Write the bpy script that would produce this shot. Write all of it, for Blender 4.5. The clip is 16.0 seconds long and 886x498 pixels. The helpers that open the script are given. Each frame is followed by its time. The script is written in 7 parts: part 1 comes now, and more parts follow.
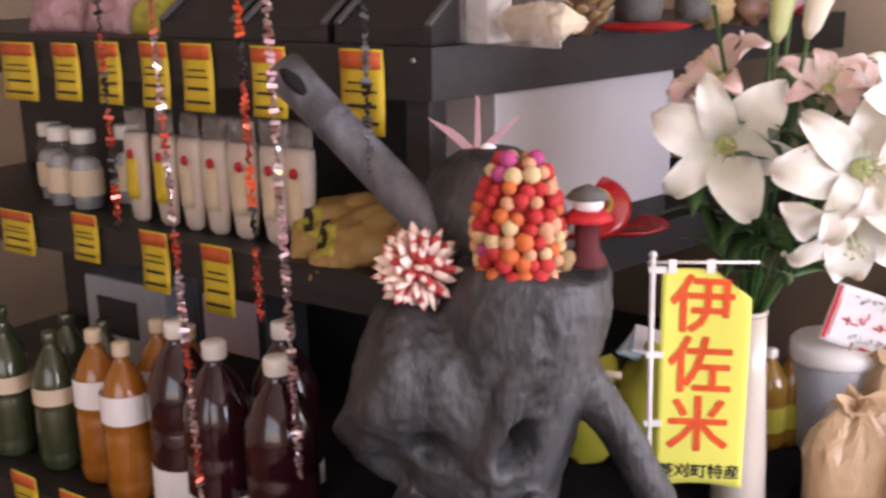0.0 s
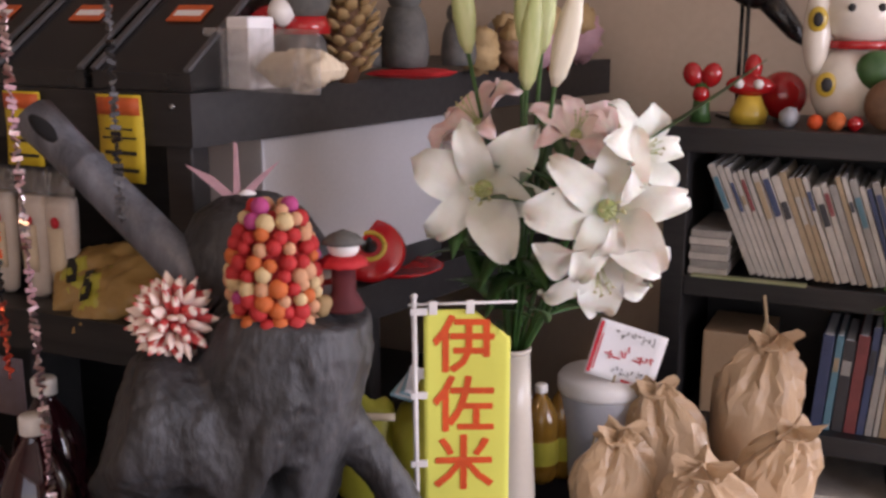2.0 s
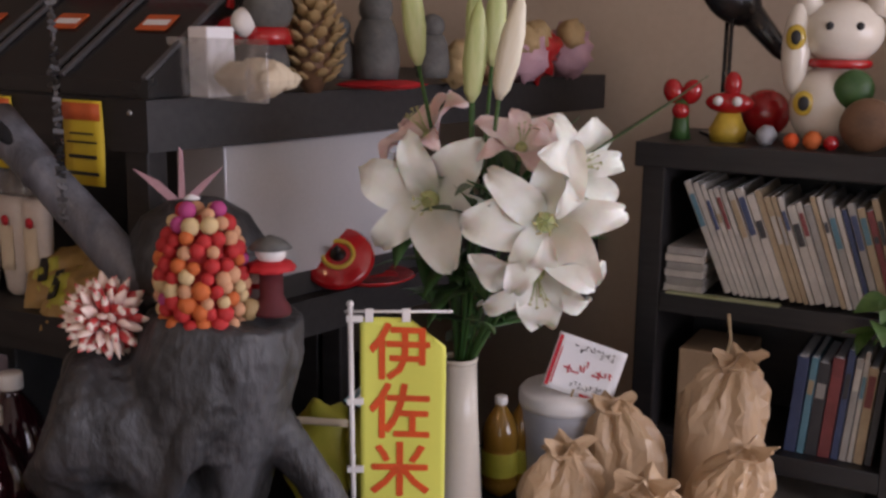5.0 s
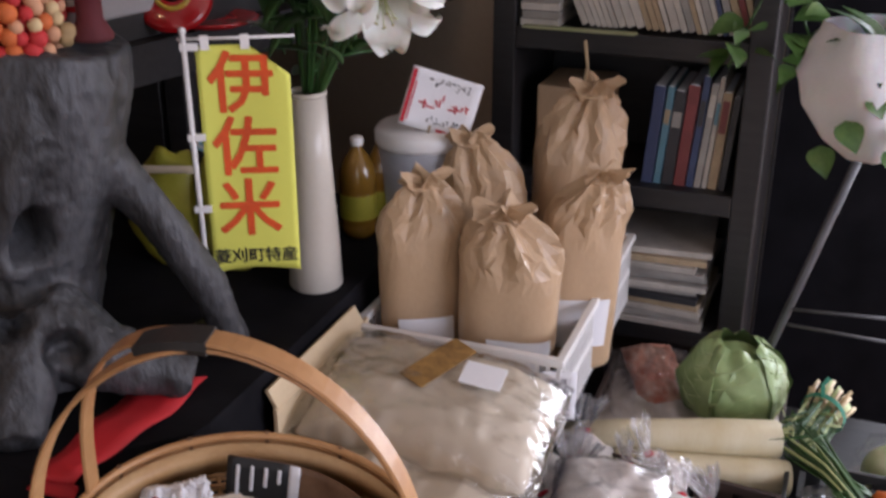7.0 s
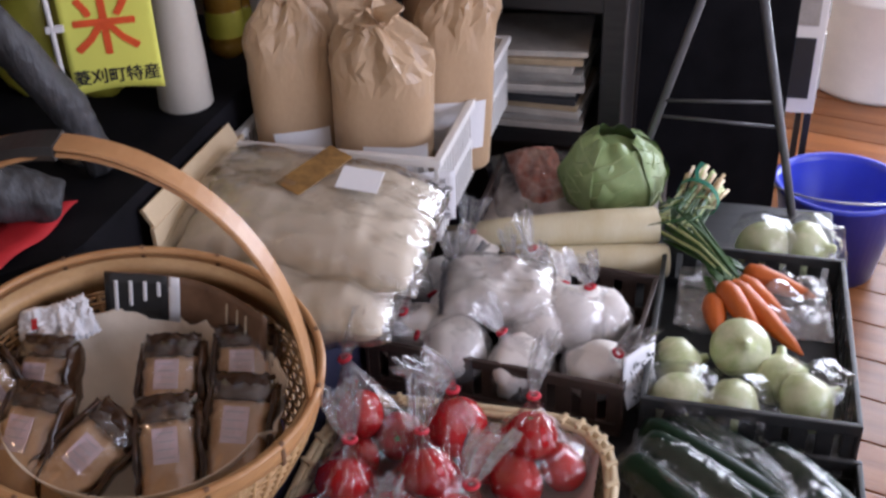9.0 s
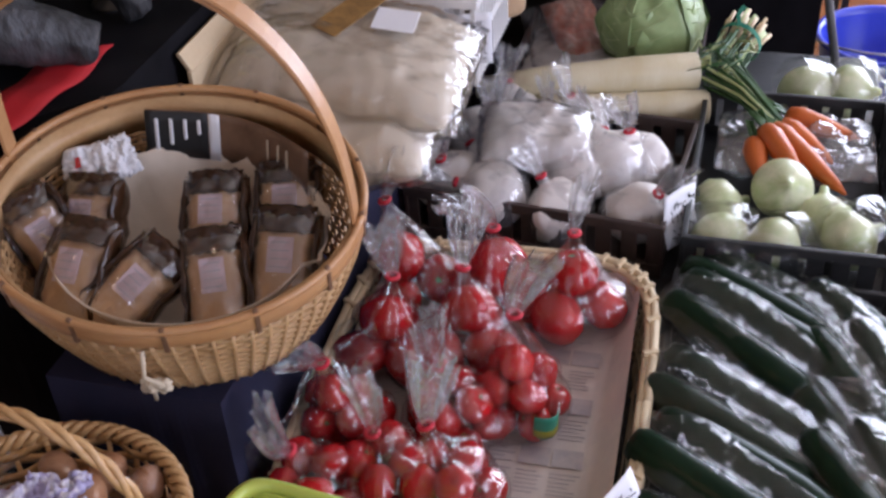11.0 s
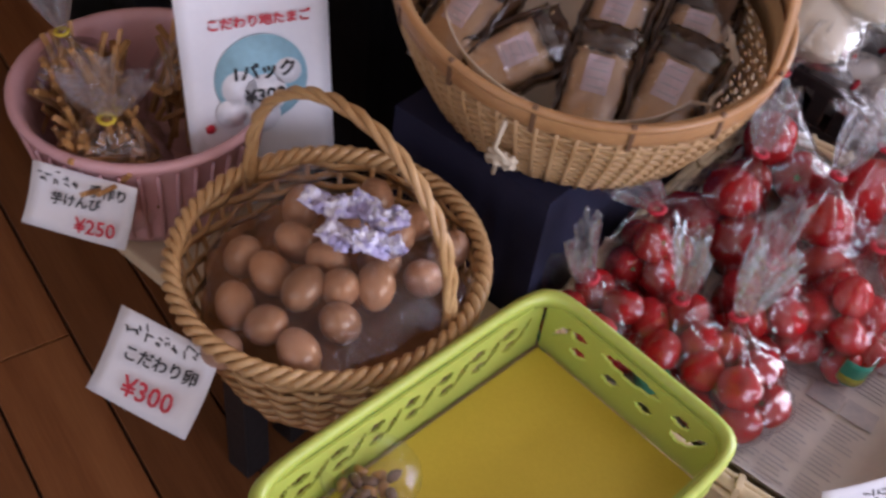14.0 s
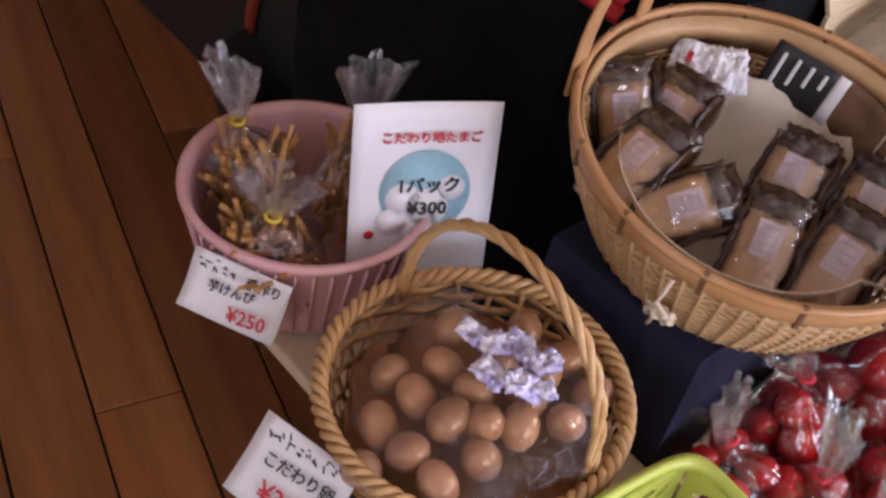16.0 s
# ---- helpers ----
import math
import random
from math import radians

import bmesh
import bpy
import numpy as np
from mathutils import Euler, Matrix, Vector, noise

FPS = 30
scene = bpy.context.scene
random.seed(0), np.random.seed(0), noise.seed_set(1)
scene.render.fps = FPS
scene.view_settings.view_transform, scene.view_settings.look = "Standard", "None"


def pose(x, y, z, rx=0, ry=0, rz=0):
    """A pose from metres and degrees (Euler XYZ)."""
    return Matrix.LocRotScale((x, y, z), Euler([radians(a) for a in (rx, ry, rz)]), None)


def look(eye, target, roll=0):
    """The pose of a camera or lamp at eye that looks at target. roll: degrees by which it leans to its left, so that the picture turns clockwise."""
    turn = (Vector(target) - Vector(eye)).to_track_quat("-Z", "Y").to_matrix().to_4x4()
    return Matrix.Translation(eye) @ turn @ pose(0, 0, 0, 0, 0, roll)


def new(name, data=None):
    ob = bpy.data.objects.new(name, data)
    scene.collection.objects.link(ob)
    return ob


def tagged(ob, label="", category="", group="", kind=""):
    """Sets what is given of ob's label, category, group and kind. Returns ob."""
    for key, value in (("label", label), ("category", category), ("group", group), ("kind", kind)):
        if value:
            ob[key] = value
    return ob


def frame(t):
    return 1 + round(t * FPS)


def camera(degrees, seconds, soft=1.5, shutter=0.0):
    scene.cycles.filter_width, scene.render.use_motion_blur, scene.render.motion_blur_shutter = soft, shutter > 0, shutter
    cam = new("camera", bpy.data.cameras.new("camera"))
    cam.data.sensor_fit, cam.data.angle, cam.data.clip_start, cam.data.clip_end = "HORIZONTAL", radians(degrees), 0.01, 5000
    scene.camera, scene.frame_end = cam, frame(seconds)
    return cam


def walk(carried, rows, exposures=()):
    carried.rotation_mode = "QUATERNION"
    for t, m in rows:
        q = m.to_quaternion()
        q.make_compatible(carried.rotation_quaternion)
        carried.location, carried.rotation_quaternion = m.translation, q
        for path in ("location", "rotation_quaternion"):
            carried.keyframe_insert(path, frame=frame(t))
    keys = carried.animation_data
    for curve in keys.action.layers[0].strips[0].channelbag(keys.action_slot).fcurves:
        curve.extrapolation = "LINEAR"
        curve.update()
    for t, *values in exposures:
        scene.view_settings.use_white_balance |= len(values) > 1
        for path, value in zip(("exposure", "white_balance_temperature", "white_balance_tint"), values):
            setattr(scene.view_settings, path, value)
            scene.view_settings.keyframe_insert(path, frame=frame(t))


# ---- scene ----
cam = camera(44.7, 16.0, soft=2.7, shutter=0.4)
PATH = [
    (0, -0.0137, -0.0082, 1.55, 75.1, 0.92, 33.95),
    (0.5, 0.0073, 0.0191, 1.5416, 75.4, 0.78, 30.46),
    (1, 0.0079, 0.0268, 1.5452, 75.82, -0.12, 27.62),
    (1.5, -0.0011, 0.0107, 1.5482, 76.26, -0.7, 24.87),
    (2, 0.0505, 0.0255, 1.555, 77.21, -0, 24.29),
    (2.5, 0.1409, 0.069, 1.5534, 77.77, -0.33, 27.66),
    (3, 0.1739, 0.0942, 1.5615, 78.29, -0.52, 29.93),
    (5.5, 0.2073, 0.0808, 1.5466, 77.58, -0.79, 26.35),
    (6, 0.2007, 0.1127, 1.511, 72.08, -0.06, 24.28),
    (6.5, 0.2079, 0.1248, 1.4882, 68.95, -0.53, 22.63),
    (7, 0.2172, 0.1257, 1.4576, 66.88, -0.05, 20.71),
    (7.5, 0.2346, 0.129, 1.4409, 64.45, -0.64, 19.12),
    (8, 0.2533, 0.1266, 1.4355, 62.37, 0.7, 16.54),
    (8.5, 0.2663, 0.1213, 1.4262, 60.22, 1.33, 14.37),
    (11, 0.2622, 0.0795, 1.3601, 52.64, 3.39, 15.21),
    (11.5, 0.2521, 0.0717, 1.3496, 51.09, 2.9, 16.76),
    (12, 0.2389, 0.0682, 1.3299, 49.97, 0.89, 20.44),
    (12.5, 0.2183, 0.0626, 1.3165, 48.47, -1.36, 25.09),
    (13, 0.2175, 0.0602, 1.3078, 46.87, -2.29, 31.35),
    (13.5, 0.192, 0.065, 1.2971, 45.37, -3.63, 36.26),
    (14, 0.1628, 0.0718, 1.2937, 43.97, -5.73, 40.99),
    (14.5, 0.1184, 0.0659, 1.3005, 43.73, -7.15, 45.29),
    (15, 0.0905, 0.056, 1.3188, 44.11, -7.99, 47.74),
    (15.5, 0.0757, 0.0567, 1.3294, 44.71, -8.18, 48.63),
    (16, 0.0695, 0.0558, 1.3374, 45.59, -8.39, 49.43),
]
walk(cam, [(t, pose(*p)) for t, *p in PATH], exposures=[(0.0, 0.9, 6450, 20), (1.5, 0.4, 6450, 20), (3.0, 0.0, 6450, 19), (5.5, -0.3, 6350, 18), (6.5, -0.18, 6200, 17), (8.5, -0.2, 5900, 16), (11.0, -0.15, 5750, 17), (13.0, -0.3, 5850, 20), (14.5, -0.05, 5950, 21), (16.0, 0.17, 6100, 21)])

# ---- light ----
world = bpy.data.worlds.new("daylight")
scene.world = world
world.use_nodes = True
sky = world.node_tree.nodes.new("ShaderNodeTexSky")
sky.sky_type, sky.sun_disc, sky.sun_elevation, sky.sun_rotation = "NISHITA", False, radians(40), radians(150)
world.node_tree.links.new(sky.outputs[0], world.node_tree.nodes["Background"].inputs[0])
world.node_tree.nodes["Background"].inputs[1].default_value = 0.1


def area_lamp(name, eye, target, sx, sy, watts, colour):
    lamp = bpy.data.lights.new(name, "AREA")
    lamp.shape, lamp.size, lamp.size_y, lamp.energy, lamp.color = "RECTANGLE", sx, sy, watts, colour
    ob = new(name, lamp)
    ob.matrix_world = look(eye, target)
    return ob


area_lamp("window_light", (3.10, 0.6, 1.45), (0, 0.6, 1.3), 2.6, 1.5, 95, (0.90, 0.89, 1.0))
area_lamp("door_light", (1.85, 4.12, 1.25), (0.9, 1.0, 0.9), 2.1, 2.0, 175, (0.93, 0.95, 1.0))
area_lamp("shop_front_light", (0.3, -2.42, 1.5), (0.3, 0, 1.3), 3.2, 1.9, 13, (1.0, 0.92, 0.95))
bulb = bpy.data.lights.new("lamp_bulb_light", "POINT")
bulb.energy, bulb.color, bulb.shadow_soft_size = 5, (1.0, 0.62, 0.32), 0.05
new("lamp_bulb_light", bulb).location = (-0.75, 0.1, 2.12)


# ---- materials ----
def mat(name, c1, c2=None, rough=0.6, metal=0.0, scale=20.0, fine=150.0, bump=0.15, spec=0.5, stretch=(1, 1, 1), rand=0.0, coat=0.0, sss=0.0, dist=0.004, lo=0.45, hi=0.92):
    m = bpy.data.materials.new(name)
    m.use_nodes = True
    t = m.node_tree
    n, l = t.nodes, t.links
    b = n["Principled BSDF"]
    c2 = c2 or tuple(v * 0.7 for v in c1)
    co = n.new("ShaderNodeTexCoord")
    mp = n.new("ShaderNodeMapping")
    mp.inputs["Scale"].default_value = stretch
    l.new(co.outputs["Object"], mp.inputs[0])
    big, small = n.new("ShaderNodeTexNoise"), n.new("ShaderNodeTexNoise")
    for tex, s, d in ((big, scale, 4), (small, fine, 3)):
        tex.inputs["Scale"].default_value, tex.inputs["Detail"].default_value = s, d
        l.new(mp.outputs[0], tex.inputs["Vector"])
    add = n.new("ShaderNodeMath")
    add.operation = "MULTIPLY_ADD"
    add.inputs[1].default_value = 0.35
    l.new(small.outputs["Fac"], add.inputs[0])
    l.new(big.outputs["Fac"], add.inputs[2])
    ramp = n.new("ShaderNodeValToRGB")
    ramp.color_ramp.elements[0].position, ramp.color_ramp.elements[1].position = lo, hi
    ramp.color_ramp.elements[0].color, ramp.color_ramp.elements[1].color = (*c1, 1), (*c2, 1)
    l.new(add.outputs[0], ramp.inputs[0])
    out = ramp.outputs[0]
    if rand:
        info, hsv, mr = n.new("ShaderNodeObjectInfo"), n.new("ShaderNodeHueSaturation"), n.new("ShaderNodeMapRange")
        mr.inputs[3].default_value, mr.inputs[4].default_value = 1 - rand, 1 + rand
        l.new(info.outputs["Random"], mr.inputs[0])
        l.new(mr.outputs[0], hsv.inputs["Value"])
        l.new(out, hsv.inputs["Color"])
        out = hsv.outputs[0]
    l.new(out, b.inputs["Base Color"])
    b.inputs["Roughness"].default_value, b.inputs["Metallic"].default_value = rough, metal
    b.inputs["Specular IOR Level"].default_value, b.inputs["Coat Weight"].default_value = spec, coat
    if sss:
        b.inputs["Subsurface Weight"].default_value = sss
        b.inputs["Subsurface Scale"].default_value = 0.01
    if bump:
        bp = n.new("ShaderNodeBump")
        bp.inputs["Strength"].default_value, bp.inputs["Distance"].default_value = bump, dist
        l.new(add.outputs[0], bp.inputs["Height"])
        l.new(bp.outputs[0], b.inputs["Normal"])
    return m


def film_mat(name, gloss=0.075, tint=(0.985, 0.985, 0.985), haze=0.008, scale=22, crumple=0.5):
    """Clear plastic film: see-through, with crumpled gloss and a little milky haze."""
    m = bpy.data.materials.new(name)
    m.use_nodes = True
    n, l = m.node_tree.nodes, m.node_tree.links
    n.remove(n["Principled BSDF"])
    tr, gl, df = n.new("ShaderNodeBsdfTransparent"), n.new("ShaderNodeBsdfGlossy"), n.new("ShaderNodeBsdfDiffuse")
    tr.inputs[0].default_value, gl.inputs["Roughness"].default_value, df.inputs[0].default_value = (*tint, 1), 0.05, (0.9, 0.9, 0.92, 1)
    m1, m2, nz, bp, mr = n.new("ShaderNodeMixShader"), n.new("ShaderNodeMixShader"), n.new("ShaderNodeTexNoise"), n.new("ShaderNodeBump"), n.new("ShaderNodeMapRange")
    co = n.new("ShaderNodeTexCoord")
    nz.inputs["Scale"].default_value, nz.inputs["Detail"].default_value, nz.inputs["Distortion"].default_value = scale, 3, 1.5
    l.new(co.outputs["Object"], nz.inputs["Vector"])
    bp.inputs["Strength"].default_value, bp.inputs["Distance"].default_value = crumple, 0.012
    l.new(nz.outputs["Fac"], bp.inputs["Height"])
    l.new(bp.outputs[0], gl.inputs["Normal"])
    mr.inputs[1].default_value, mr.inputs[2].default_value, mr.inputs[3].default_value, mr.inputs[4].default_value = 0.4, 0.75, haze * 0.4, haze * 2.5
    l.new(nz.outputs["Fac"], mr.inputs[0])
    l.new(mr.outputs[0], m1.inputs[0])
    l.new(tr.outputs[0], m1.inputs[1])
    l.new(df.outputs[0], m1.inputs[2])
    lw, cube, fac = n.new("ShaderNodeLayerWeight"), n.new("ShaderNodeMath"), n.new("ShaderNodeMath")
    l.new(bp.outputs[0], lw.inputs["Normal"])
    cube.operation, cube.inputs[1].default_value = "POWER", 2.5
    l.new(lw.outputs["Facing"], cube.inputs[0])
    fac.operation, fac.inputs[1].default_value, fac.inputs[2].default_value = "MULTIPLY_ADD", gloss * 3.5, gloss * 0.55
    l.new(cube.outputs[0], fac.inputs[0])
    l.new(fac.outputs[0], m2.inputs[0])
    l.new(m1.outputs[0], m2.inputs[1])
    l.new(gl.outputs[0], m2.inputs[2])
    l.new(m2.outputs[0], n["Material Output"].inputs[0])
    return m


PLASTER = mat("plaster", (0.44, 0.35, 0.26), (0.52, 0.43, 0.33), 0.9, scale=3, fine=60, bump=0.2)
CEIL = mat("ceiling_paint", (0.55, 0.5, 0.43), (0.62, 0.57, 0.5), 0.9, scale=2, fine=40)
PLANK = mat("floor_wood", (0.145, 0.047, 0.013), (0.265, 0.105, 0.034), 0.33, scale=5, fine=60, stretch=(0.25, 4, 4), rand=0.35, bump=0.25, spec=0.35)
GAP = mat("floor_gap", (0.02, 0.012, 0.008), rough=0.9)
BLACKWOOD = mat("black_stained_wood", (0.009, 0.0085, 0.009), (0.022, 0.020, 0.020), 0.5, stretch=(0.4, 4, 4), rand=0.2)
CLOTH = mat("black_cloth", (0.004, 0.004, 0.005), (0.011, 0.0105, 0.013), 0.9, scale=12, fine=500, bump=0.3, spec=0.1)
NAVY = mat("navy_cloth", (0.012, 0.012, 0.028), (0.022, 0.022, 0.045), 0.8, scale=10, fine=400, bump=0.3, spec=0.15)
RED = mat("red_cloth", (0.50, 0.012, 0.018), (0.36, 0.008, 0.012), 0.7, scale=15, fine=300)
CHAR = mat("charred_wood", (0.007, 0.007, 0.0075), (0.062, 0.064, 0.070), 0.55, scale=13, fine=110, bump=1.0, dist=0.009, lo=0.48, hi=0.88, stretch=(1, 1, 0.45))
CHARD = mat("charred_pipe", (0.05, 0.055, 0.065), (0.16, 0.17, 0.20), 0.45, scale=12, fine=90, bump=0.5, stretch=(3, 3, 0.6))
# near-black that paints in the shade of the bamboo tube's openings
HOLE = mat("hollow_shade", (0.006, 0.006, 0.007), rough=0.95)
BAMBOO = mat("bamboo_weave", (0.41, 0.24, 0.10), (0.56, 0.365, 0.18), 0.45, scale=14, fine=140, bump=0.3)
BAMBOOD = mat("bamboo_hoop", (0.36, 0.175, 0.068), (0.50, 0.28, 0.12), 0.36, scale=10, fine=90, bump=0.25)
PALEBAM = mat("pale_bamboo", (0.55, 0.42, 0.24), (0.68, 0.56, 0.36), 0.5, scale=16, fine=120, bump=0.3)
WICKER = mat("wicker", (0.42, 0.235, 0.09), (0.60, 0.39, 0.175), 0.38, scale=18, fine=160, bump=0.3)
KRAFT = mat("kraft_paper", (0.51, 0.36, 0.22), (0.41, 0.28, 0.165), 0.36, scale=9, fine=220, bump=0.18, dist=0.004, stretch=(1, 1, 0.5))
CARD = mat("cardboard", (0.62, 0.50, 0.32), (0.54, 0.42, 0.26), 0.75, scale=10, fine=150)
PAPER = mat("white_paper", (0.80, 0.80, 0.81), (0.74, 0.74, 0.76), 0.7, scale=8, bump=0.05)
CREAM = mat("cream_paper", (0.66, 0.57, 0.42), (0.58, 0.48, 0.34), 0.7, scale=12, bump=0.1)
WHITEP = mat("white_plastic", (0.76, 0.75, 0.73), (0.68, 0.67, 0.65), 0.35, scale=10, bump=0.03)
GREYP = mat("grey_plastic", (0.30, 0.31, 0.34), (0.4, 0.41, 0.44), 0.4, scale=8, bump=0.05)
SILVER = mat("brushed_steel", (0.55, 0.56, 0.58), (0.42, 0.43, 0.45), 0.32, 0.9, scale=6, fine=200, bump=0.05)
STEELG = mat("grey_tube", (0.07, 0.07, 0.075), (0.11, 0.11, 0.115), 0.5, 0.2, bump=0.02)
LIME = mat("lime_plastic", (0.50, 0.58, 0.11), (0.44, 0.52, 0.09), 0.33, scale=6, bump=0.03, sss=0.05)
MUST = mat("yellow_liner", (0.66, 0.50, 0.045), (0.56, 0.41, 0.032), 0.5, scale=5, fine=300, bump=0.05)
PINK = mat("pink_plastic", (0.62, 0.36, 0.36), (0.56, 0.31, 0.31), 0.35, scale=8, bump=0.03)
BLUE = mat("blue_plastic", (0.04, 0.06, 0.50), (0.055, 0.08, 0.58), 0.32, scale=6, bump=0.03)
BROWNP = mat("brown_crate_plastic", (0.035, 0.022, 0.018), (0.06, 0.04, 0.032), 0.45, scale=12, bump=0.1)
BLACKP = mat("black_crate_plastic", (0.012, 0.013, 0.013), (0.03, 0.03, 0.03), 0.42, scale=12, bump=0.1)
TOMATO = mat("tomato_skin", (0.44, 0.012, 0.014), (0.33, 0.012, 0.012), 0.16, scale=25, fine=200, bump=0.02, spec=0.3, rand=0.15)
CALYX = mat("green_calyx", (0.06, 0.14, 0.03), rough=0.6)
EGG = mat("brown_eggshell", (0.33, 0.185, 0.115), (0.46, 0.29, 0.20), 0.35, scale=30, fine=500, bump=0.06, rand=0.25, coat=0.5)
ZUC = mat("dark_green_skin", (0.004, 0.012, 0.006), (0.011, 0.026, 0.012), 0.28, scale=30, fine=160, bump=0.12, stretch=(0.3, 3, 3), dist=0.003, spec=0.12)
CABB = mat("cabbage_leaf", (0.20, 0.30, 0.11), (0.33, 0.42, 0.19), 0.42, scale=14, fine=70, bump=0.45, dist=0.006)
DAIKON = mat("daikon_skin", (0.66, 0.60, 0.42), (0.58, 0.50, 0.30), 0.45, scale=10, fine=100, stretch=(3, 1, 1), bump=0.15)
CARROT = mat("carrot_skin", (0.56, 0.13, 0.018), (0.48, 0.10, 0.012), 0.45, scale=30, fine=150, bump=0.3, rand=0.12)
ONION = mat("onion_skin", (0.38, 0.46, 0.20), (0.66, 0.66, 0.46), 0.28, scale=12, fine=60, stretch=(3, 3, 0.5), bump=0.1, rand=0.1)
GREEN = mat("leaf_green", (0.025, 0.075, 0.018), (0.05, 0.12, 0.03), 0.42, scale=30, fine=150, bump=0.3)
LIGHTGREEN = mat("bud_green", (0.34, 0.42, 0.14), (0.52, 0.55, 0.28), 0.45, scale=25, bump=0.15, stretch=(2, 2, 0.4))
LILY = mat("lily_petal", (0.80, 0.79, 0.74), (0.72, 0.70, 0.62), 0.5, scale=25, fine=120, bump=0.25, sss=0.15)
LILYP = mat("pink_lily_petal", (0.80, 0.74, 0.68), (0.74, 0.50, 0.49), 0.5, scale=18, fine=120, bump=0.25, sss=0.15)
ANTHER = mat("anther", (0.45, 0.42, 0.2), rough=0.8)
WHITEG = mat("white_glaze", (0.56, 0.52, 0.45), (0.50, 0.46, 0.39), 0.25, scale=6, bump=0.02)
YELLOW = mat("yellow_banner_cloth", (0.68, 0.69, 0.12), (0.62, 0.63, 0.10), 0.7, scale=6, fine=400, bump=0.1)
ORANGE = mat("orange_print", (0.72, 0.09, 0.012), rough=0.7, bump=0)
LINER = mat("pale_liner_paper", (0.76, 0.67, 0.54), (0.68, 0.58, 0.45), 0.6, scale=12, fine=90, bump=0.3)
INK = mat("black_ink", (0.015, 0.015, 0.015), rough=0.6, bump=0)
INKRED = mat("red_ink", (0.62, 0.02, 0.04), rough=0.6, bump=0)
TAGY = mat("yellow_price_card", (0.66, 0.50, 0.03), (0.58, 0.43, 0.025), 0.5, scale=15, bump=0.03)
TAGR = mat("orange_card_band", (0.62, 0.12, 0.03), rough=0.5, bump=0.02)
SKYB = mat("pale_blue_print", (0.35, 0.62, 0.72), rough=0.7, bump=0)
RICE = mat("white_rice", (0.68, 0.61, 0.48), (0.62, 0.54, 0.41), 0.5, scale=10, fine=700, bump=0.25, coat=0.45)
FLOUR = mat("white_powder", (0.74, 0.70, 0.66), (0.68, 0.64, 0.60), 0.6, scale=20, fine=200, bump=0.3)
MISO = mat("tan_powder", (0.46, 0.275, 0.135), (0.56, 0.37, 0.20), 0.5, scale=20, fine=300, bump=0.12, coat=0.35)
BROWNFILM = mat("dark_brown_film", (0.030, 0.014, 0.007), (0.055, 0.026, 0.012), 0.14, scale=30, fine=90, bump=0.5, coat=0.3, spec=0.3)
PAD = mat("brown_padding_paper", (0.22, 0.10, 0.038), (0.34, 0.175, 0.075), 0.4, scale=20, fine=90, bump=0.6, dist=0.01)
VEIN = mat("pale_vein", (0.36, 0.44, 0.22), (0.28, 0.37, 0.15), 0.5, scale=30, bump=0.1)
LILACW = mat("white_lilac_print", (0.82, 0.80, 0.86), (0.42, 0.38, 0.60), 0.3, scale=55, fine=160, bump=0.5, lo=0.55, hi=0.75)
LILAC = mat("lilac_label", (0.56, 0.46, 0.50), (0.50, 0.38, 0.38), 0.35, scale=60, bump=0, coat=0.3)
FRY = mat("fried_sticks", (0.34, 0.16, 0.045), (0.46, 0.26, 0.09), 0.4, scale=40, rand=0.3, bump=0.3)
FILM = film_mat("clear_film")
FILMH = film_mat("milky_film", 0.17, (0.97, 0.97, 0.97), 0.06, 40, 0.3)
FILMB = film_mat("thin_crisp_film", 0.15, (0.985, 0.985, 0.985), 0.003, 50, 0.3)
FILMC = film_mat("tight_glossy_film", 0.26, (0.97, 0.97, 0.97), 0.002, 34, 0.4)
FILMZ = film_mat("stretched_film", 0.095, (0.97, 0.97, 0.97), 0.0005, 34, 0.5)
FILMT = film_mat("gathered_film", 0.24, (0.95, 0.95, 0.95), 0.085, 60, 0.4)
FILMA = film_mat("amber_tinted_film", 0.06, (0.93, 0.84, 0.72), 0.001, 50, 0.7)
DARKDRINK = mat("dark_plum_drink", (0.018, 0.004, 0.007), (0.03, 0.006, 0.01), 0.12, bump=0.02, coat=0.6)
AMBER = mat("amber_drink", (0.34, 0.13, 0.015), (0.26, 0.09, 0.01), 0.12, bump=0.02, coat=0.6)
GREENB = mat("green_bottle", (0.03, 0.042, 0.018), (0.05, 0.06, 0.03), 0.2, bump=0.02, coat=0.5)
YELJUICE = mat("yellow_juice", (0.26, 0.14, 0.02), rough=0.2, bump=0.02, coat=0.5)
REDGLOSS = mat("red_lacquer", (0.42, 0.012, 0.015), (0.34, 0.01, 0.012), 0.2, bump=0.03, coat=0.5)
BLACKG = mat("black_gloss", (0.01, 0.01, 0.012), (0.02, 0.02, 0.02), 0.25, bump=0.03)
BROWN = mat("brown_print", (0.10, 0.05, 0.025), (0.2, 0.11, 0.06), 0.5, scale=25)
NEWS = mat("newsprint", (0.66, 0.60, 0.54), (0.55, 0.51, 0.48), 0.8, scale=14, fine=90, bump=0.15)
NEWSB = mat("newsprint_ink", (0.36, 0.34, 0.36), (0.50, 0.45, 0.43), 0.8, scale=60)
TEAL = mat("teal_print", (0.03, 0.24, 0.15), rough=0.4, bump=0)
STONE = mat("dark_stone", (0.06, 0.06, 0.06), (0.12, 0.12, 0.11), 0.8, scale=30, bump=0.5)
TANSTRAW = mat("straw", (0.42, 0.30, 0.14), (0.3, 0.2, 0.09), 0.7, scale=40, bump=0.6)
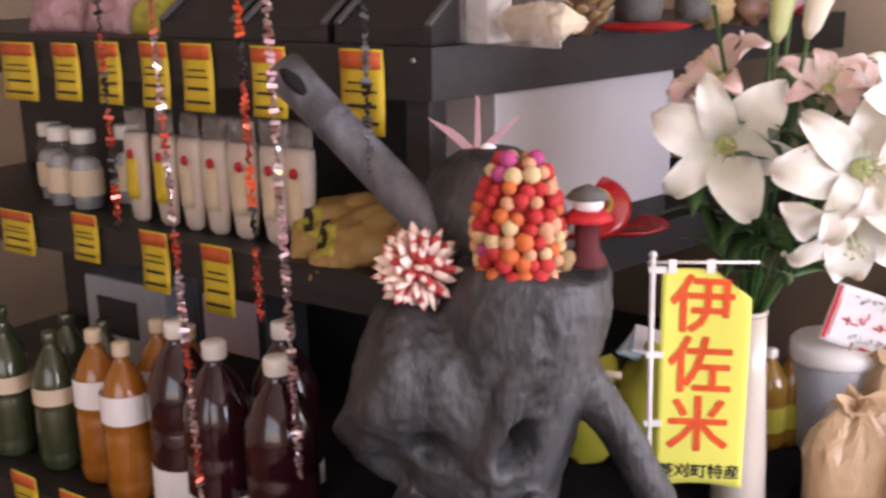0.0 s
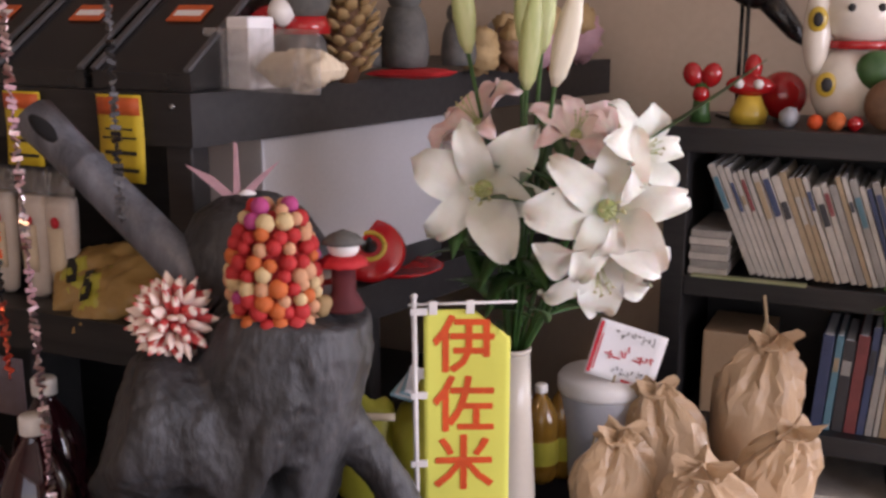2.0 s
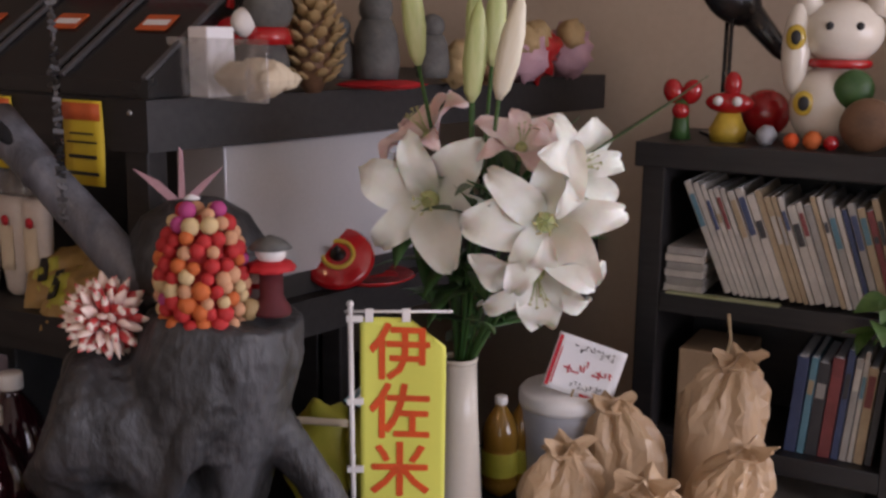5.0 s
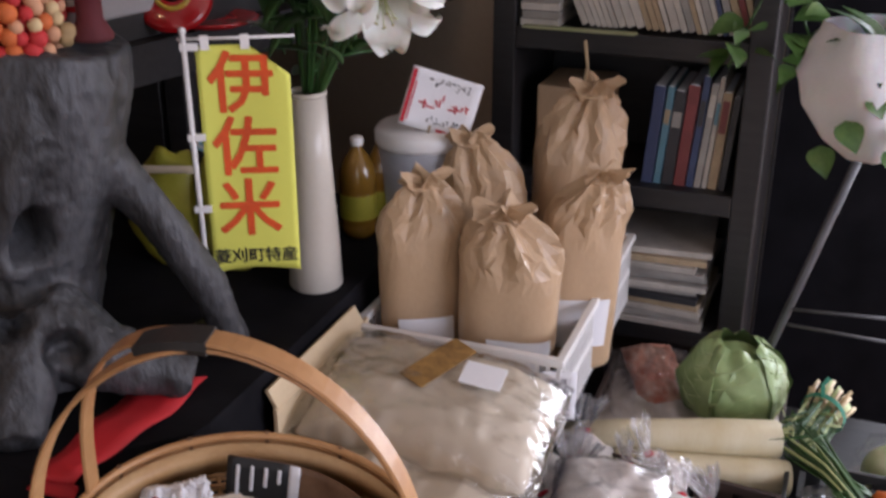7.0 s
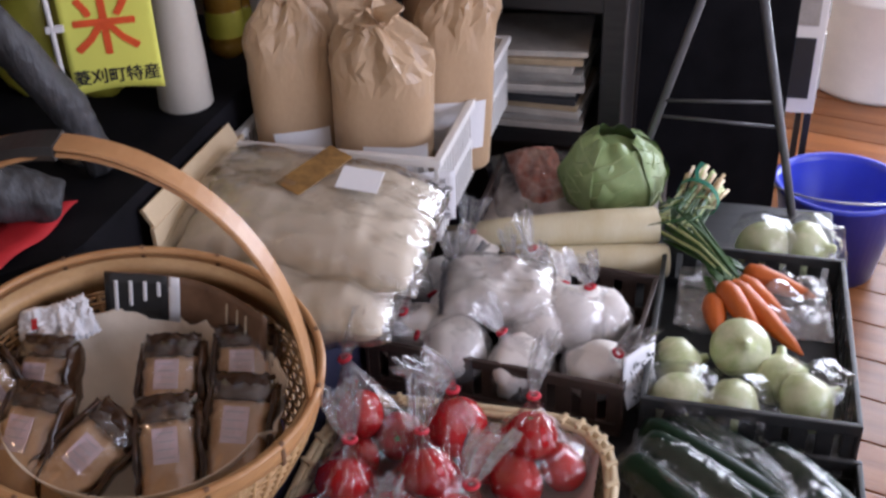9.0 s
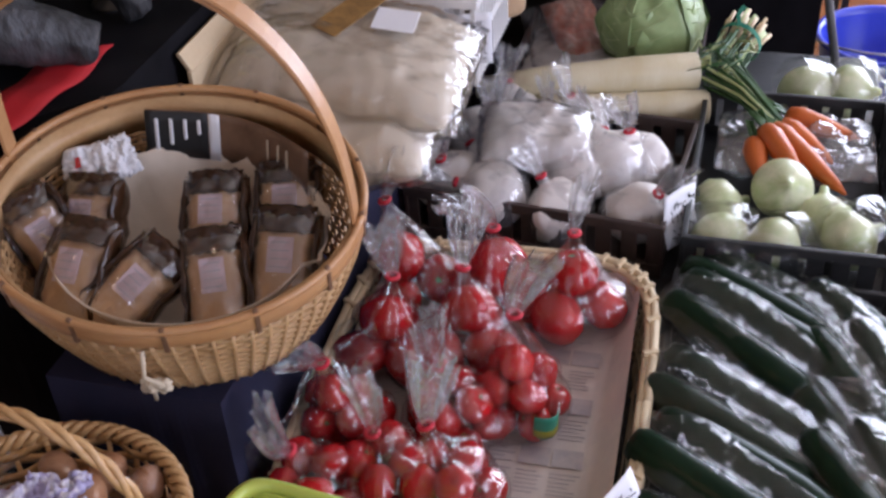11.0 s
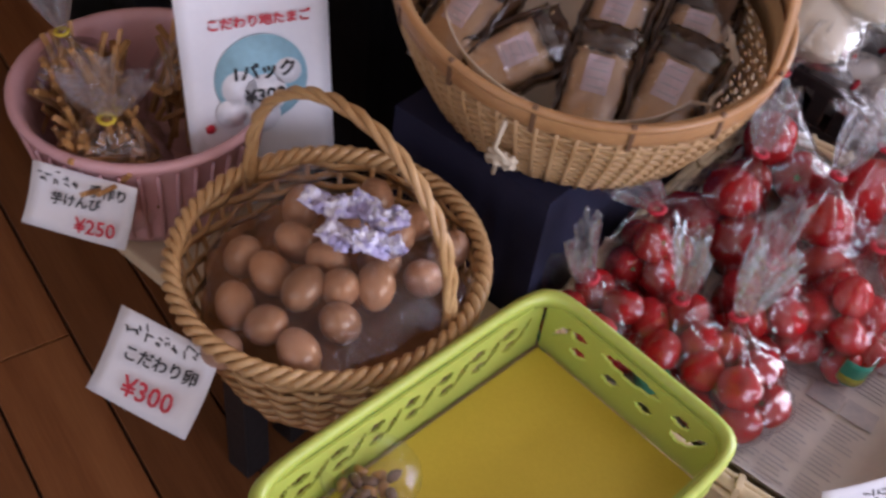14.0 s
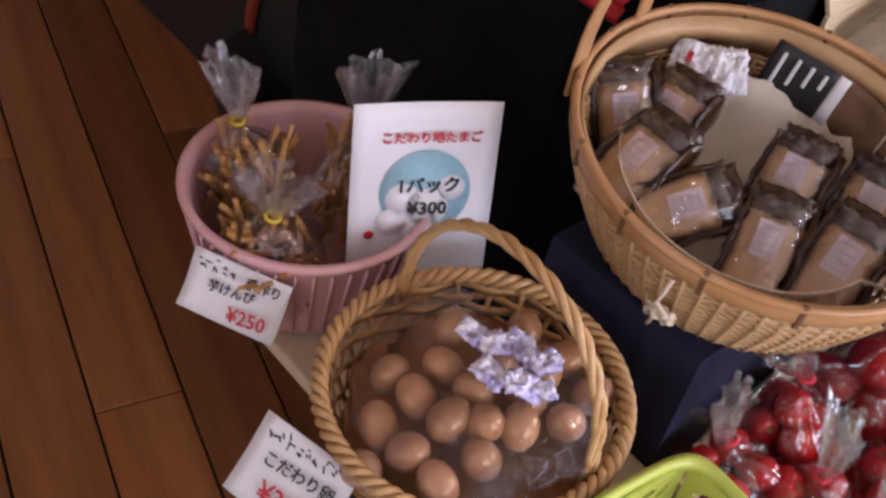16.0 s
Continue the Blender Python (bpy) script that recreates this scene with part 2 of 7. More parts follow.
TWINE = mat("twine", (0.45, 0.34, 0.2), rough=0.8)
LAV = mat("mauve_paper", (0.5, 0.3, 0.34), rough=0.6)
TINSELR = mat("red_tinsel", (0.6, 0.05, 0.03), (0.7, 0.2, 0.12), 0.2, 0.7, scale=60)
TINSELS = mat("silver_tinsel", (0.75, 0.7, 0.7), (0.5, 0.25, 0.28), 0.32, 0.9, scale=60)
PERIDOT = mat("yellow_green_wrap", (0.32, 0.32, 0.03), (0.42, 0.38, 0.05), 0.4, scale=18)
BOOKS = [mat("book_" + n, c, rough=0.5, rand=0.12, scale=30, bump=0.05) for n, c in (("white", (0.55, 0.51, 0.45)), ("grey", (0.36, 0.34, 0.31)), ("blue", (0.05, 0.07, 0.15)), ("red", (0.22, 0.05, 0.05)), ("tan", (0.42, 0.32, 0.2)), ("black", (0.04, 0.04, 0.045)), ("teal", (0.1, 0.22, 0.28)))]
BALLS = [mat("felt_" + n, c, rough=0.75, scale=60, fine=400, bump=0.3) for n, c in (("red", (0.5, 0.025, 0.025)), ("orange", (0.6, 0.14, 0.03)), ("peach", (0.62, 0.33, 0.18)), ("magenta", (0.45, 0.06, 0.22)), ("cream", (0.66, 0.5, 0.26)))]


# ---- shapes ----
def mesh_of(name, verts, faces, mats, smooth=True, index=None):
    me = bpy.data.meshes.new(name)
    me.from_pydata([tuple(v) for v in verts], [], faces)
    for m in (mats if isinstance(mats, (list, tuple)) else [mats]):
        me.materials.append(m)
    me.polygons.foreach_set("use_smooth", [smooth] * len(me.polygons))
    if index is not None:
        me.polygons.foreach_set("material_index", index)
    me.update()
    return me


def part(name, me, parent, label="", m=None):
    """Links a mesh as one object under a thing or a part; m is its pose in the parent's frame."""
    ob = new(name, me)
    if parent is not None:
        ob.parent = parent
    if m is not None:
        ob.matrix_local = m
    if label:
        ob["label"] = label
    return ob


def thing(name, label, category, m=None, group="", kind=""):
    ob = new(name)
    ob.empty_display_size = 0.05
    if m is not None:
        ob.matrix_world = m
    return tagged(ob, label, category, group, kind)


def slab(x0, x1, y0, y1, z0, z1, mt, bev=0.003, name="slab"):
    bm = bmesh.new()
    bmesh.ops.create_cube(bm, size=1)
    for v in bm.verts:
        v.co = ((x0 + x1) / 2 + v.co.x * (x1 - x0), (y0 + y1) / 2 + v.co.y * (y1 - y0), (z0 + z1) / 2 + v.co.z * (z1 - z0))
    if bev:
        bmesh.ops.bevel(bm, geom=list(bm.edges), offset=min(bev, 0.45 * min(x1 - x0, y1 - y0, z1 - z0)), segments=2, affect="EDGES", profile=0.6)
    me = bpy.data.meshes.new(name)
    bm.to_mesh(me)
    bm.free()
    me.materials.append(mt)
    return me


def lathe(profile, mt, seg=32, wave=None, name="lathe", squash=(1, 1)):
    """Turns (radius, height) pairs round z; wave(theta, i) scales a ring's radius."""
    vs, fs = [], []
    for i, (r, z) in enumerate(profile):
        for k in range(seg):
            a = 2 * math.pi * k / seg
            s = r * (wave(a, i) if wave else 1)
            vs.append((s * math.cos(a) * squash[0], s * math.sin(a) * squash[1], z))
    for i in range(len(profile) - 1):
        for k in range(seg):
            fs.append((i * seg + k, i * seg + (k + 1) % seg, (i + 1) * seg + (k + 1) % seg, (i + 1) * seg + k))
    if profile[0][0] > 1e-4:
        fs.append(tuple(range(seg))[::-1])
    if profile[-1][0] > 1e-4:
        fs.append(tuple((len(profile) - 1) * seg + k for k in range(seg)))
    return mesh_of(name, vs, fs, mt)


def open_lathe(profile, mt, seg=32, wave=None, name="shell", squash=(1, 1)):
    me = lathe(profile, mt, seg, wave, name, squash)
    bm = bmesh.new()
    bm.from_mesh(me)
    bmesh.ops.delete(bm, geom=[f for f in bm.faces if len(f.verts) > 4], context="FACES")
    bm.to_mesh(me)
    bm.free()
    return me


def tube(points, radius, mt, seg=8, name="tube", flat=1.0):
    """A round or flattened bar along points; radius may be one per point."""
    pts = [Vector(p) for p in points]
    vs, fs = [], []
    up = Vector((0, 0, 1))
    for i, p in enumerate(pts):
        d = (pts[min(i + 1, len(pts) - 1)] - pts[max(i - 1, 0)]).normalized()
        if i == 0:
            a = d.cross(up)
            a = a.normalized() if a.length > 0.05 else d.cross(Vector((0, 1, 0))).normalized()
        else:
            a = (a - d * a.dot(d)).normalized()
        b = a.cross(d)
        r = radius[i] if isinstance(radius, (list, tuple)) else radius
        for k in range(seg):
            t = 2 * math.pi * k / seg
            vs.append(p + a * (r * math.cos(t)) + b * (r * flat * math.sin(t)))
    for i in range(len(pts) - 1):
        for k in range(seg):
            fs.append((i * seg + k, i * seg + (k + 1) % seg, (i + 1) * seg + (k + 1) % seg, (i + 1) * seg + k))
    fs += [tuple(range(seg))[::-1], tuple((len(pts) - 1) * seg + k for k in range(seg))]
    return mesh_of(name, vs, fs, mt)


def join(meshes, name="joined"):
    """One mesh out of several (or of (mesh, pose) pairs), with their materials."""
    vs, fs, ms, ix, sm = [], [], [], [], []
    for it in meshes:
        me, m = it if isinstance(it, tuple) else (it, None)
        o = len(vs)
        vs += [tuple(m @ v.co) if m is not None else tuple(v.co) for v in me.vertices]
        slots = []
        for mt in me.materials:
            if mt not in ms:
                ms.append(mt)
            slots.append(ms.index(mt))
        for p in me.polygons:
            fs.append(tuple(o + v for v in p.vertices))
            ix.append(slots[p.material_index])
            sm.append(p.use_smooth)
    me = mesh_of(name, vs, fs, ms, True, ix)
    me.polygons.foreach_set("use_smooth", sm)
    return me


def ball(r, mt, seg=12, rings=8, name="ball", scale=(1, 1, 1), lump=0.0, freq=8.0, seed=0.0):
    bm = bmesh.new()
    bmesh.ops.create_uvsphere(bm, u_segments=seg, v_segments=rings, radius=1)
    for v in bm.verts:
        d = v.co.normalized()
        k = r * (1 + lump * noise.noise(d * freq * 0.25 + Vector((seed, 0, seed))))
        v.co = (d.x * k * scale[0], d.y * k * scale[1], d.z * k * scale[2])
    for f in bm.faces:
        f.smooth = True
    me = bpy.data.meshes.new(name)
    bm.to_mesh(me)
    bm.free()
    me.materials.append(mt)
    return me


def sheet(w, h, mt, nx=8, ny=8, bend=None, thick=0.0008, name="sheet"):
    """A thin sheet w by h in the xz plane from (0, 0, 0), with thickness; bend(u, v) gives its y."""
    vs, fs = [], []
    for side in (0, 1):
        for j in range(ny + 1):
            for i in range(nx + 1):
                u, v = i / nx, j / ny
                vs.append((u * w, (bend(u, v) if bend else 0) + side * thick, v * h))
    o = (nx + 1) * (ny + 1)
    for j in range(ny):
        for i in range(nx):
            a = j * (nx + 1) + i
            fs.append((a, a + 1, a + nx + 2, a + nx + 1))
            fs.append((o + a, o + a + nx + 1, o + a + nx + 2, o + a + 1))
    rim = [i for i in range(nx + 1)] + [j * (nx + 1) + nx for j in range(1, ny + 1)] + [ny * (nx + 1) + i for i in range(nx - 1, -1, -1)] + [j * (nx + 1) for j in range(ny - 1, 0, -1)]
    for a, b in zip(rim, rim[1:] + rim[:1]):
        fs.append((b, a, o + a, o + b))
    return mesh_of(name, vs, fs, mt)


def text_mesh(s, size, mt, name="lettering", bold=0.0):
    cu = bpy.data.curves.new(name, "FONT")
    cu.body, cu.size, cu.extrude, cu.offset, cu.resolution_u = s, size, 0.0002, bold, 2
    cu.align_x, cu.align_y = "CENTER", "CENTER"
    ob = new(name, cu)
    bpy.context.view_layer.update()
    me = bpy.data.meshes.new_from_object(ob.evaluated_get(bpy.context.evaluated_depsgraph_get()))
    bpy.data.objects.remove(ob)
    me.materials.clear()
    me.materials.append(mt)
    me.name = name
    return me


FACE = pose(0, 0, 0, 90, 0, 0)  # lays lettering from the xy plane into the xz plane, readable from -y


def bars(rows, mt, th=0.0005):
    """Unreadable writing as bars: rows of (x0, x1, z0, z1) in the xz plane."""
    return join([slab(a, b, -th, 0, c, d, mt, 0) for a, b, c, d in rows], "writing_bars")


def scrawl(x0, x1, rows, h, mt, seed):
    """Unreadable handwriting: rows of short leaning strokes between x0 and x1; rows are heights."""
    r2, out = random.Random(seed), []
    for z in rows:
        x = x0
        while x < x1:
            w = r2.uniform(0.3, 0.8) * h
            for _ in range(3):
                a, b = x + r2.uniform(0, w), z + r2.uniform(0, h)
                out.append((slab(-w * 0.4, w * 0.4, -0.0004, 0, -h * 0.055, h * 0.055, mt, 0), pose(a, 0, b, 0, r2.choice((0, 20, 85, 60)), 0)))
            x += w + 0.25 * h
    return join(out, "scrawl")


def loop_pts(fn, n):
    return [fn(2 * math.pi * k / n) for k in range(n + 1)]


def rrect(w, d, r):
    """A rounded rectangle as theta -> (x, y), by a superellipse."""
    def fn(a):
        c, s = math.cos(a), math.sin(a)
        e = 2 / r
        return (w / 2 * math.copysign(abs(c) ** e, c), d / 2 * math.copysign(abs(s) ** e, s))
    return fn


def woven(fn, z0, z1, taper, mt, rings=16, stakes=40, amp=0.0022, half=0.0, name="weave"):
    """A basket wall of flat weavers that pass before and behind upright stakes."""
    parts_ = []
    h = (z1 - z0) / rings
    n = stakes * 4
    for j in range(rings):
        z = z0 + (j + 0.5) * h
        f = (z - z0) / (z1 - z0)
        s = 1 - taper * (1 - f) ** 1.3
        vs, fs = [], []
        for k in range(n):
            a = 2 * math.pi * k / n
            x, y = fn(a)
            d = math.hypot(x, y)
            off = amp * math.sin(stakes * a / 2 + math.pi * j)
            for zz, o in ((-0.53, -0.0010), (0, 0.0008), (0.53, -0.0010)):
                q = s + (off + o) / d
                vs.append((x * q, y * q, z + zz * h))
            q = s + (off - 0.0025) / d
            vs.append((x * q, y * q, z))
        for k in range(n):
            a, b = 4 * k, 4 * ((k + 1) % n)
            fs += [(a, b, b + 1, a + 1), (a + 1, b + 1, b + 2, a + 2), (a + 2, b + 2, b + 3, a + 3), (a + 3, b + 3, b, a)]
        parts_.append(mesh_of("ring", vs, fs, mt))
    for k in range(stakes):
        a = 2 * math.pi * (k + 0.5) / stakes
        x, y = fn(a)
        b = 1 - taper
        parts_.append(tube([(x * (1 - taper * (1 - f) ** 1.3), y * (1 - taper * (1 - f) ** 1.3), z0 + f * (z1 - z0)) for f in (0, 0.25, 0.5, 0.75, 1)], 0.0028, mt, 5))
    return join(parts_, name)


def arch(x0, x1, y, z0, h, n=24, lean=0.0):
    return [((x0 + x1) / 2 - (x1 - x0) / 2 * math.cos(math.pi * k / n), y + lean * math.sin(math.pi * k / n), z0 + h * math.sin(math.pi * k / n) ** 0.8) for k in range(n + 1)]


def zig(x):
    """A triangle wave, for creases with sharp ridges."""
    return 2 / math.pi * math.asin(max(-1, min(1, 0.995 * math.sin(x))))


def strap(points, width, thick, mt, side=(0, 1, 0), name="strap"):
    """A flat bent strip along points, wide along side, with softened edges."""
    pts, vs, fs = [Vector(p) for p in points], [], []
    for i, p in enumerate(pts):
        d = (pts[min(i + 1, len(pts) - 1)] - pts[max(i - 1, 0)]).normalized()
        w = Vector(side)
        w = (w - d * w.dot(d)).normalized()
        n = w.cross(d)
        for u, v in ((-0.5, 0), (-0.42, 0.5), (0.42, 0.5), (0.5, 0), (0.42, -0.5), (-0.42, -0.5)):
            vs.append(p + w * (u * width) + n * (v * thick))
    for i in range(len(pts) - 1):
        for k in range(6):
            fs.append((i * 6 + k, i * 6 + (k + 1) % 6, i * 6 + 6 + (k + 1) % 6, i * 6 + 6 + k))
    fs += [tuple(range(6))[::-1], tuple((len(pts) - 1) * 6 + k for k in range(6))]
    return mesh_of(name, vs, fs, mt, False)


def shrunk_bag(balls, hb, neck, mt, seed, seg=72, rows=22):
    """Film that hugs round contents (x, y, z, r) and runs in sharp pleats up to a pinched neck at height hb."""
    dirs = [(math.cos(2 * math.pi * k / seg), math.sin(2 * math.pi * k / seg)) for k in range(seg)]
    reach = [max(x * c + y * s_ + 0.92 * r for x, y, z, r in balls) for c, s_ in dirs]
    vs, fs = [], []
    for j in range(rows + 1):
        f = j / rows
        z = hb * f
        g = max(0.0, (f - 0.3) / 0.7)
        for k, (c, s_) in enumerate(dirs):
            a = 2 * math.pi * k / seg
            e = max([x * c + y * s_ + math.sqrt(max(r * r - (z - bz) ** 2, 0)) for x, y, bz, r in balls if abs(z - bz) < r] or [0.01])
            cone = neck + (reach[k] - neck) * (1 - f ** 1.5) * 0.96 if f > 0.12 else 0.6 * reach[k] + 1.5 * f * reach[k]
            R_ = max(e + 0.0015, min(cone, reach[k]))
            R_ = R_ * (1 - g ** 3) + neck * g ** 3
            R_ *= 1 + g * (0.20 * zig(7 * a + seed + 2 * f) + 0.15 * zig(13 * a + 2 * seed - f)) + 0.03 * zig(5 * a + 9 * f + seed)
            R_ += 0.0035 * (0.3 - abs(noise.noise(Vector((c * 2.6 + seed, s_ * 2.6, z * 40)))))
            vs.append((R_ * c, R_ * s_, z))
    for j in range(rows):
        for k in range(seg):
            fs.append((j * seg + k, j * seg + (k + 1) % seg, (j + 1) * seg + (k + 1) % seg, (j + 1) * seg + k))
    return mesh_of("film", vs, fs, mt)


def fan_top(length, neck, width, seed, bend=0.0, seg=64, rows=9):
    """The loose pleated film above a tie, flattened, with a ragged edge."""
    vs, fs = [], []
    for j in range(rows + 1):
        f = j / rows
        R_ = neck + (width - neck) * f ** 0.75
        for k in range(seg):
            a = 2 * math.pi * k / seg
            q = R_ * (1 + min(1, 3 * f) * (0.36 * zig(8 * a + seed + 0.8 * f) + 0.2 * zig(17 * a + 2 * seed)))
            vs.append((q * math.cos(a) + bend * f * f, q * 0.5 * math.sin(a), length * f + 0.12 * length * f * zig(3 * a + seed) + 0.06 * length * f * zig(11 * a)))
    for j in range(rows):
        for k in range(seg):
            fs.append((j * seg + k, j * seg + (k + 1) % seg, (j + 1) * seg + (k + 1) % seg, (j + 1) * seg + k))
    return mesh_of("gathered_top", vs, fs, FILMT)


def sleeve(length, width, height, mt, seed):
    """Film drawn tight round long fruit lying along x: lengthwise creases, pinched ends."""
    vs, fs, nx, seg = [], [], 40, 56
    for i in range(nx + 1):
        u = 2 * i / nx - 1
        e = max(0.0, 1 - abs(u) ** 5) ** 0.6
        for k in range(seg):
            a = 2 * math.pi * k / seg
            c, s_ = math.cos(a), math.sin(a)
            y, z = math.copysign(abs(c) ** 0.9, c), math.copysign(abs(s_) ** 0.95, s_)
            dip = 1 - 0.20 * max(0, 1 - abs(y) * 2.6)
            w = 1 + 0.035 * noise.noise(Vector((u * 1.2 + seed, y * 5, z * 5))) + 0.03 * (0.3 - abs(noise.noise(Vector((u * 2.5, y * 9 + seed, z * 9))))) + 0.10 * abs(u) ** 3 * zig(9 * a + seed)
            vs.append((u * length / 2, y * width / 2 * (0.15 + 0.85 * e) * w, z * height / 2 * dip * (0.12 + 0.88 * e) * w))
    for i in range(nx):
        for k in range(seg):
            fs.append((i * seg + k, i * seg + (k + 1) % seg, (i + 1) * seg + (k + 1) % seg, (i + 1) * seg + k))
    return mesh_of("film", vs, fs, mt)


rng = random.Random(7)

# ---- structure ----
def structure(name, me, label=""):
    return tagged(new(name, me), label or name.replace("_", " "), name.split("_")[0], kind="structure")


floor = structure("floor", slab(-3.3, 3.3, -2.6, 4.3, -0.06, -0.012, GAP, 0), "brown varnished plank floor with dark joints")
structure("wall_north", slab(-3.3, 0.42, 2.42, 2.55, 0, 2.6, PLASTER, 0), "beige plaster wall behind the shelves")
structure("wall_niche", slab(0.30, 0.42, 2.55, 4.2, 0, 2.6, PLASTER, 0), "beige plaster side wall")
structure("wall_far", join([slab(0.30, 0.75, 4.2, 4.32, 0, 2.6, PLASTER, 0), slab(2.95, 3.3, 4.2, 4.32, 0, 2.6, PLASTER, 0), slab(0.75, 2.95, 4.2, 4.32, 2.3, 2.6, PLASTER, 0)]), "beige plaster far wall with an open doorway")
structure("wall_west", slab(-3.32, -3.2, -2.6, 2.55, 0, 2.6, PLASTER, 0), "beige plaster wall")
structure("wall_east", join([slab(3.2, 3.32, -2.6, 4.3, 0, 0.7, PLASTER, 0), slab(3.2, 3.32, -2.6, 4.3, 2.2, 2.6, PLASTER, 0), slab(3.2, 3.32, -2.6, -0.7, 0.7, 2.2, PLASTER, 0), slab(3.2, 3.32, 1.9, 4.3, 0.7, 2.2, PLASTER, 0)]), "plaster wall with a wide window opening")
structure("wall_south", join([slab(-3.3, -1.3, -2.62, -2.5, 0, 2.6, PLASTER, 0), slab(1.9, 3.3, -2.62, -2.5, 0, 2.6, PLASTER, 0), slab(-1.3, 1.9, -2.62, -2.5, 2.45, 2.6, PLASTER, 0), slab(-1.3, 1.9, -2.62, -2.5, 0, 0.5, PLASTER, 0)]), "plaster wall with the shop front opening")
structure("ceiling", slab(-3.3, 3.3, -2.6, 4.3, 2.6, 2.7, CEIL, 0), "pale plaster ceiling")

lampt = thing("pendant_lamp", "small metal pendant lamp hanging from the ceiling", "lamp", pose(-0.75, 0.1, 2.2))
part("cord", tube([(0, 0, 0.06), (0, 0, 0.4)], 0.004, INK), lampt)
part("shade", open_lathe([(0.02, 0.07), (0.05, 0.06), (0.11, -0.02)], SILVER, 24), lampt)

# ---- upper table, cloth, trunk and what stands on it ----
def draped(x0, x1, y0, y1, z0, z1, mt, name, corner=0.0):
    """A cloth box open below, with soft folds in its skirt."""
    n, vs, fs = 120, [], []
    per = []
    for k in range(n):
        t = k / n * 4
        e, u = int(t), t - int(t)
        x, y = [(x0 + u * (x1 - x0), y0), (x1, y0 + u * (y1 - y0)), (x1 - u * (x1 - x0), y1), (x0, y1 - u * (y1 - y0))][e]
        over = (x - x1) + (y0 - y) + corner  # how far the point lies outside the cut corner
        per.append((x - over / 2, y + over / 2) if over > 0 else (x, y))
    cx, cy = (x0 + x1) / 2, (y0 + y1) / 2
    for j in range(9):
        f = j / 8
        for k, (x, y) in enumerate(per):
            w = 0.006 * f * math.sin(k * 0.9 + 1.7 * math.sin(k * 0.31)) + (0.004 if j else 0)
            d = math.hypot(x - cx, y - cy)
            vs.append((x + (x - cx) / d * w, y + (y - cy) / d * w, z1 - f * (z1 - z0)))
    for j in range(8):
        for k in range(n):
            fs.append((j * n + k, (j + 1) * n + k, (j + 1) * n + (k + 1) % n, j * n + (k + 1) % n))
    fs.append(tuple(range(n)))
    return mesh_of(name, vs, fs, mt, False)


table = thing("display_table", "black display table draped with black cloth", "table", pose(0, 0, 0))
outline = [(-1.0, 0.876), (-0.541, 0.876), (-0.411, 1.006), (-0.411, 1.755), (-1.0, 1.755)]
part("tabletop", mesh_of("tabletop", [(x, y, z) for z in (0.755, 0.785) for x, y in outline], [(4, 3, 2, 1, 0), (5, 6, 7, 8, 9)] + [(k, (k + 1) % 5, 5 + (k + 1) % 5, 5 + k) for k in range(5)], BLACKWOOD, False), table)
for x, y0_ in ((-0.95, 0.92), (-0.46, 1.05)):
    for y in (y0_, 1.7):
        part("leg", slab(x - 0.025, x + 0.025, y - 0.025, y + 0.025, 0, 0.755, BLACKWOOD), table)
tagged(new("tablecloth", draped(-1.006, -0.405, 0.87, 1.762, 0.02, 0.79, CLOTH, "tablecloth", 0.13)), "black cloth draped over the display table", "tablecloth")

rc = thing("red_cloth", "strip of red cloth laid over the black table edge", "cloth", pose(0, 0, 0))
def strip(i, n, edge):
    t = i / n
    y = 1.085 - 0.345 * t if t < 0.62 else 0.866 - 0.004 * math.sin(t * 30)
    z = 0.797 + 0.003 * math.sin(t * 22) if t < 0.62 else 0.797 - (t - 0.62) * 0.09
    return (-0.487 + (0.030 + 0.006 * math.sin(7 * t)) * edge - 0.02 * t * t, y + 0.012 * edge * (1 - t), z)
vs, fs = [], []
for i in range(31):
    for e in (-1, -0.4, 0.3, 1):
        vs.append(strip(i, 30, e))
    for e in (1, 0.3, -0.4, -1):
        p = strip(i, 30, e)
        vs.append((p[0], p[1] - (0.0015 if i > 18 else 0), p[2] + 0.0015))
for i in range(30):
    for k in range(8):
        fs.append((i * 8 + k, i * 8 + (k + 1) % 8, (i + 1) * 8 + (k + 1) % 8, (i + 1) * 8 + k))
part("fabric", mesh_of("fabric", vs, fs, RED), rc)

# the charred stump: limbs melted together, then given bark relief and hollows
def melted(limbs, voxel, mt, name, pits=(), rough=0.013):
    me = join([tube(p, r, mt, 20) for p, r in limbs])
    ob = new("melt", me)
    md = ob.modifiers.new("remesh", "REMESH")
    md.mode, md.voxel_size, md.use_smooth_shade = "VOXEL", voxel, True
    sm = ob.modifiers.new("smooth", "SMOOTH")
    sm.factor, sm.iterations = 0.5, 6
    bpy.context.view_layer.update()
    out = bpy.data.meshes.new_from_object(ob.evaluated_get(bpy.context.evaluated_depsgraph_get()))
    bpy.data.objects.remove(ob)
    normals = [v.normal.copy() for v in out.vertices]
    for v, nrm in zip(out.vertices, normals):
        p = v.co.copy()
        q = Vector((p.x * 9, p.y * 9, p.z * 4))
        d = rough * (noise.noise(q) + 0.7 * (0.5 - abs(noise.noise(q * 2.7))) + 0.35 * noise.noise(q * 7) + 0.3 * noise.noise(p * 90))
        for c, r, depth in pits:
            k = (p - Vector(c)).length / r
            if k < 1:
                d -= depth * (1 - k * k) ** 2
        v.co = p + nrm * d
    out.name = name
    for p in out.polygons:
        p.use_smooth = True
    out.materials.clear()
    out.materials.append(mt)
    return out


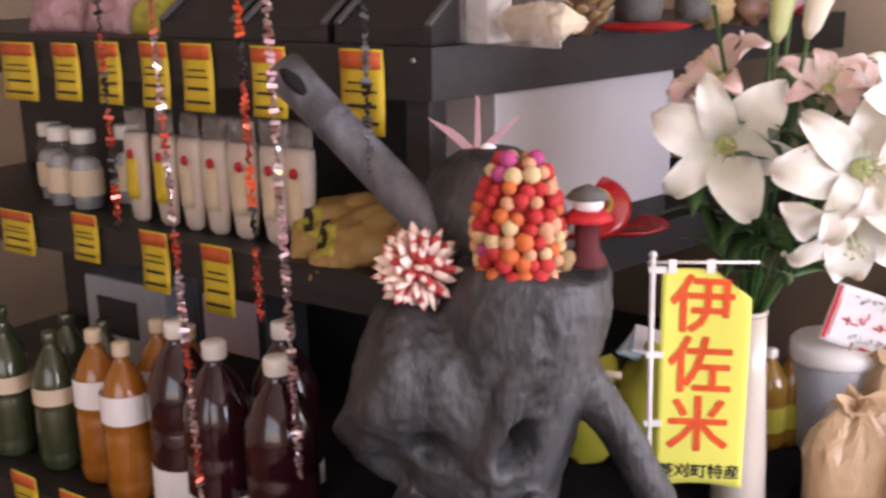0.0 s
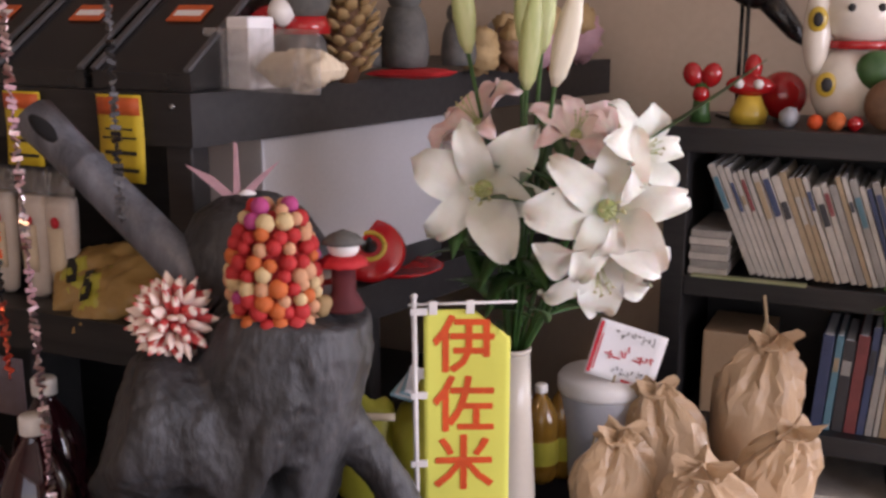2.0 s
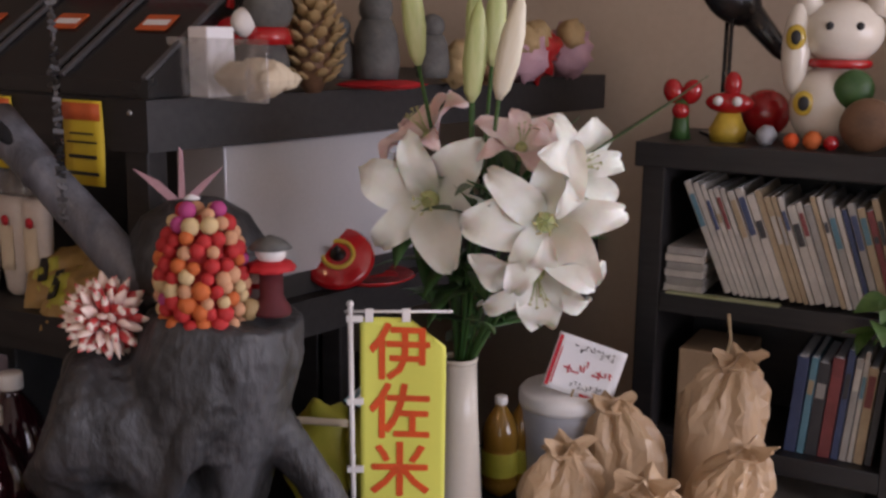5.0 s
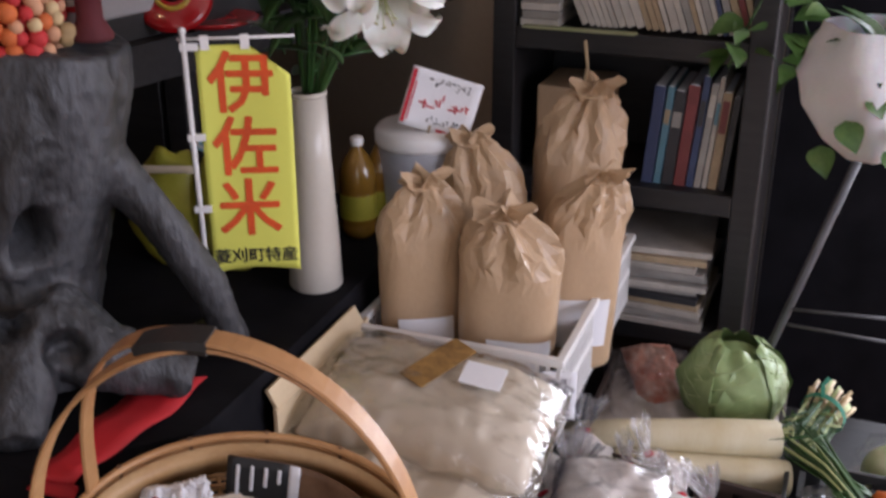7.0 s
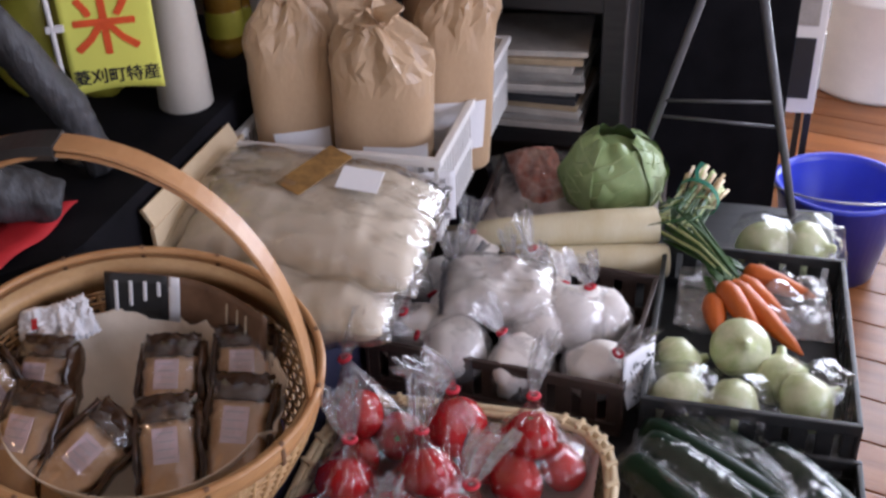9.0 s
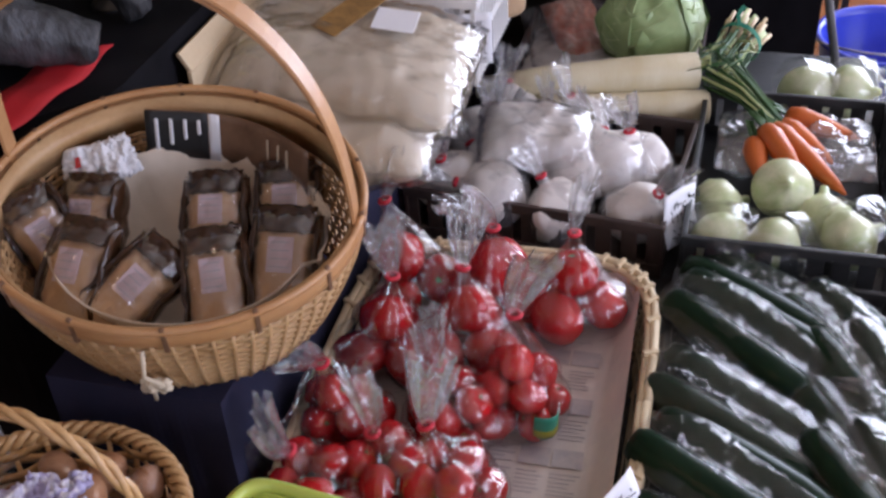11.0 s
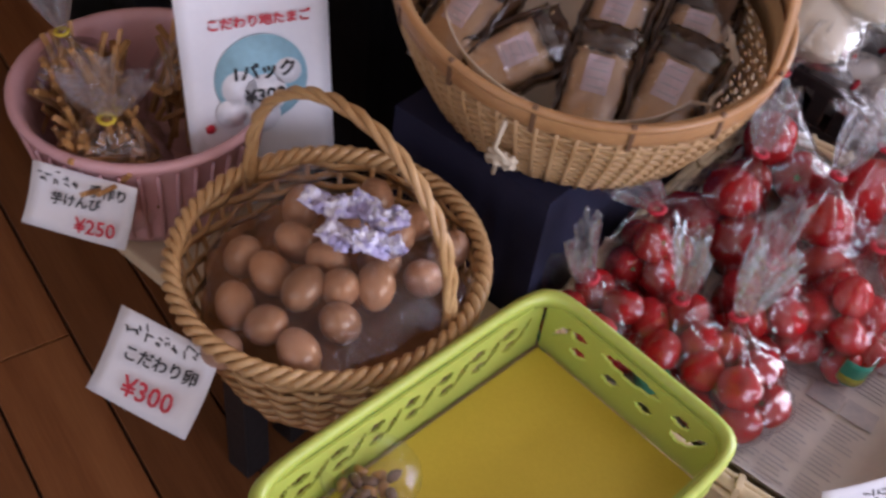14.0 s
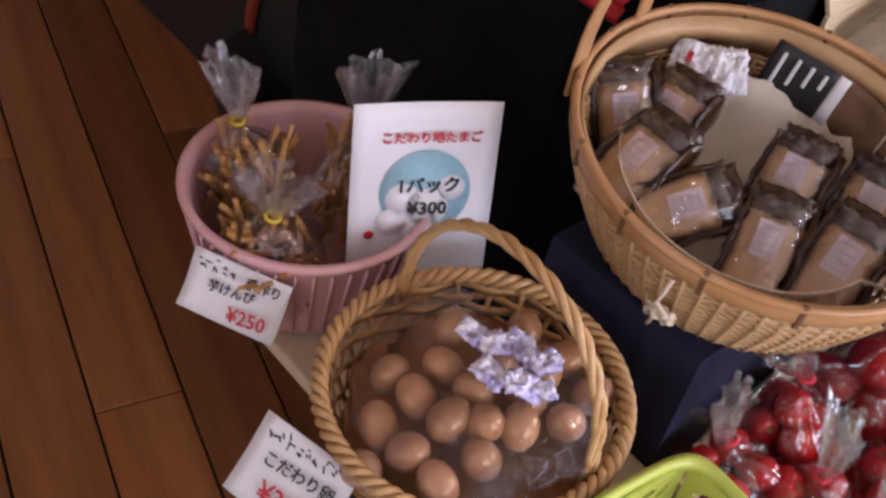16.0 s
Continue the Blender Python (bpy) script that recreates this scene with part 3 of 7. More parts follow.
limbs = [
    ([(-0.665, 1.02, 0.80), (-0.67, 1.04, 0.87), (-0.668, 1.06, 0.94), (-0.655, 1.06, 1.03), (-0.635, 1.07, 1.12), (-0.624, 1.082, 1.17), (-0.622, 1.084, 1.199)], [0.105, 0.088, 0.088, 0.098, 0.103, 0.100, 0.092]),
    ([(-0.66, 1.05, 1.01), (-0.72, 1.0, 1.06), (-0.765, 0.955, 1.085), (-0.775, 0.945, 1.09)], [0.09, 0.088, 0.082, 0.070]),
    ([(-0.68, 1.04, 0.95), (-0.77, 0.99, 1.0), (-0.815, 0.965, 1.03)], [0.08, 0.066, 0.050]),
    ([(-0.565, 1.10, 1.06), (-0.525, 1.13, 0.98), (-0.485, 1.16, 0.89), (-0.465, 1.18, 0.80)], [0.028, 0.025, 0.023, 0.020]),
    ([(-0.61, 1.0, 0.90), (-0.54, 1.02, 0.85), (-0.46, 1.07, 0.81)], [0.05, 0.040, 0.026]),
    ([(-0.63, 0.98, 0.90), (-0.60, 0.93, 0.84), (-0.57, 0.89, 0.80)], [0.055, 0.045, 0.03]),
    ([(-0.69, 0.97, 0.90), (-0.73, 0.93, 0.83), (-0.76, 0.89, 0.80)], [0.055, 0.05, 0.03]),
    ([(-0.575, 1.0, 1.13), (-0.60, 0.985, 1.06), (-0.625, 0.975, 0.96)], [0.018, 0.022, 0.022]),
]
pits = [((-0.590, 0.985, 0.995), 0.034, 0.075), ((-0.582, 0.985, 1.02), 0.026, 0.05), ((-0.60, 0.945, 0.92), 0.03, 0.035), ((-0.80, 0.885, 1.125), 0.028, 0.040), ((-0.765, 0.865, 1.09), 0.06, 0.012), ((-0.615, 0.945, 1.13), 0.017, 0.020), ((-0.69, 0.955, 1.0), 0.04, 0.025), ((-0.55, 0.97, 0.88), 0.03, 0.03), ((-0.74, 0.93, 0.95), 0.05, 0.025)]
stump = thing("charred_stump", "large charred driftwood tree stump with a hollow, standing on the table", "stump", pose(0, 0, 0))
part("trunk", melted(limbs, 0.005, CHAR, "trunk", pits, 0.0062), stump)

pipe = thing("charcoal_bamboo_tube", "split charcoal bamboo tube leaning out of the stump", "bamboo tube", pose(0, 0, 0))
a, b = Vector((-1.015, 1.09, 1.412)), Vector((-0.73, 1.09, 1.19))
d = (b - a).normalized()
tp = [a + d * s for s in (0, 0.05, 0.10, 0.105, 0.11, 0.2, 0.3, 0.36)]
outer = tube(tp, [0.030, 0.028, 0.027, 0.0295, 0.027, 0.028, 0.029, 0.029], CHARD, 24)
# solid black plug: the shade inside the bore is put in as colour
inner = tube([a - d * 0.001, a + d * 0.09], [0.0235, 0.021], HOLE, 24)
part("culm", outer, pipe)
part("bore", inner, pipe, "near-black plug painted as the shaded hollow of the tube")
# a black ellipsoid on the culm stands in for the shaded slot
part("notch", ball(0.02, HOLE, 14, 10, scale=(0.9, 0.5, 1.5)), pipe, "dark lens painted as the shaded split near the mouth", Matrix.Translation(a + d * 0.035 + Vector((0.008, -0.016, 0.010))) @ d.to_track_quat("Z", "Y").to_matrix().to_4x4())

pot = thing("charcoal_dome", "dark ridged charcoal dome behind the bead cone", "ornament", pose(-0.735, 1.165, 1.165))
part("dome", lathe([(0.095, 0), (0.10, 0.05), (0.092, 0.095), (0.070, 0.13), (0.035, 0.152), (0.004, 0.157)], CHAR, 40, lambda a, i: 1 + 0.03 * math.sin(11 * a + i)), pot)

crane = thing("paper_crane", "folded paper crane in pink and white stripes", "origami", pose(-0.745, 1.15, 1.312, 0, 0, 20))
def fin(pts, th=0.0012):
    n = len(pts)
    return mesh_of("fin", [(x, -th, z) for x, z in pts] + [(x, th, z) for x, z in pts], [tuple(range(n)), tuple(range(n, 2 * n))[::-1]] + [(k, n + k, n + (k + 1) % n, (k + 1) % n) for k in range(n)], LAV, False)
for nm, p in (("neck", [(-0.004, 0.0), (0.005, 0.0), (0.0035, 0.07), (-0.001, 0.075)]), ("wing", [(0.0, 0.004), (0.012, 0.0), (0.058, 0.052), (0.03, 0.032)]), ("wing", [(0.0, 0.004), (-0.012, 0.0), (-0.065, 0.045), (-0.03, 0.03)])):
    part(nm, fin(p), crane)
part("body", ball(0.013, PAPER, 10, 6, scale=(1, 0.7, 0.8)), crane, m=pose(0.014, 0, 0.004))

cone = thing("bead_cone", "cone of red, orange and cream felt beads on the stump", "ornament", pose(-0.622, 1.043, 1.196))
part("core", lathe([(0.036, 0.004), (0.042, 0.04), (0.034, 0.09), (0.018, 0.125), (0.002, 0.13)], BALLS[0], 20), cone)
beadm = [ball(0.0098, m, 10, 7, "bead") for m in BALLS]
for j in range(10):
    z = 0.008 + j * 0.0142
    r = 0.048 * math.sqrt(max(0.03, 1 - ((z - 0.045) / 0.1) ** 2))
    n = max(3, int(2 * math.pi * r / 0.0185))
    for k in range(n):
        an = 2 * math.pi * (k + 0.5 * (j % 2)) / n + rng.uniform(-0.12, 0.12)
        s = rng.uniform(0.8, 1.18)
        part("bead", rng.choice(beadm[:1] * 5 + beadm[1:2] * 2 + beadm[2:3] * 4 + beadm[3:4] + beadm[4:] * 2), cone, m=pose(r * math.cos(an), r * math.sin(an), z + rng.uniform(-0.003, 0.003)) @ Matrix.Scale(s, 4))

STRIPE = mat("red_white_shell", (0.42, 0.03, 0.035), (0.80, 0.66, 0.58), 0.4, scale=45, fine=200, stretch=(1, 1, 0.5), bump=0.1, lo=0.5, hi=0.58)
shellf = thing("folded_flower_ball", "ball of pointed red and white folded petals", "ornament", pose(-0.733, 0.998, 1.197, 0, 0, 0))
part("core", ball(0.026, BALLS[0]), shellf)
petal_me = lathe([(0.003, 0), (0.0085, 0.012), (0.0075, 0.022), (0.001, 0.034)], STRIPE, 8, squash=(1, 0.55), name="petal")
petal_wh = lathe([(0.003, 0), (0.010, 0.012), (0.009, 0.022), (0.001, 0.036)], mat("cream_shell", (0.80, 0.70, 0.62), (0.50, 0.05, 0.05), 0.4, scale=50, lo=0.56, hi=0.64), 8, squash=(1, 0.55), name="petal")
for k in range(96):
    z = 1 - 2 * (k + 0.5) / 96
    an = k * 2.39996
    q = Vector((math.sqrt(1 - z * z) * math.cos(an), math.sqrt(1 - z * z) * math.sin(an), z))
    if q.y > 0.5:
        continue
    part("petal", petal_me if k % 2 else petal_wh, shellf, m=Matrix.Translation(q * 0.02) @ q.to_track_quat("Z", "X").to_matrix().to_4x4() @ pose(0, 0, 0, rng.uniform(-9, 9), rng.uniform(-9, 9), rng.uniform(0, 90)) @ Matrix.Scale(rng.uniform(0.85, 1.1), 4))

doll = join([lathe([(0.021, 0), (0.022, 0.004), (0.013, 0.02), (0.013, 0.045)], mat("maroon_felt", (0.09, 0.008, 0.012), rough=0.8), 16), (lathe([(0.013, 0), (0.027, 0.004), (0.02, 0.012), (0.012, 0.014)], RED, 20, lambda a, i: 1 + 0.12 * math.sin(9 * a)), pose(0, 0, 0.046)), (ball(0.015, WHITEP, 12, 8, scale=(1.2, 1, 0.75)), pose(0, 0, 0.067)), (lathe([(0.024, 0), (0.016, 0.008), (0.002, 0.014)], STONE, 16), pose(0, 0, 0.073))], "figurine")
tagged(part("figurine", doll, None, m=pose(-0.556, 1.088, 1.206) @ Matrix.Scale(1.1, 4)), "tiny figurine in dark red with a white and red collar", "figurine")
tagged(part("pebble", ball(0.013, TANSTRAW, 12, 8, lump=0.2), None, m=pose(-0.573, 1.068, 1.214)), "small brown seed ball on the stump", "seed ball")
tagged(part("figurine", join([lathe([(0.012, 0), (0.012, 0.02), (0.008, 0.035)], GREYP, 12), (ball(0.009, WHITEP), pose(0, 0, 0.042)), (lathe([(0.01, 0), (0.009, 0.006)], RED, 12), pose(0, 0, 0.03))]), None, m=pose(-0.585, 1.095, 1.203)), "tiny grey and white figurine on the stump", "figurine")

# ---- banner ----
banner = thing("rice_banner", "small yellow banner with red lettering on a white pole", "banner", pose(-0.523, 1.218, 0.79, 0, 0, 31))
part("pole", tube([(0, 0, 0.0), (-0.003, 0, 0.2), (-0.005, 0, 0.40)], 0.0035, WHITEP, 10), banner, "white plastic pole")
part("foot", lathe([(0.03, 0), (0.03, 0.006), (0.008, 0.012), (0.006, 0.02)], BLACKP, 20), banner)
part("crossbar", tube([(-0.012, 0, 0.392), (0.128, 0, 0.392)], 0.002, WHITEP, 8), banner)
part("finial", ball(0.005, WHITEP, 8, 6), banner, m=pose(-0.005, 0, 0.402))
def cut(u, v):
    return 0.006 * math.sin(u * 4.5 + 0.6) * (0.4 + v * 0.3)
me = sheet(0.112, 0.30, YELLOW, 16, 24, cut, 0.0008)
for v in me.vertices:
    if v.co.z > 0.262:
        v.co.x = min(v.co.x, 0.112 - (v.co.z - 0.262) * 1.25)
    v.co.z += 0.006 * math.sin(v.co.x * 28) * (1 - v.co.z / 0.3)
part("cloth", me, banner, "yellow cloth, one corner folded", pose(0.008, 0.0, 0.083))
for x in (0.014, 0.062):
    part("loop", slab(x, x + 0.011, -0.002, 0.002, 0.378, 0.396, WHITEP, 0.001), banner)
for z in (0.075, 0.17, 0.265, 0.378):
    part("loop", slab(-0.01, 0.012, -0.003, 0.003, z, z + 0.009, WHITEP, 0.001), banner)
def heavy(s, size, mt, w):
    """Brush-weight lettering: one glyph laid over itself with small shifts."""
    g = text_mesh(s, size, mt)
    return join([(g, pose(w * math.cos(q), w * math.sin(q), 0.00003 * q)) for q in (0, 1.05, 2.1, 3.14, 4.2, 5.2)] + [g], "lettering")
def on_cloth(me_, cx, cz):
    """Lays lettering onto the waving banner cloth, a hair in front of it."""
    for v in me_.vertices:
        x, z = cx + v.co.x, cz + v.co.y
        v.co = (x, cut((x - 0.008) / 0.112, (z - 0.083) / 0.30) - 0.0009 - v.co.z, z)
    return me_
for k, ch in enumerate("伊佐米"):
    part("character", on_cloth(heavy(ch, 0.082, ORANGE, 0.0014), 0.060, 0.331 - k * 0.082), banner, "red printed character")
part("lettering", on_cloth(heavy("菱刈町特産", 0.0215, INK, 0.0004), 0.064, 0.105), banner, "small black printed characters")

# ---- vase and lilies ----
vase = thing("vase", "tall white glazed vase tapering to the top", "vase", pose(-0.462, 1.40, 0.79))
part("body", lathe([(0.036, 0), (0.039, 0.004), (0.036, 0.08), (0.029, 0.2), (0.0255, 0.283)], WHITEG, 40), vase)
part("rim", lathe([(0.0255, 0.283), (0.0272, 0.286), (0.0272, 0.29), (0.024, 0.291), (0.022, 0.288), (0.02, 0.26), (0.0, 0.255)], WHITEG, 40), vase)

def petal_mesh(L, W, turn0, turn1, mt, name="petal", seed=0.0):
    """A lily petal that leaves the throat along +z, opens outward (+y) and rolls back at its tip."""
    vs, fs, n, c = [], [], 16, 8
    for side in (0, 1):
        r, z = 0.003, 0.0
        for i in range(n + 1):
            t = i / n
            th = radians(turn0 + (turn1 - turn0) * (0.25 * t + 0.75 * t ** 2.2))
            if i:
                r, z = r + L / n * math.sin(th), z + L / n * math.cos(th)
            w = W * math.sin(math.pi * (0.06 + 0.94 * t ** 0.92)) ** 0.72 + 0.0008
            for k in range(c + 1):
                u = 2 * k / c - 1
                lift = -0.30 * w * (1 - abs(u) ** 1.3) * (1 - 0.7 * t) + 0.22 * w * max(0, abs(u) - 0.55) * t
                ruff = 0.0055 * math.sin(t * 13 + u * 3 + seed) * u * u * (0.25 + t) + 0.0012 * math.exp(-(u * 7) ** 2)
                o = lift + ruff - side * 0.0008
                vs.append((u * w, r - o * math.cos(th), z + o * math.sin(th)))
    o = (n + 1) * (c + 1)
    for i in range(n):
        for k in range(c):
            q = i * (c + 1) + k
            fs += [(q, q + 1, q + c + 2, q + c + 1), (o + q, o + q + c + 1, o + q + c + 2, o + q + 1)]
    return mesh_of(name, vs, fs, mt)


lilies = thing("lily_bouquet", "bouquet of white and pale pink lilies standing in the vase", "flowers", pose(-0.462, 1.40, 1.06))
stem_base = Vector((0, 0, -0.02))
petal_sets = {}
for nm, mt in (("white", LILY), ("pink", LILYP)):
    petal_sets[nm] = [[petal_mesh(0.114, 0.0205, 30, 158, mt, seed=q), petal_mesh(0.112, 0.0305, 34, 142, mt, seed=q + 2)] for q in (0.0, 1.7, 3.9)]
stamen = tube([(0, 0, 0), (0.004, 0.004, 0.04), (0.008, 0.009, 0.062)], 0.0008, LIGHTGREEN, 5)
anther = ball(0.0016, ANTHER, 8, 5, scale=(2.4, 1, 1))
def bloom(pos, facing, kind, size, spin, open_=1.0):
    """One lily at pos (in the bouquet's frame) that looks along facing."""
    q = Vector(facing).normalized().to_track_quat("Z", "Y").to_matrix().to_4x4()
    m = Matrix.Translation(pos) @ q @ pose(0, 0, 0, 0, 0, spin) @ Matrix.Scale(size, 4) @ pose(0, 0, -0.03)
    bl = part("bloom", lathe([(0.002, -0.02), (0.008, 0.0), (0.012, 0.012), (0.009, 0.02)], LIGHTGREEN, 10), lilies, kind + " lily bloom", m)
    for k in range(6):
        me_ = rng.choice(petal_sets[kind])[k % 2]
        part("petal", me_, bl, m=pose(0, 0, 0.004 * (k % 2), 0, 0, 60 * k + rng.uniform(-6, 6)) @ pose(0, 0, 0, -rng.uniform(-8, 9) * open_ + 22 * (1 - open_), 0, rng.uniform(-7, 7)))
    for k in range(6):
        part("stamen", stamen, bl, m=pose(0, 0, 0, 0, 0, 60 * k + 30))
        part("anther", anther, bl, m=pose(0, 0, 0, 0, 0, 60 * k + 30) @ pose(0.008, 0.009, 0.063))
    p = Vector(pos) - Vector(facing).normalized() * 0.05 * size
    mid = (p + stem_base) / 2 + Vector((0, 0.03, 0.02))
    part("stem", tube([stem_base, mid * 0.5 + stem_base * 0.5, mid, p * 0.6 + mid * 0.4, p], 0.0035, GREEN, 8), lilies)


bloom((-0.027, -0.05, 0.251), (0.30, -0.93, 0.06), "white", 1.12, 12)
bloom((0.151, -0.06, 0.240), (0.36, -0.90, 0.14), "white", 1.14, 40)
bloom((0.140, -0.055, 0.158), (0.40, -0.72, -0.55), "white", 0.98, 5)
bloom((0.182, -0.02, 0.312), (0.82, -0.42, 0.30), "white", 0.80, 25)
bloom((-0.062, 0.0, 0.345), (-0.38, -0.45, 0.75), "pink", 0.86, 15)
bloom((0.085, 0.01, 0.335), (0.30, -0.45, 0.80), "pink", 0.74, 0)
bloom((0.140, 0.01, 0.330), (0.55, -0.25, 0.75), "pink", 0.55, 30)
bloom((-0.118, 0.03, 0.295), (-0.92, -0.35, 0.15), "pink", 0.62, 50)
budm = lathe([(0.004, 0), (0.011, 0.015), (0.0155, 0.05), (0.0145, 0.085), (0.008, 0.12), (0.001, 0.135)], LIGHTGREEN, 18, lambda a, i: 1 + 0.09 * math.cos(3 * a))
budc = lathe([(0.004, 0), (0.011, 0.015), (0.0155, 0.05), (0.0145, 0.085), (0.008, 0.12), (0.001, 0.135)], mat("cream_bud", (0.62, 0.58, 0.42), (0.70, 0.66, 0.54), 0.45, scale=20, bump=0.15, stretch=(2, 2, 0.4)), 18, lambda a, i: 1 + 0.09 * math.cos(3 * a))
for x, y, z, tx, ty, s in ((0.022, -0.02, 0.385, 4, 6, 1.0), (0.058, -0.01, 0.39, 2, 13, 1.05), (-0.07, 0.0, 0.43, 3, -6, 1.0), (0.018, 0.05, 0.43, -4, 2, 0.95), (-0.01, 0.05, 0.44, -4, -2, 0.8)):
    part("bud", budc if 0.05 < x else budm, lilies, "cream lily bud" if 0.05 < x else "green lily bud", pose(x, y, z, tx, ty, 0) @ Matrix.Scale(s, 4))
    part("stem", tube([stem_base, (x * 0.4, y * 0.4 + 0.02, z * 0.5), (x, y, z)], 0.003, GREEN, 7), lilies)
def leaf_mesh(L, W, droop):
    vs, fs, n = [], [], 10
    for i in range(n + 1):
        t = i / n
        w = W * math.sin(math.pi * t ** 0.8) + 0.0008
        y, z = L * t, L * (0.35 * t - droop * t * t)
        vs += [(-w, y, z + w * 0.25), (0, y, z), (w, y, z + w * 0.25), (0, y, z - 0.001)]
    for i in range(n):
        for k in range(4):
            fs.append((4 * i + k, 4 * i + (k + 1) % 4, 4 * i + 4 + (k + 1) % 4, 4 * i + 4 + k))
    return mesh_of("leaf", vs, fs, GREEN)
leaves = [leaf_mesh(0.12, 0.014, 0.4), leaf_mesh(0.10, 0.018, 0.7), leaf_mesh(0.15, 0.011, 0.2)]
for k in range(64):
    t = rng.random()
    x, y, z = rng.uniform(-0.08, 0.12) * (0.3 + t), rng.uniform(0.0, 0.06), 0.02 + 0.27 * t
    part("leaf", rng.choice(leaves), lilies, m=pose(x, y, z, rng.uniform(-20, 50), rng.uniform(-20, 20), rng.uniform(0, 360)))
part("leaf", leaf_mesh(0.19, 0.009, -0.1), lilies, "long arching leaf", pose(0.16, -0.01, 0.31, 10, 0, -65))

# ---- small goods behind the vase ----
def pet_bottle(name, label, r, h, body, cap, m, band=None, group=""):
    t = thing(name, label, "bottle", m, group)
    part("body", lathe([(r * 0.82, 0), (r, 0.012), (r, h * 0.12), (r * 0.96, h * 0.14), (r, h * 0.16), (r, h * 0.45), (r * 0.955, h * 0.47), (r, h * 0.49), (r, h * 0.62), (r * 0.93, h * 0.70), (r * 0.66, h * 0.80), (r * 0.34, h * 0.88), (r * 0.28, h * 0.90), (r * 0.28, h * 0.93)], body, 28), t)
    part("cap", lathe([(r * 0.34, h * 0.92), (r * 0.35, h * 0.925), (r * 0.35, h * 0.99), (r * 0.31, h)], cap, 20, lambda a, i: 1 + 0.015 * math.sin(24 * a)), t)
    if band:
        part("label", open_lathe([(r * 1.012, h * band[1]), (r * 1.015, h * (band[1] + 0.01)), (r * 1.015, h * (band[2] - 0.01)), (r * 1.012, h * band[2])], band[0], 28), t, band[3])
    return t
pet_bottle("juice_bottle", "small bottle of yellow juice with a white cap", 0.03, 0.165, YELJUICE, WHITEP, pose(-0.485, 1.60, 0.79), (PERIDOT, 0.2, 0.45, "yellow paper label"), "juice bottles")
pet_bottle("juice_bottle", "small bottle of yellow juice with a cream cap", 0.026, 0.165, YELJUICE, CREAM, pose(-0.458, 1.632, 0.79), (PERIDOT, 0.2, 0.45, "yellow paper label"), "juice bottles")
tub = thing("storage_tub", "grey translucent storage tub with a pale lid", "tub", pose(-0.40, 1.66, 0.79))
part("body", lathe([(0.055, 0), (0.062, 0.01), (0.07, 0.15), (0.066, 0.155)], GREYP, 32), tub)
part("lid", lathe([(0.072, 0.148), (0.074, 0.155), (0.074, 0.17), (0.068, 0.178)], WHITEP, 32), tub)
sign = thing("price_card", "tilted white price card with red edge stuck among the bags", "price card", pose(-0.415, 1.60, 0.985, -10, 17, 20))
part("card", sheet(0.112, 0.092, PAPER, 8, 8, lambda u, v: 0.004 * math.sin(3 * u)), sign)
part("writing", join([scrawl(0.03, 0.09, (0.07,), 0.012, INK, 1), scrawl(0.025, 0.098, (0.036,), 0.022, INKRED, 2), scrawl(0.04, 0.095, (0.014,), 0.01, INK, 3)]), sign, m=pose(0, 0.0005, 0))
part("red_edge", bars([(0.002, 0.008, 0.004, 0.088), (0.010, 0.012, 0.01, 0.07), (0.06, 0.110, 0.003, 0.007)], INKRED), sign, m=pose(0, 0.0005, 0))
part("stick", tube([(0.05, 0.003, -0.2), (0.05, 0.003, 0.01)], 0.002, TWINE), sign)
yb = thing("snack_bag", "yellow-green snack bag lying behind the stump", "bag", pose(-0.60, 1.42, 0.795))
part("pouch", ball(0.09, PERIDOT, 20, 14, scale=(0.7, 0.5, 1.15), lump=0.25), yb, m=pose(0, 0, 0.098))
yb = thing("snack_bag", "yellow-green snack bag with a cream frame print", "bag", pose(-0.70, 1.40, 0.795, 0, 0, 20))
part("pouch", ball(0.08, PERIDOT, 20, 14, scale=(0.8, 0.4, 1.1), lump=0.25), yb, m=pose(0, 0, 0.085))
part("printed_band", sheet(0.1, 0.012, CREAM, 6, 2), yb, m=pose(-0.05, -0.038, 0.15))
pb = thing("magazine_stack", "small stack of blue and white printed leaflets", "leaflets", pose(-0.60, 1.46, 0.96, 0, 14, 10))
for k in range(4):
    part("leaflet", slab(-0.07, 0.07, -0.05, 0.05, k * 0.006, k * 0.006 + 0.005, PAPER if k % 2 else SKYB, 0.001), pb, m=pose(0.004 * k, 0, 0, 0, 0, 4 * k))
stackb = thing("carton", "dark carton under the leaflets", "carton", pose(-0.60, 1.50, 0.79))
part("box_body", slab(-0.09, 0.09, -0.06, 0.06, 0, 0.145, BLACKP, 0.004), stackb)

# ---- stand, rack of kraft bags, rice ----
stand = thing("draped_stand", "navy cloth-draped stand carrying baskets and rice", "stand", pose(0, 0, 0))
part("frame", slab(-0.375, -0.193, 0.74, 1.86, 0.0, 0.60, BLACKWOOD), stand)
part("drape", draped(-0.382, -0.186, 0.73, 1.87, 0.01, 0.615, NAVY, "drape"), stand, "dark navy cloth")
box = thing("cardboard_box", "low open cardboard box holding bags of rice", "box", pose(-0.235, 1.245, 0.616))
for a, b, c, d, z in ((-0.15, 0.09, -0.12, 0.155, 0.005),):
    part("bottom", slab(a, b, c, d, 0, z, CARD, 0.001), box)
part("side", slab(-0.15, -0.144, -0.12, 0.155, 0.005, 0.135, CARD, 0.001), box)
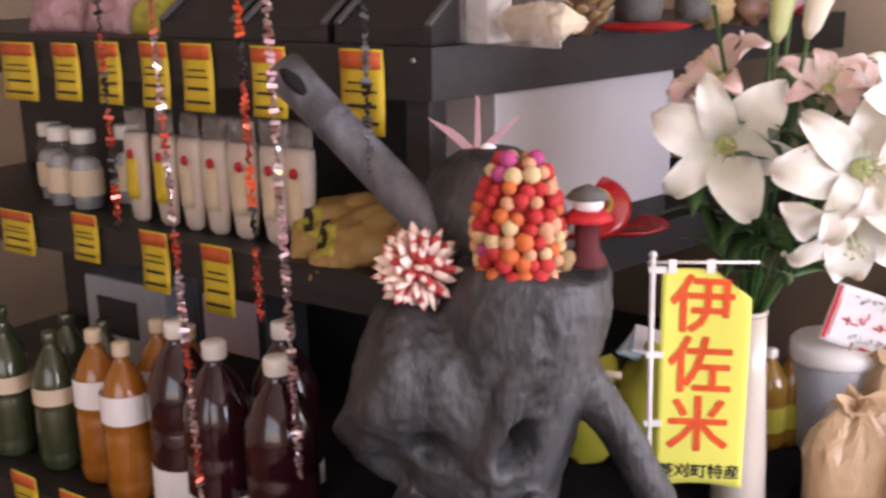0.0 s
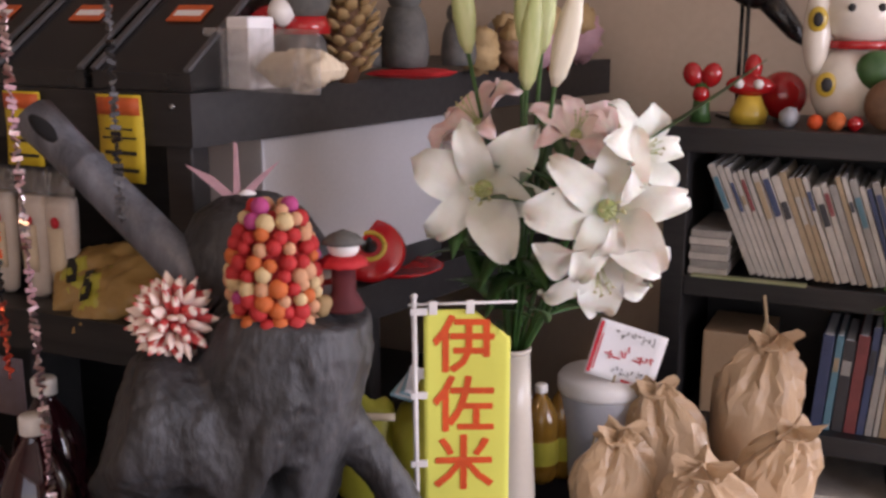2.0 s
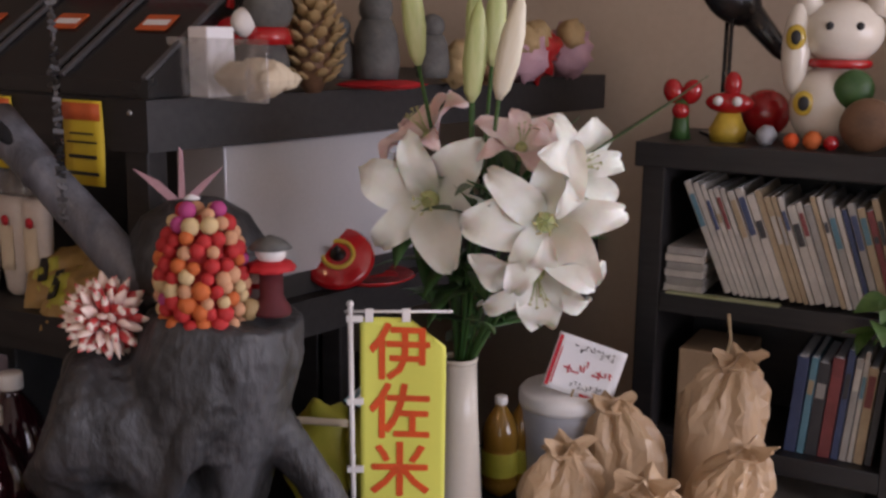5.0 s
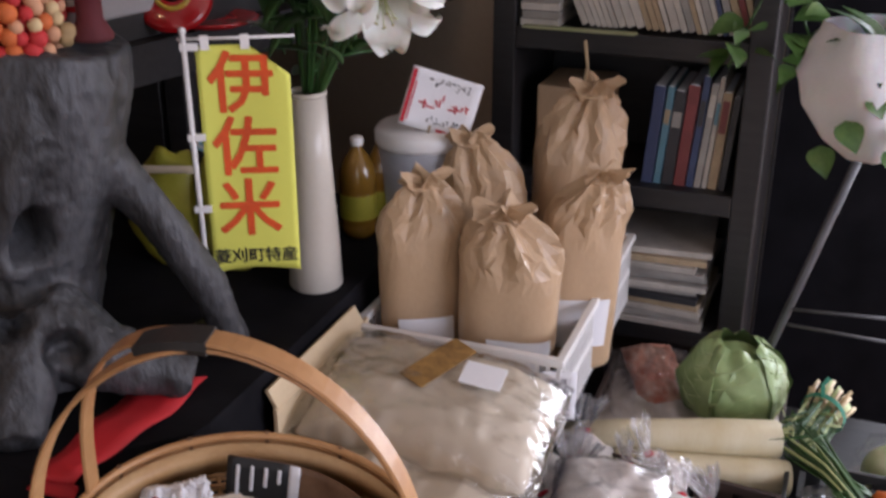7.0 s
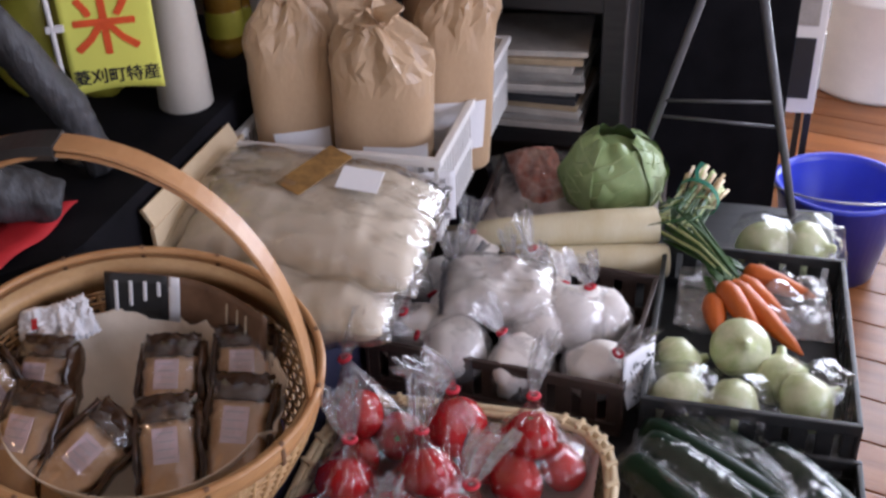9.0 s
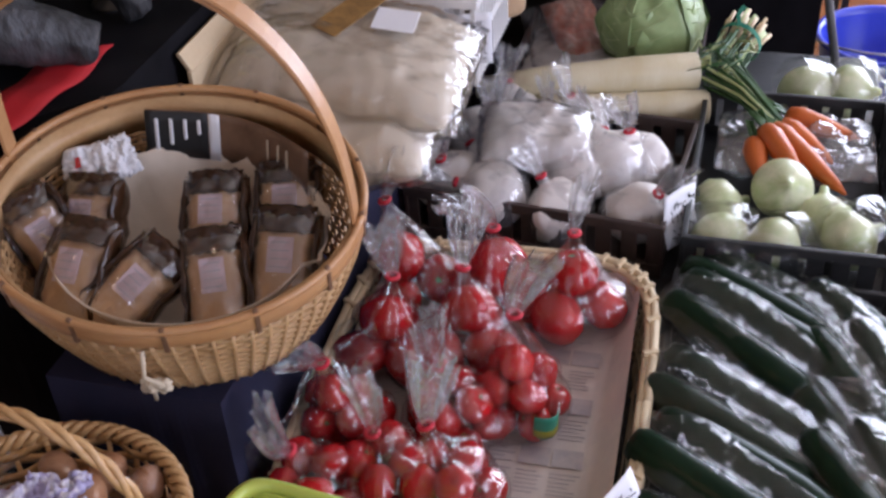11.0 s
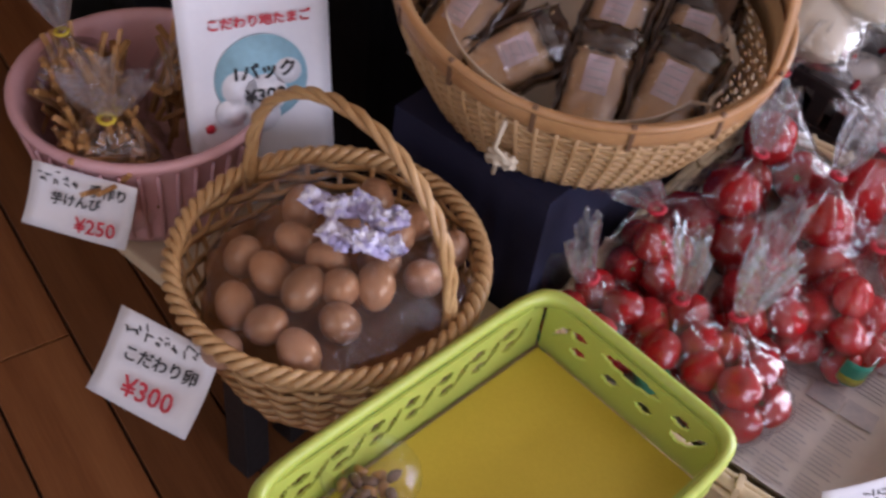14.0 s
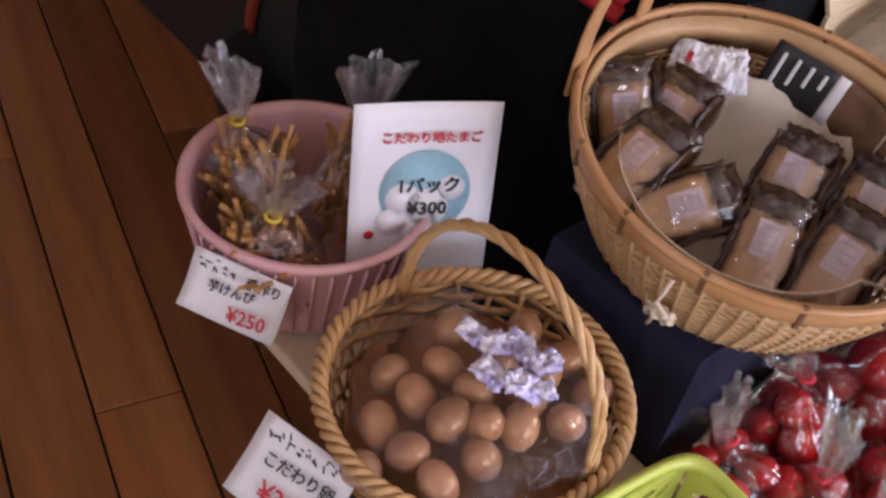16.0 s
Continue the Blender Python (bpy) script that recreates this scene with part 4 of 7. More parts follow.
part("side", slab(-0.144, 0.09, -0.12, -0.114, 0.005, 0.035, CARD, 0.001), box)
part("flap", slab(-0.006, 0.0, -0.115, 0.14, 0, 0.028, CARD, 0.001), box, m=pose(-0.145, 0, 0.134, 0, -28, 0))

def pillow(w, d, h, mt, name, seed=0, rough=0.15, n=26):
    """A plump sealed bag lying flat, with wrinkles towards its edges."""
    vs, fs = [], []
    for side in (1, -1):
        for j in range(n + 1):
            for i in range(n + 1):
                u, v = 2 * i / n - 1, 2 * j / n - 1
                e = max(0, (1 - abs(u) ** 2.6)) ** 0.5 * max(0, (1 - abs(v) ** 2.6)) ** 0.5
                wob = 1 + rough * noise.noise(Vector((u * 2.2 + seed, v * 2.2, side))) + 0.5 * rough * noise.noise(Vector((u * 6, v * 6 + seed, side)))
                pin = 1 - 0.05 * (1 - e)
                vs.append((u * w / 2 * pin + 0.004 * noise.noise(Vector((v * 8, seed, 0))), v * d / 2 * pin + 0.004 * noise.noise(Vector((u * 8, 3, seed))), side * h / 2 * e * wob))
    o = (n + 1) ** 2
    for j in range(n):
        for i in range(n):
            a = j * (n + 1) + i
            fs += [(a, a + 1, a + n + 2, a + n + 1), (o + a, o + a + n + 1, o + a + n + 2, o + a + 1)]
    return mesh_of(name, vs, fs, mt)


for k, (x, y, z, rx, ry, rz, s) in enumerate(((-0.222, 1.252, 0.712, 9, 6, 3, 1.0), (-0.232, 1.19, 0.652, 2, 4, 6, 0.88))):
    rb = thing("rice_bag", "clear plastic bag of white rice lying in the box", "rice bag", pose(x, y, z, rx, ry, rz), "clear rice bags")
    part("rice", pillow(0.315 * s, 0.215 * s, 0.105, RICE, "rice", k * 5, 0.16, 44), rb)
    part("film", pillow(0.345 * s, 0.235 * s, 0.114, FILMC, "film", k * 5 + 0.02, 0.20, 44), rb, "shiny clear film")
    if not k:
        part("label", slab(0.0, 0.055, 0.0, 0.045, 0.059, 0.061, PAPER, 0.0005), rb, "white paper label", pose(0.03, 0.0, 0.0))
        part("picture_label", slab(-0.035, 0.005, -0.03, 0.075, 0.0595, 0.061, mat("tan_label", (0.35, 0.2, 0.06), (0.12, 0.06, 0.02), 0.4, scale=40), 0.0005), rb, "brown picture label", pose(0.0, 0.0, 0, 0, 0, -25))

rack = thing("plastic_rack", "white slatted plastic basket holding kraft rice bags", "basket", pose(-0.238, 1.615, 0.62))
W, D, H = 0.30, 0.47, 0.13
part("base", slab(-W / 2, W / 2, -D / 2, D / 2, 0.0, 0.006, WHITEP, 0.002), rack)
for z, t in ((H - 0.012, 0.008), (0.055, 0.003)):
    part("rim", join([slab(-W / 2 - t, W / 2 + t, -D / 2 - t, -D / 2 + 0.004, z, z + 0.012, WHITEP, 0.002), slab(-W / 2 - t, W / 2 + t, D / 2 - 0.004, D / 2 + t, z, z + 0.012, WHITEP, 0.002), slab(-W / 2 - t, -W / 2 + 0.004, -D / 2, D / 2, z, z + 0.012, WHITEP, 0.002), slab(W / 2 - 0.004, W / 2 + t, -D / 2, D / 2, z, z + 0.012, WHITEP, 0.002)]), rack)
sl_x, sl_y = slab(-0.003, 0.003, -0.002, 0.002, 0.0, H - 0.012, WHITEP, 0), slab(-0.002, 0.002, -0.003, 0.003, 0.0, H - 0.012, WHITEP, 0)
for k in range(21):
    x = -W / 2 + W * k / 20
    part("slat", sl_x, rack, m=pose(x, -D / 2, 0))
    part("slat", sl_x, rack, m=pose(x, D / 2, 0))
for k in range(1, 31):
    y = -D / 2 + D * k / 31
    part("slat", sl_y, rack, m=pose(-W / 2, y, 0))
    part("slat", sl_y, rack, m=pose(W / 2, y, 0))
part("panel", slab(W / 2 - 0.004, W / 2 + 0.004, -D / 2 + 0.03, D / 2, 0.004, 0.10, NAVY, 0.001), rack, "navy card lining", pose(-0.006, 0, 0))
rs = thing("price_card", "white handwritten price card on the rack corner", "price card", pose(-0.115, 1.365, 0.655, 0, 0, 24))
part("card", sheet(0.055, 0.075, PAPER, 6, 6, lambda u, v: 0.003 * math.sin(4 * u)), rs)
part("writing", scrawl(0.007, 0.046, (0.054, 0.038, 0.022, 0.007), 0.011, INK, 4), rs, m=pose(0, -0.0005, 0))

def kraft_radius(a, z, q, r, seed):
    sq = (abs(math.cos(a)) ** 3.2 + abs(math.sin(a)) ** 3.2) ** (-1 / 3.2)
    w = max(0.0, min(1.0, (z - 0.55) / 0.3))
    sq = sq * (1 - w) + w
    dent = 0.035 * noise.noise(Vector((math.cos(a) * 1.4 + seed, math.sin(a) * 1.4, z * 2.5)))
    return r * q * sq * (1 + dent)
def kraft_bag(h, r, seed, name="paper_body"):
    """A gathered kraft bag: upright soft-square body, creased shoulders of flat facets, pinched and bent top."""
    r2 = random.Random(int(seed * 100))
    prof = [(0.93, 0), (0.99, 0.015), (1.0, 0.05), (1.0, 0.2), (1.0, 0.36), (1.0, 0.5), (1.005, 0.6), (1.0, 0.67), (0.98, 0.72), (0.93, 0.77), (0.84, 0.815), (0.72, 0.85), (0.58, 0.88), (0.46, 0.902), (0.37, 0.918), (0.42, 0.935), (0.52, 0.95), (0.54, 0.958), (0.36, 0.950), (0.06, 0.93)]
    seg, vs, fs, flat_ = 44, [], [], []
    lx, ly = 0.030 * math.sin(seed * 2), -0.016 + 0.02 * math.cos(seed)
    for i, (q, z) in enumerate(prof):
        g = max(0.0, (z - 0.62) / 0.38)
        for k in range(seg):
            j = (0.5 * (i % 2) + (r2.uniform(-0.28, 0.28) if z > 0.62 else 0)) if z > 0.55 else 0
            a = 2 * math.pi * (k + j) / seg
            R_ = kraft_radius(a, z, q, r, seed)
            R_ *= 1 + min(g, 0.8) * (0.26 * zig(5 * a + seed + 1.3 * math.sin(2 * a + seed)) + 0.17 * zig(11 * a + 2 * seed)) + (0.055 * r2.uniform(-1, 1) * min(1, 2 * g))
            up = 0.016 * g * zig(4 * a + seed) + 0.02 * max(0, g - 0.9) * zig(2 * a + seed)
            vs.append((R_ * math.cos(a) + lx * g ** 2, R_ * math.sin(a) * 0.84 + ly * g ** 2, z * h + up * min(1, 2 * g)))
    for i in range(len(prof) - 1):
        for k in range(seg):
            a, b, c, d = i * seg + k, i * seg + (k + 1) % seg, (i + 1) * seg + (k + 1) % seg, (i + 1) * seg + k
            if prof[i][1] < 0.59:
                fs.append((a, b, c, d))
                flat_.append(False)
            else:
                fs += [(a, b, c), (a, c, d)] if r2.random() < 0.5 else [(a, b, d), (b, c, d)]
                flat_ += [True, True]
    fs += [tuple(range(seg))[::-1], tuple((len(prof) - 1) * seg + k for k in range(seg))]
    flat_ += [True, True]
    me = mesh_of(name, vs, fs, KRAFT, True)
    me.polygons.foreach_set("use_smooth", [not q for q in flat_])
    return me


for k, (x, y, h, r, rz, seed, rx, ry) in enumerate(((-0.322, 1.475, 0.335, 0.061, 25, 0.3, 0, -2), (-0.198, 1.485, 0.315, 0.072, 12, 1.9, 3, 2), (-0.132, 1.615, 0.33, 0.062, 30, 3.7, 0, 3), (-0.27, 1.635, 0.362, 0.064, 5, 5.2, 0, -3), (-0.172, 1.775, 0.418, 0.070, 15, 7.1, 0, 0))):
    kb = thing("rice_sack", "brown kraft paper rice bag gathered and tied at the neck", "paper bag", pose(x, y, 0.627, rx, ry, rz), "kraft rice bags")
    part("paper_body", kraft_bag(h, r, seed), kb)
    part("tie", tube(loop_pts(lambda a: (r * 0.42 * math.cos(a) + 0.02 * math.sin(seed * 2), r * 0.36 * math.sin(a) - 0.010 + 0.014 * math.cos(seed), h * 0.918), 20), 0.0032, KRAFT, 6), kb, "twisted paper tie")
    if k in (0, 1, 2):
        seg = 16
        vs, fs = [], []
        for j in range(5):
            z = 0.13 + 0.06 * j
            for i in range(seg + 1):
                an = radians(-96 - rz + 68 * i / seg)
                R_ = kraft_radius(an, z, 1.0, r, seed) + 0.005
                vs.append((R_ * math.cos(an), R_ * 0.82 * math.sin(an) - 0.001, h * z))
        for j in range(4):
            for i in range(seg):
                o = j * (seg + 1) + i
                fs.append((o, o + 1, o + seg + 2, o + seg + 1))
        part("label", mesh_of("label", vs, fs, PAPER), kb, "white printed label")
    if k == 4:
        part("string", tube([(0, 0, h * 0.9), (0.010, 0, h * 1.02), (0.004, 0, h * 1.12)], 0.003, TWINE, 6), kb)

# ---- low benches ----
bench = thing("low_bench", "low dark bench carrying the vegetable crates", "bench", pose(0, 0, 0))
part("top", slab(-0.11, 0.50, 0.64, 1.93, 0.40, 0.425, BLACKWOOD), bench)
for x in (-0.08, 0.47):
    for y in (0.68, 1.28, 1.88):
        part("leg", slab(x - 0.02, x + 0.02, y - 0.02, y + 0.02, 0, 0.40, BLACKWOOD), bench)
side = thing("low_stand", "low wooden stand carrying the egg and pink baskets", "stand", pose(0, 0, 0))
part("top", slab(-0.56, 0.10, 0.50, 0.72, 0.435, 0.455, CARD), side)
for x in (-0.48, 0.06):
    for y in (0.60, 0.68):
        part("leg", slab(x - 0.02, x + 0.02, y - 0.02, y + 0.02, 0, 0.435, BLACKWOOD), side)

# ---- big bamboo basket with packets ----
lean = Vector((0, 0, 1)).rotation_difference(Vector((0.1, -0.16, 1))).to_matrix().to_4x4()
nest = Matrix.Translation((-0.274, 0.869, 0.637)) @ lean  # the basket leans against the table's edge
bb = thing("bamboo_basket", "round woven bamboo basket with a tall split handle, holding packets", "basket", nest @ pose(0, 0, 0, 0, 0, 7))
oval = lambda a: (0.189 * math.cos(a), 0.168 * math.sin(a))
part("weave", woven(oval, 0.0, 0.115, 0.22, BAMBOO, 19, 64, 0.0012), bb, "pale bamboo weave")
part("base", lathe([(0.001, 0.001), (0.138, 0.001), (0.138, 0.006), (0.001, 0.006)], BAMBOO, 40, squash=(1.05, 0.93)), bb)
hoop = lambda k, zz: [(x * k, y * k, zz) for x, y in (oval(2 * math.pi * i / 72) for i in range(73))]
def band_hoop(k, z0, z1, th, mt):
    vs, fs, n = [], [], 72
    for i in range(n):
        x, y = oval(2 * math.pi * i / n)
        for kk, z in ((k, z0), (k + th, z0 + 0.004), (k + th, z1 - 0.004), (k, z1)):
            vs.append((x * kk, y * kk, z))
    for i in range(n):
        for j in range(4):
            fs.append((4 * i + j, 4 * ((i + 1) % n) + j, 4 * ((i + 1) % n) + (j + 1) % 4, 4 * i + (j + 1) % 4))
    return mesh_of("hoop", vs, fs, mt)
part("outer_hoop", band_hoop(1.0, 0.112, 0.135, 0.016, BAMBOOD), bb, "wide brown bamboo rim hoop")
part("inner_hoop", band_hoop(0.955, 0.09, 0.133, 0.025, BAMBOO), bb)
part("rim_cap", tube(hoop(1.005, 0.136), 0.0045, BAMBOOD, 6), bb)
lash = slab(-0.0022, 0.0022, -0.0025, 0.0025, 0.109, 0.1415, BROWN, 0.001)
for k in range(14):
    an = 2 * math.pi * k / 14
    x, y = oval(an)
    part("lashing", lash, bb, m=pose(x * 1.01, y * 1.01, 0, 0, 0, math.degrees(an)))
def bow(y0, lift, n=44):
    """The handle's line: straps that stand apart at one foot and run together past the top."""
    return [(-0.185 * math.cos(q), y0 * max(0.0, math.cos(q)) ** 1.6 - 0.004, 0.10 + (0.302 + lift) * math.sin(q) ** 0.75) for q in (math.pi * k / n for k in range(n + 1))]
for y0, lift in ((-0.052, 0.0), (0.046, 0.006)):
    part("handle", strap(bow(y0, lift), 0.023, 0.0042, BAMBOOD), bb, "split orange-brown bamboo handle")
part("grip_wrap", strap(bow(0.0, 0.003, 60)[22:30], 0.029, 0.014, BLACKP), bb, "black tape wrapped round the grip")
for x, y in ((0.02, -0.17),):
    part("string", tube([(x, y, 0.11), (x - 0.004, y - 0.004, 0.075), (x + 0.008, y + 0.004, 0.055), (x - 0.004, y + 0.004, 0.042), (x - 0.008, y + 0.01, 0.02)], 0.0022, CREAM, 6), bb, "pale string knot")
part("string_bow", pillow(0.030, 0.016, 0.010, CREAM, "string_bow", 3, 0.9, 14), bb, "frayed knot of pale string", pose(0.02, -0.165, 0.052, 80, 0, 10))
liner = thing("paper_liner", "cream paper sheet crumpled inside the basket", "paper", nest @ pose(0, 0, 0.008, 0, 0, 7))
part("sheet", lathe([(0.001, 0.006), (0.08, 0.004), (0.112, 0.02), (0.134, 0.05), (0.146, 0.078), (0.144, 0.078), (0.131, 0.05), (0.109, 0.023), (0.078, 0.007), (0.001, 0.009)], LINER, 90, lambda a, i: 1 + 0.022 * zig(9 * a + i) + 0.015 * zig(23 * a) if math.sin(a) > -0.2 else 0.9, squash=(1.04, 0.92)), liner)
leaf = thing("printed_leaflet", "brown and black printed leaflet against the basket wall", "leaflet", nest @ pose(-0.088, 0.118, 0.072, -12, 0, -6))
arc = lambda u, v: 0.030 * math.sin(math.pi * u) - 0.012
part("sheet", sheet(0.195, 0.060, BROWN, 16, 6, arc), leaf)
part("black_panel", sheet(0.062, 0.058, INK, 8, 4, lambda u, v: arc(u * 0.318, v) - 0.0014), leaf, m=pose(0, 0, 0.001))
part("white_stripe", sheet(0.012, 0.058, PAPER, 3, 4, lambda u, v: arc(0.325 + u * 0.06, v) - 0.0014), leaf, m=pose(0.0634, 0, 0.001))
for k in range(4):
    q = 0.010 + 0.014 * k
    part("writing", slab(q, q + 0.0032, -0.003, -0.0005, 0.012 + 0.007 * k, 0.05, PAPER, 0), leaf, "unreadable white column of print", pose(0, arc(q / 0.195, 0) - 0.0002, 0))
for q in (0.135, 0.15, 0.163):
    part("writing", slab(q, q + 0.0016, -0.003, -0.0005, 0.016, 0.046, CREAM, 0), leaf, "unreadable white column of print", pose(0, arc(q / 0.195, 0), 0))

def packet(name, w, h, d, m, top_dark=0.3):
    t = thing(name, "clear packet of tan soybean flour with a dark brown seal", "packet", m, "packets in the bamboo basket")
    part("filling", pillow(w, h * (1 - top_dark), d, MISO, "filling", w * 97, 0.1, 14), t, m=pose(0, -h * top_dark / 2, 0))
    part("seal", pillow(w * 1.04, h * top_dark * 1.3, d * 0.7, BROWNFILM, "seal", h * 31, 0.5, 14), t, "dark crumpled film top", pose(0, h * (1 - top_dark) / 2, 0))
    part("film", pillow(w * 1.14, h * 1.02, d * 1.12, FILMC, "film", h * 51, 0.2, 16), t)
    part("dark_edge", pillow(w * 0.16, h * 0.95, d * 0.95, BROWNFILM, "dark_edge", 3, 0.4, 10), t, "brown folded film edge", pose(w * 0.54, 0, -0.002))
    part("dark_edge", pillow(w * 0.13, h * 0.95, d * 0.9, BROWNFILM, "dark_edge", 7, 0.4, 10), t, "brown folded film edge", pose(-w * 0.53, 0, -0.003))
    part("label", slab(-w * 0.22, w * 0.20, -h * 0.10, h * 0.20, d / 2, d / 2 + 0.0012, LILAC, 0), t, "small lilac printed label")
    part("writing", join([slab(-w * 0.16, w * 0.14, -h * 0.06 + k * h * 0.07, -h * 0.052 + k * h * 0.07, d / 2 + 0.0012, d / 2 + 0.0018, GREYP, 0) for k in range(4)]), t)
    return t
for x, y, z, rx, ry, rz, w, h in ((-0.352, 0.787, 0.706, 40, 0, -2, 0.062, 0.118), (-0.292, 0.788, 0.696, 34, 34, -16, 0.058, 0.112), (-0.213, 0.814, 0.694, 40, 0, 24, 0.058, 0.116), (-0.158, 0.855, 0.695, 38, 4, 12, 0.062, 0.122), (-0.252, 0.900, 0.708, 36, 0, 16, 0.060, 0.105), (-0.184, 0.938, 0.706, 40, 0, 16, 0.062, 0.100), (-0.378, 0.862, 0.716, 46, -4, 2, 0.060, 0.100), (-0.412, 0.830, 0.716, 64, -14, 50, 0.058, 0.100)):
    packet("flour_packet", w, h, 0.036, pose(x, y, z, rx, ry, rz), 0.2)
tis = thing("folded_tissue", "white tissue with a dark red print at the basket edge", "tissue", nest @ pose(-0.138, 0.062, 0.088, 35, -8, 20))
part("fold", pillow(0.055, 0.05, 0.03, PAPER, "fold", 2, 0.9), tis)
part("fold", pillow(0.04, 0.05, 0.02, PAPER, "fold", 5, 0.9), tis, m=pose(0.036, 0.004, 0.004, 0, 25, 20))
part("print", slab(-0.003, 0.003, -0.004, 0.008, 0.0145, 0.0158, REDGLOSS, 0), tis, m=pose(-0.004, 0, 0.0005))

# ---- egg basket ----
eb = thing("wicker_basket", "round wicker basket with a twisted handle full of brown eggs", "basket", pose(-0.298, 0.555, 0.456))
circ = lambda a: (0.134 * math.cos(a), 0.138 * math.sin(a))
part("weave", woven(circ, 0.0, 0.125, 0.3, WICKER, 11, 26, 0.0042), eb)
part("base", lathe([(0.001, 0.001), (0.1, 0.001), (0.1, 0.008), (0.001, 0.008)], WICKER, 32), eb)
for s in range(3):
    pts = []
    for k in range(181):
        a = 2 * math.pi * k / 180
        ph = 22 * a + s * 2.094
        r = 0.137 + 0.005 * math.cos(ph)
        pts.append((r * math.cos(a), r * 1.03 * math.sin(a), 0.130 + 0.006 * math.sin(ph)))
    part("rim_strand", tube(pts, 0.0042, WICKER, 6), eb, "twisted wicker rim strand")
for s in range(3):
    pts = []
    for k, p in enumerate(arch(-0.128, 0.124, 0, 0.12, 0.165, 60)):
        ph = k * 0.5 + s * 2.094
        pts.append((p[0] + 0.003 * math.cos(ph) * 0.5, 0.02 + 0.0035 * math.cos(ph), p[2] + 0.0035 * math.sin(ph)))
    part("handle_strand", tube(pts, 0.0036, WICKER, 6), eb, "twisted wicker handle strand")
eggm = lathe([(0.0005, -0.026), (0.010, -0.0235), (0.0175, -0.015), (0.0215, -0.003), (0.0205, 0.009), (0.0155, 0.02), (0.008, 0.0265), (0.0005, 0.0285)], EGG, 20, name="egg")
eggs_xy = ((-0.321, 0.64), (-0.234, 0.646), (-0.272, 0.614), (-0.222, 0.597), (-0.237, 0.549), (-0.236, 0.506), (-0.278, 0.502), (-0.316, 0.501), (-0.287, 0.542), (-0.326, 0.541), (-0.316, 0.459), (-0.279, 0.460), (-0.240, 0.462), (-0.278, 0.652), (-0.300, 0.584), (-0.260, 0.578), (-0.352, 0.500), (-0.356, 0.575), (-0.258, 0.527), (-0.296, 0.425))
for x, y in eggs_xy:
    d = math.hypot(x + 0.285, y - 0.55)
    e = part("egg", eggm, None, m=Matrix.Identity(4) @ pose(x, y, 0.598 - 2.0 * d * d + rng.uniform(-0.004, 0.006), rng.uniform(15, 60), rng.uniform(-30, 30), rng.uniform(0, 360)) @ Matrix.Scale(0.82, 4))
    tagged(e, "brown hen egg lying in the wicker basket", "egg", "eggs in the basket")
nestp = thing("paper_padding", "brown paper padding under the eggs", "paper", pose(-0.287, 0.555, 0.465))
part("sheet", lathe([(0.001, 0.085), (0.06, 0.082), (0.10, 0.062), (0.115, 0.07), (0.122, 0.09), (0.12, 0.088), (0.1, 0.05), (0.001, 0.06)], PAD, 40, lambda a, i: 1 + 0.04 * math.sin(7 * a + 2 * i)), nestp)
wrap = thing("plastic_wrap", "clear crinkled plastic wrap stretched over the eggs", "plastic wrap", pose(-0.287, 0.548, 0.56))
part("film", open_lathe([(0.116, 0.035), (0.105, 0.052), (0.09, 0.066), (0.06, 0.078), (0.03, 0.084), (0.004, 0.086)], FILMA, 60, lambda a, i: 1 + 0.05 * math.sin(6 * a + 2 * i) + 0.03 * math.sin(15 * a)), wrap)
for x, y, rz, in ((-0.024, 0.004, 20), (0.012, 0.030, -35), (0.016, -0.014, 10), (0.042, 0.004, 40), (0.034, 0.030, 80), (-0.004, 0.012, 60)):
    s = part("sticker", pillow(0.034, 0.026, 0.010, LILACW, "sticker", rz, 1.6, 14), wrap, "crumpled white and lilac printed sticker", pose(x, y, 0.089 - 2 * (x * x + y * y), rng.uniform(-30, 30), rng.uniform(-30, 30), rz))
    part("crumpled_end", pillow(0.016, 0.020, 0.010, LILACW, "crumpled_end", rz + 3, 1.8, 12), s, m=pose(0.018, 0.004, 0.004, 30, -35, 40))

# ---- poster, cards, pink basket ----
poster = thing("egg_poster", "white poster with blue circle and red heading behind the eggs", "poster", pose(-0.506, 0.571, 0.513, -13, 0, 62))
PW, PH = 0.149, 0.212
part("sheet", sheet(PW, PH, PAPER, 10, 10, lambda u, v: 0.004 * math.sin(3 * u)), poster)
part("heading", heavy("こだわり地たまご", 0.0128, INKRED, 0.0004), poster, "red printed heading", pose(PW / 2 + 0.005, -0.0006, PH - 0.037) @ FACE)
disc = lathe([(0.047, 0), (0.047, 0.0004)], SKYB, 40)
part("blue_disc", disc, poster, "pale blue printed disc", pose(PW / 2 + 0.003, 0.0012, PH - 0.098) @ FACE)
part("white_shape", join([(lathe([(r, 0), (r, 0.0004)], PAPER, 24), pose(x, 0, z) @ FACE) for x, z, r in ((-0.02, 0.0, 0.018), (0.006, -0.01, 0.022), (0.03, 0.012, 0.014), (-0.03, -0.026, 0.016), (0.0, -0.032, 0.02))]), poster, "white printed blobs", pose(PW / 2, 0.0006, PH - 0.105))
part("red_dot", lathe([(0.005, 0), (0.005, 0.0004)], INKRED, 16), poster, m=pose(0.022, 0.0006, PH - 0.145) @ FACE)
part("pack_line", heavy("1パック", 0.019, INK, 0.0005), poster, "black handwritten line", pose(PW / 2 + 0.006, -0.0014, PH - 0.090) @ FACE)
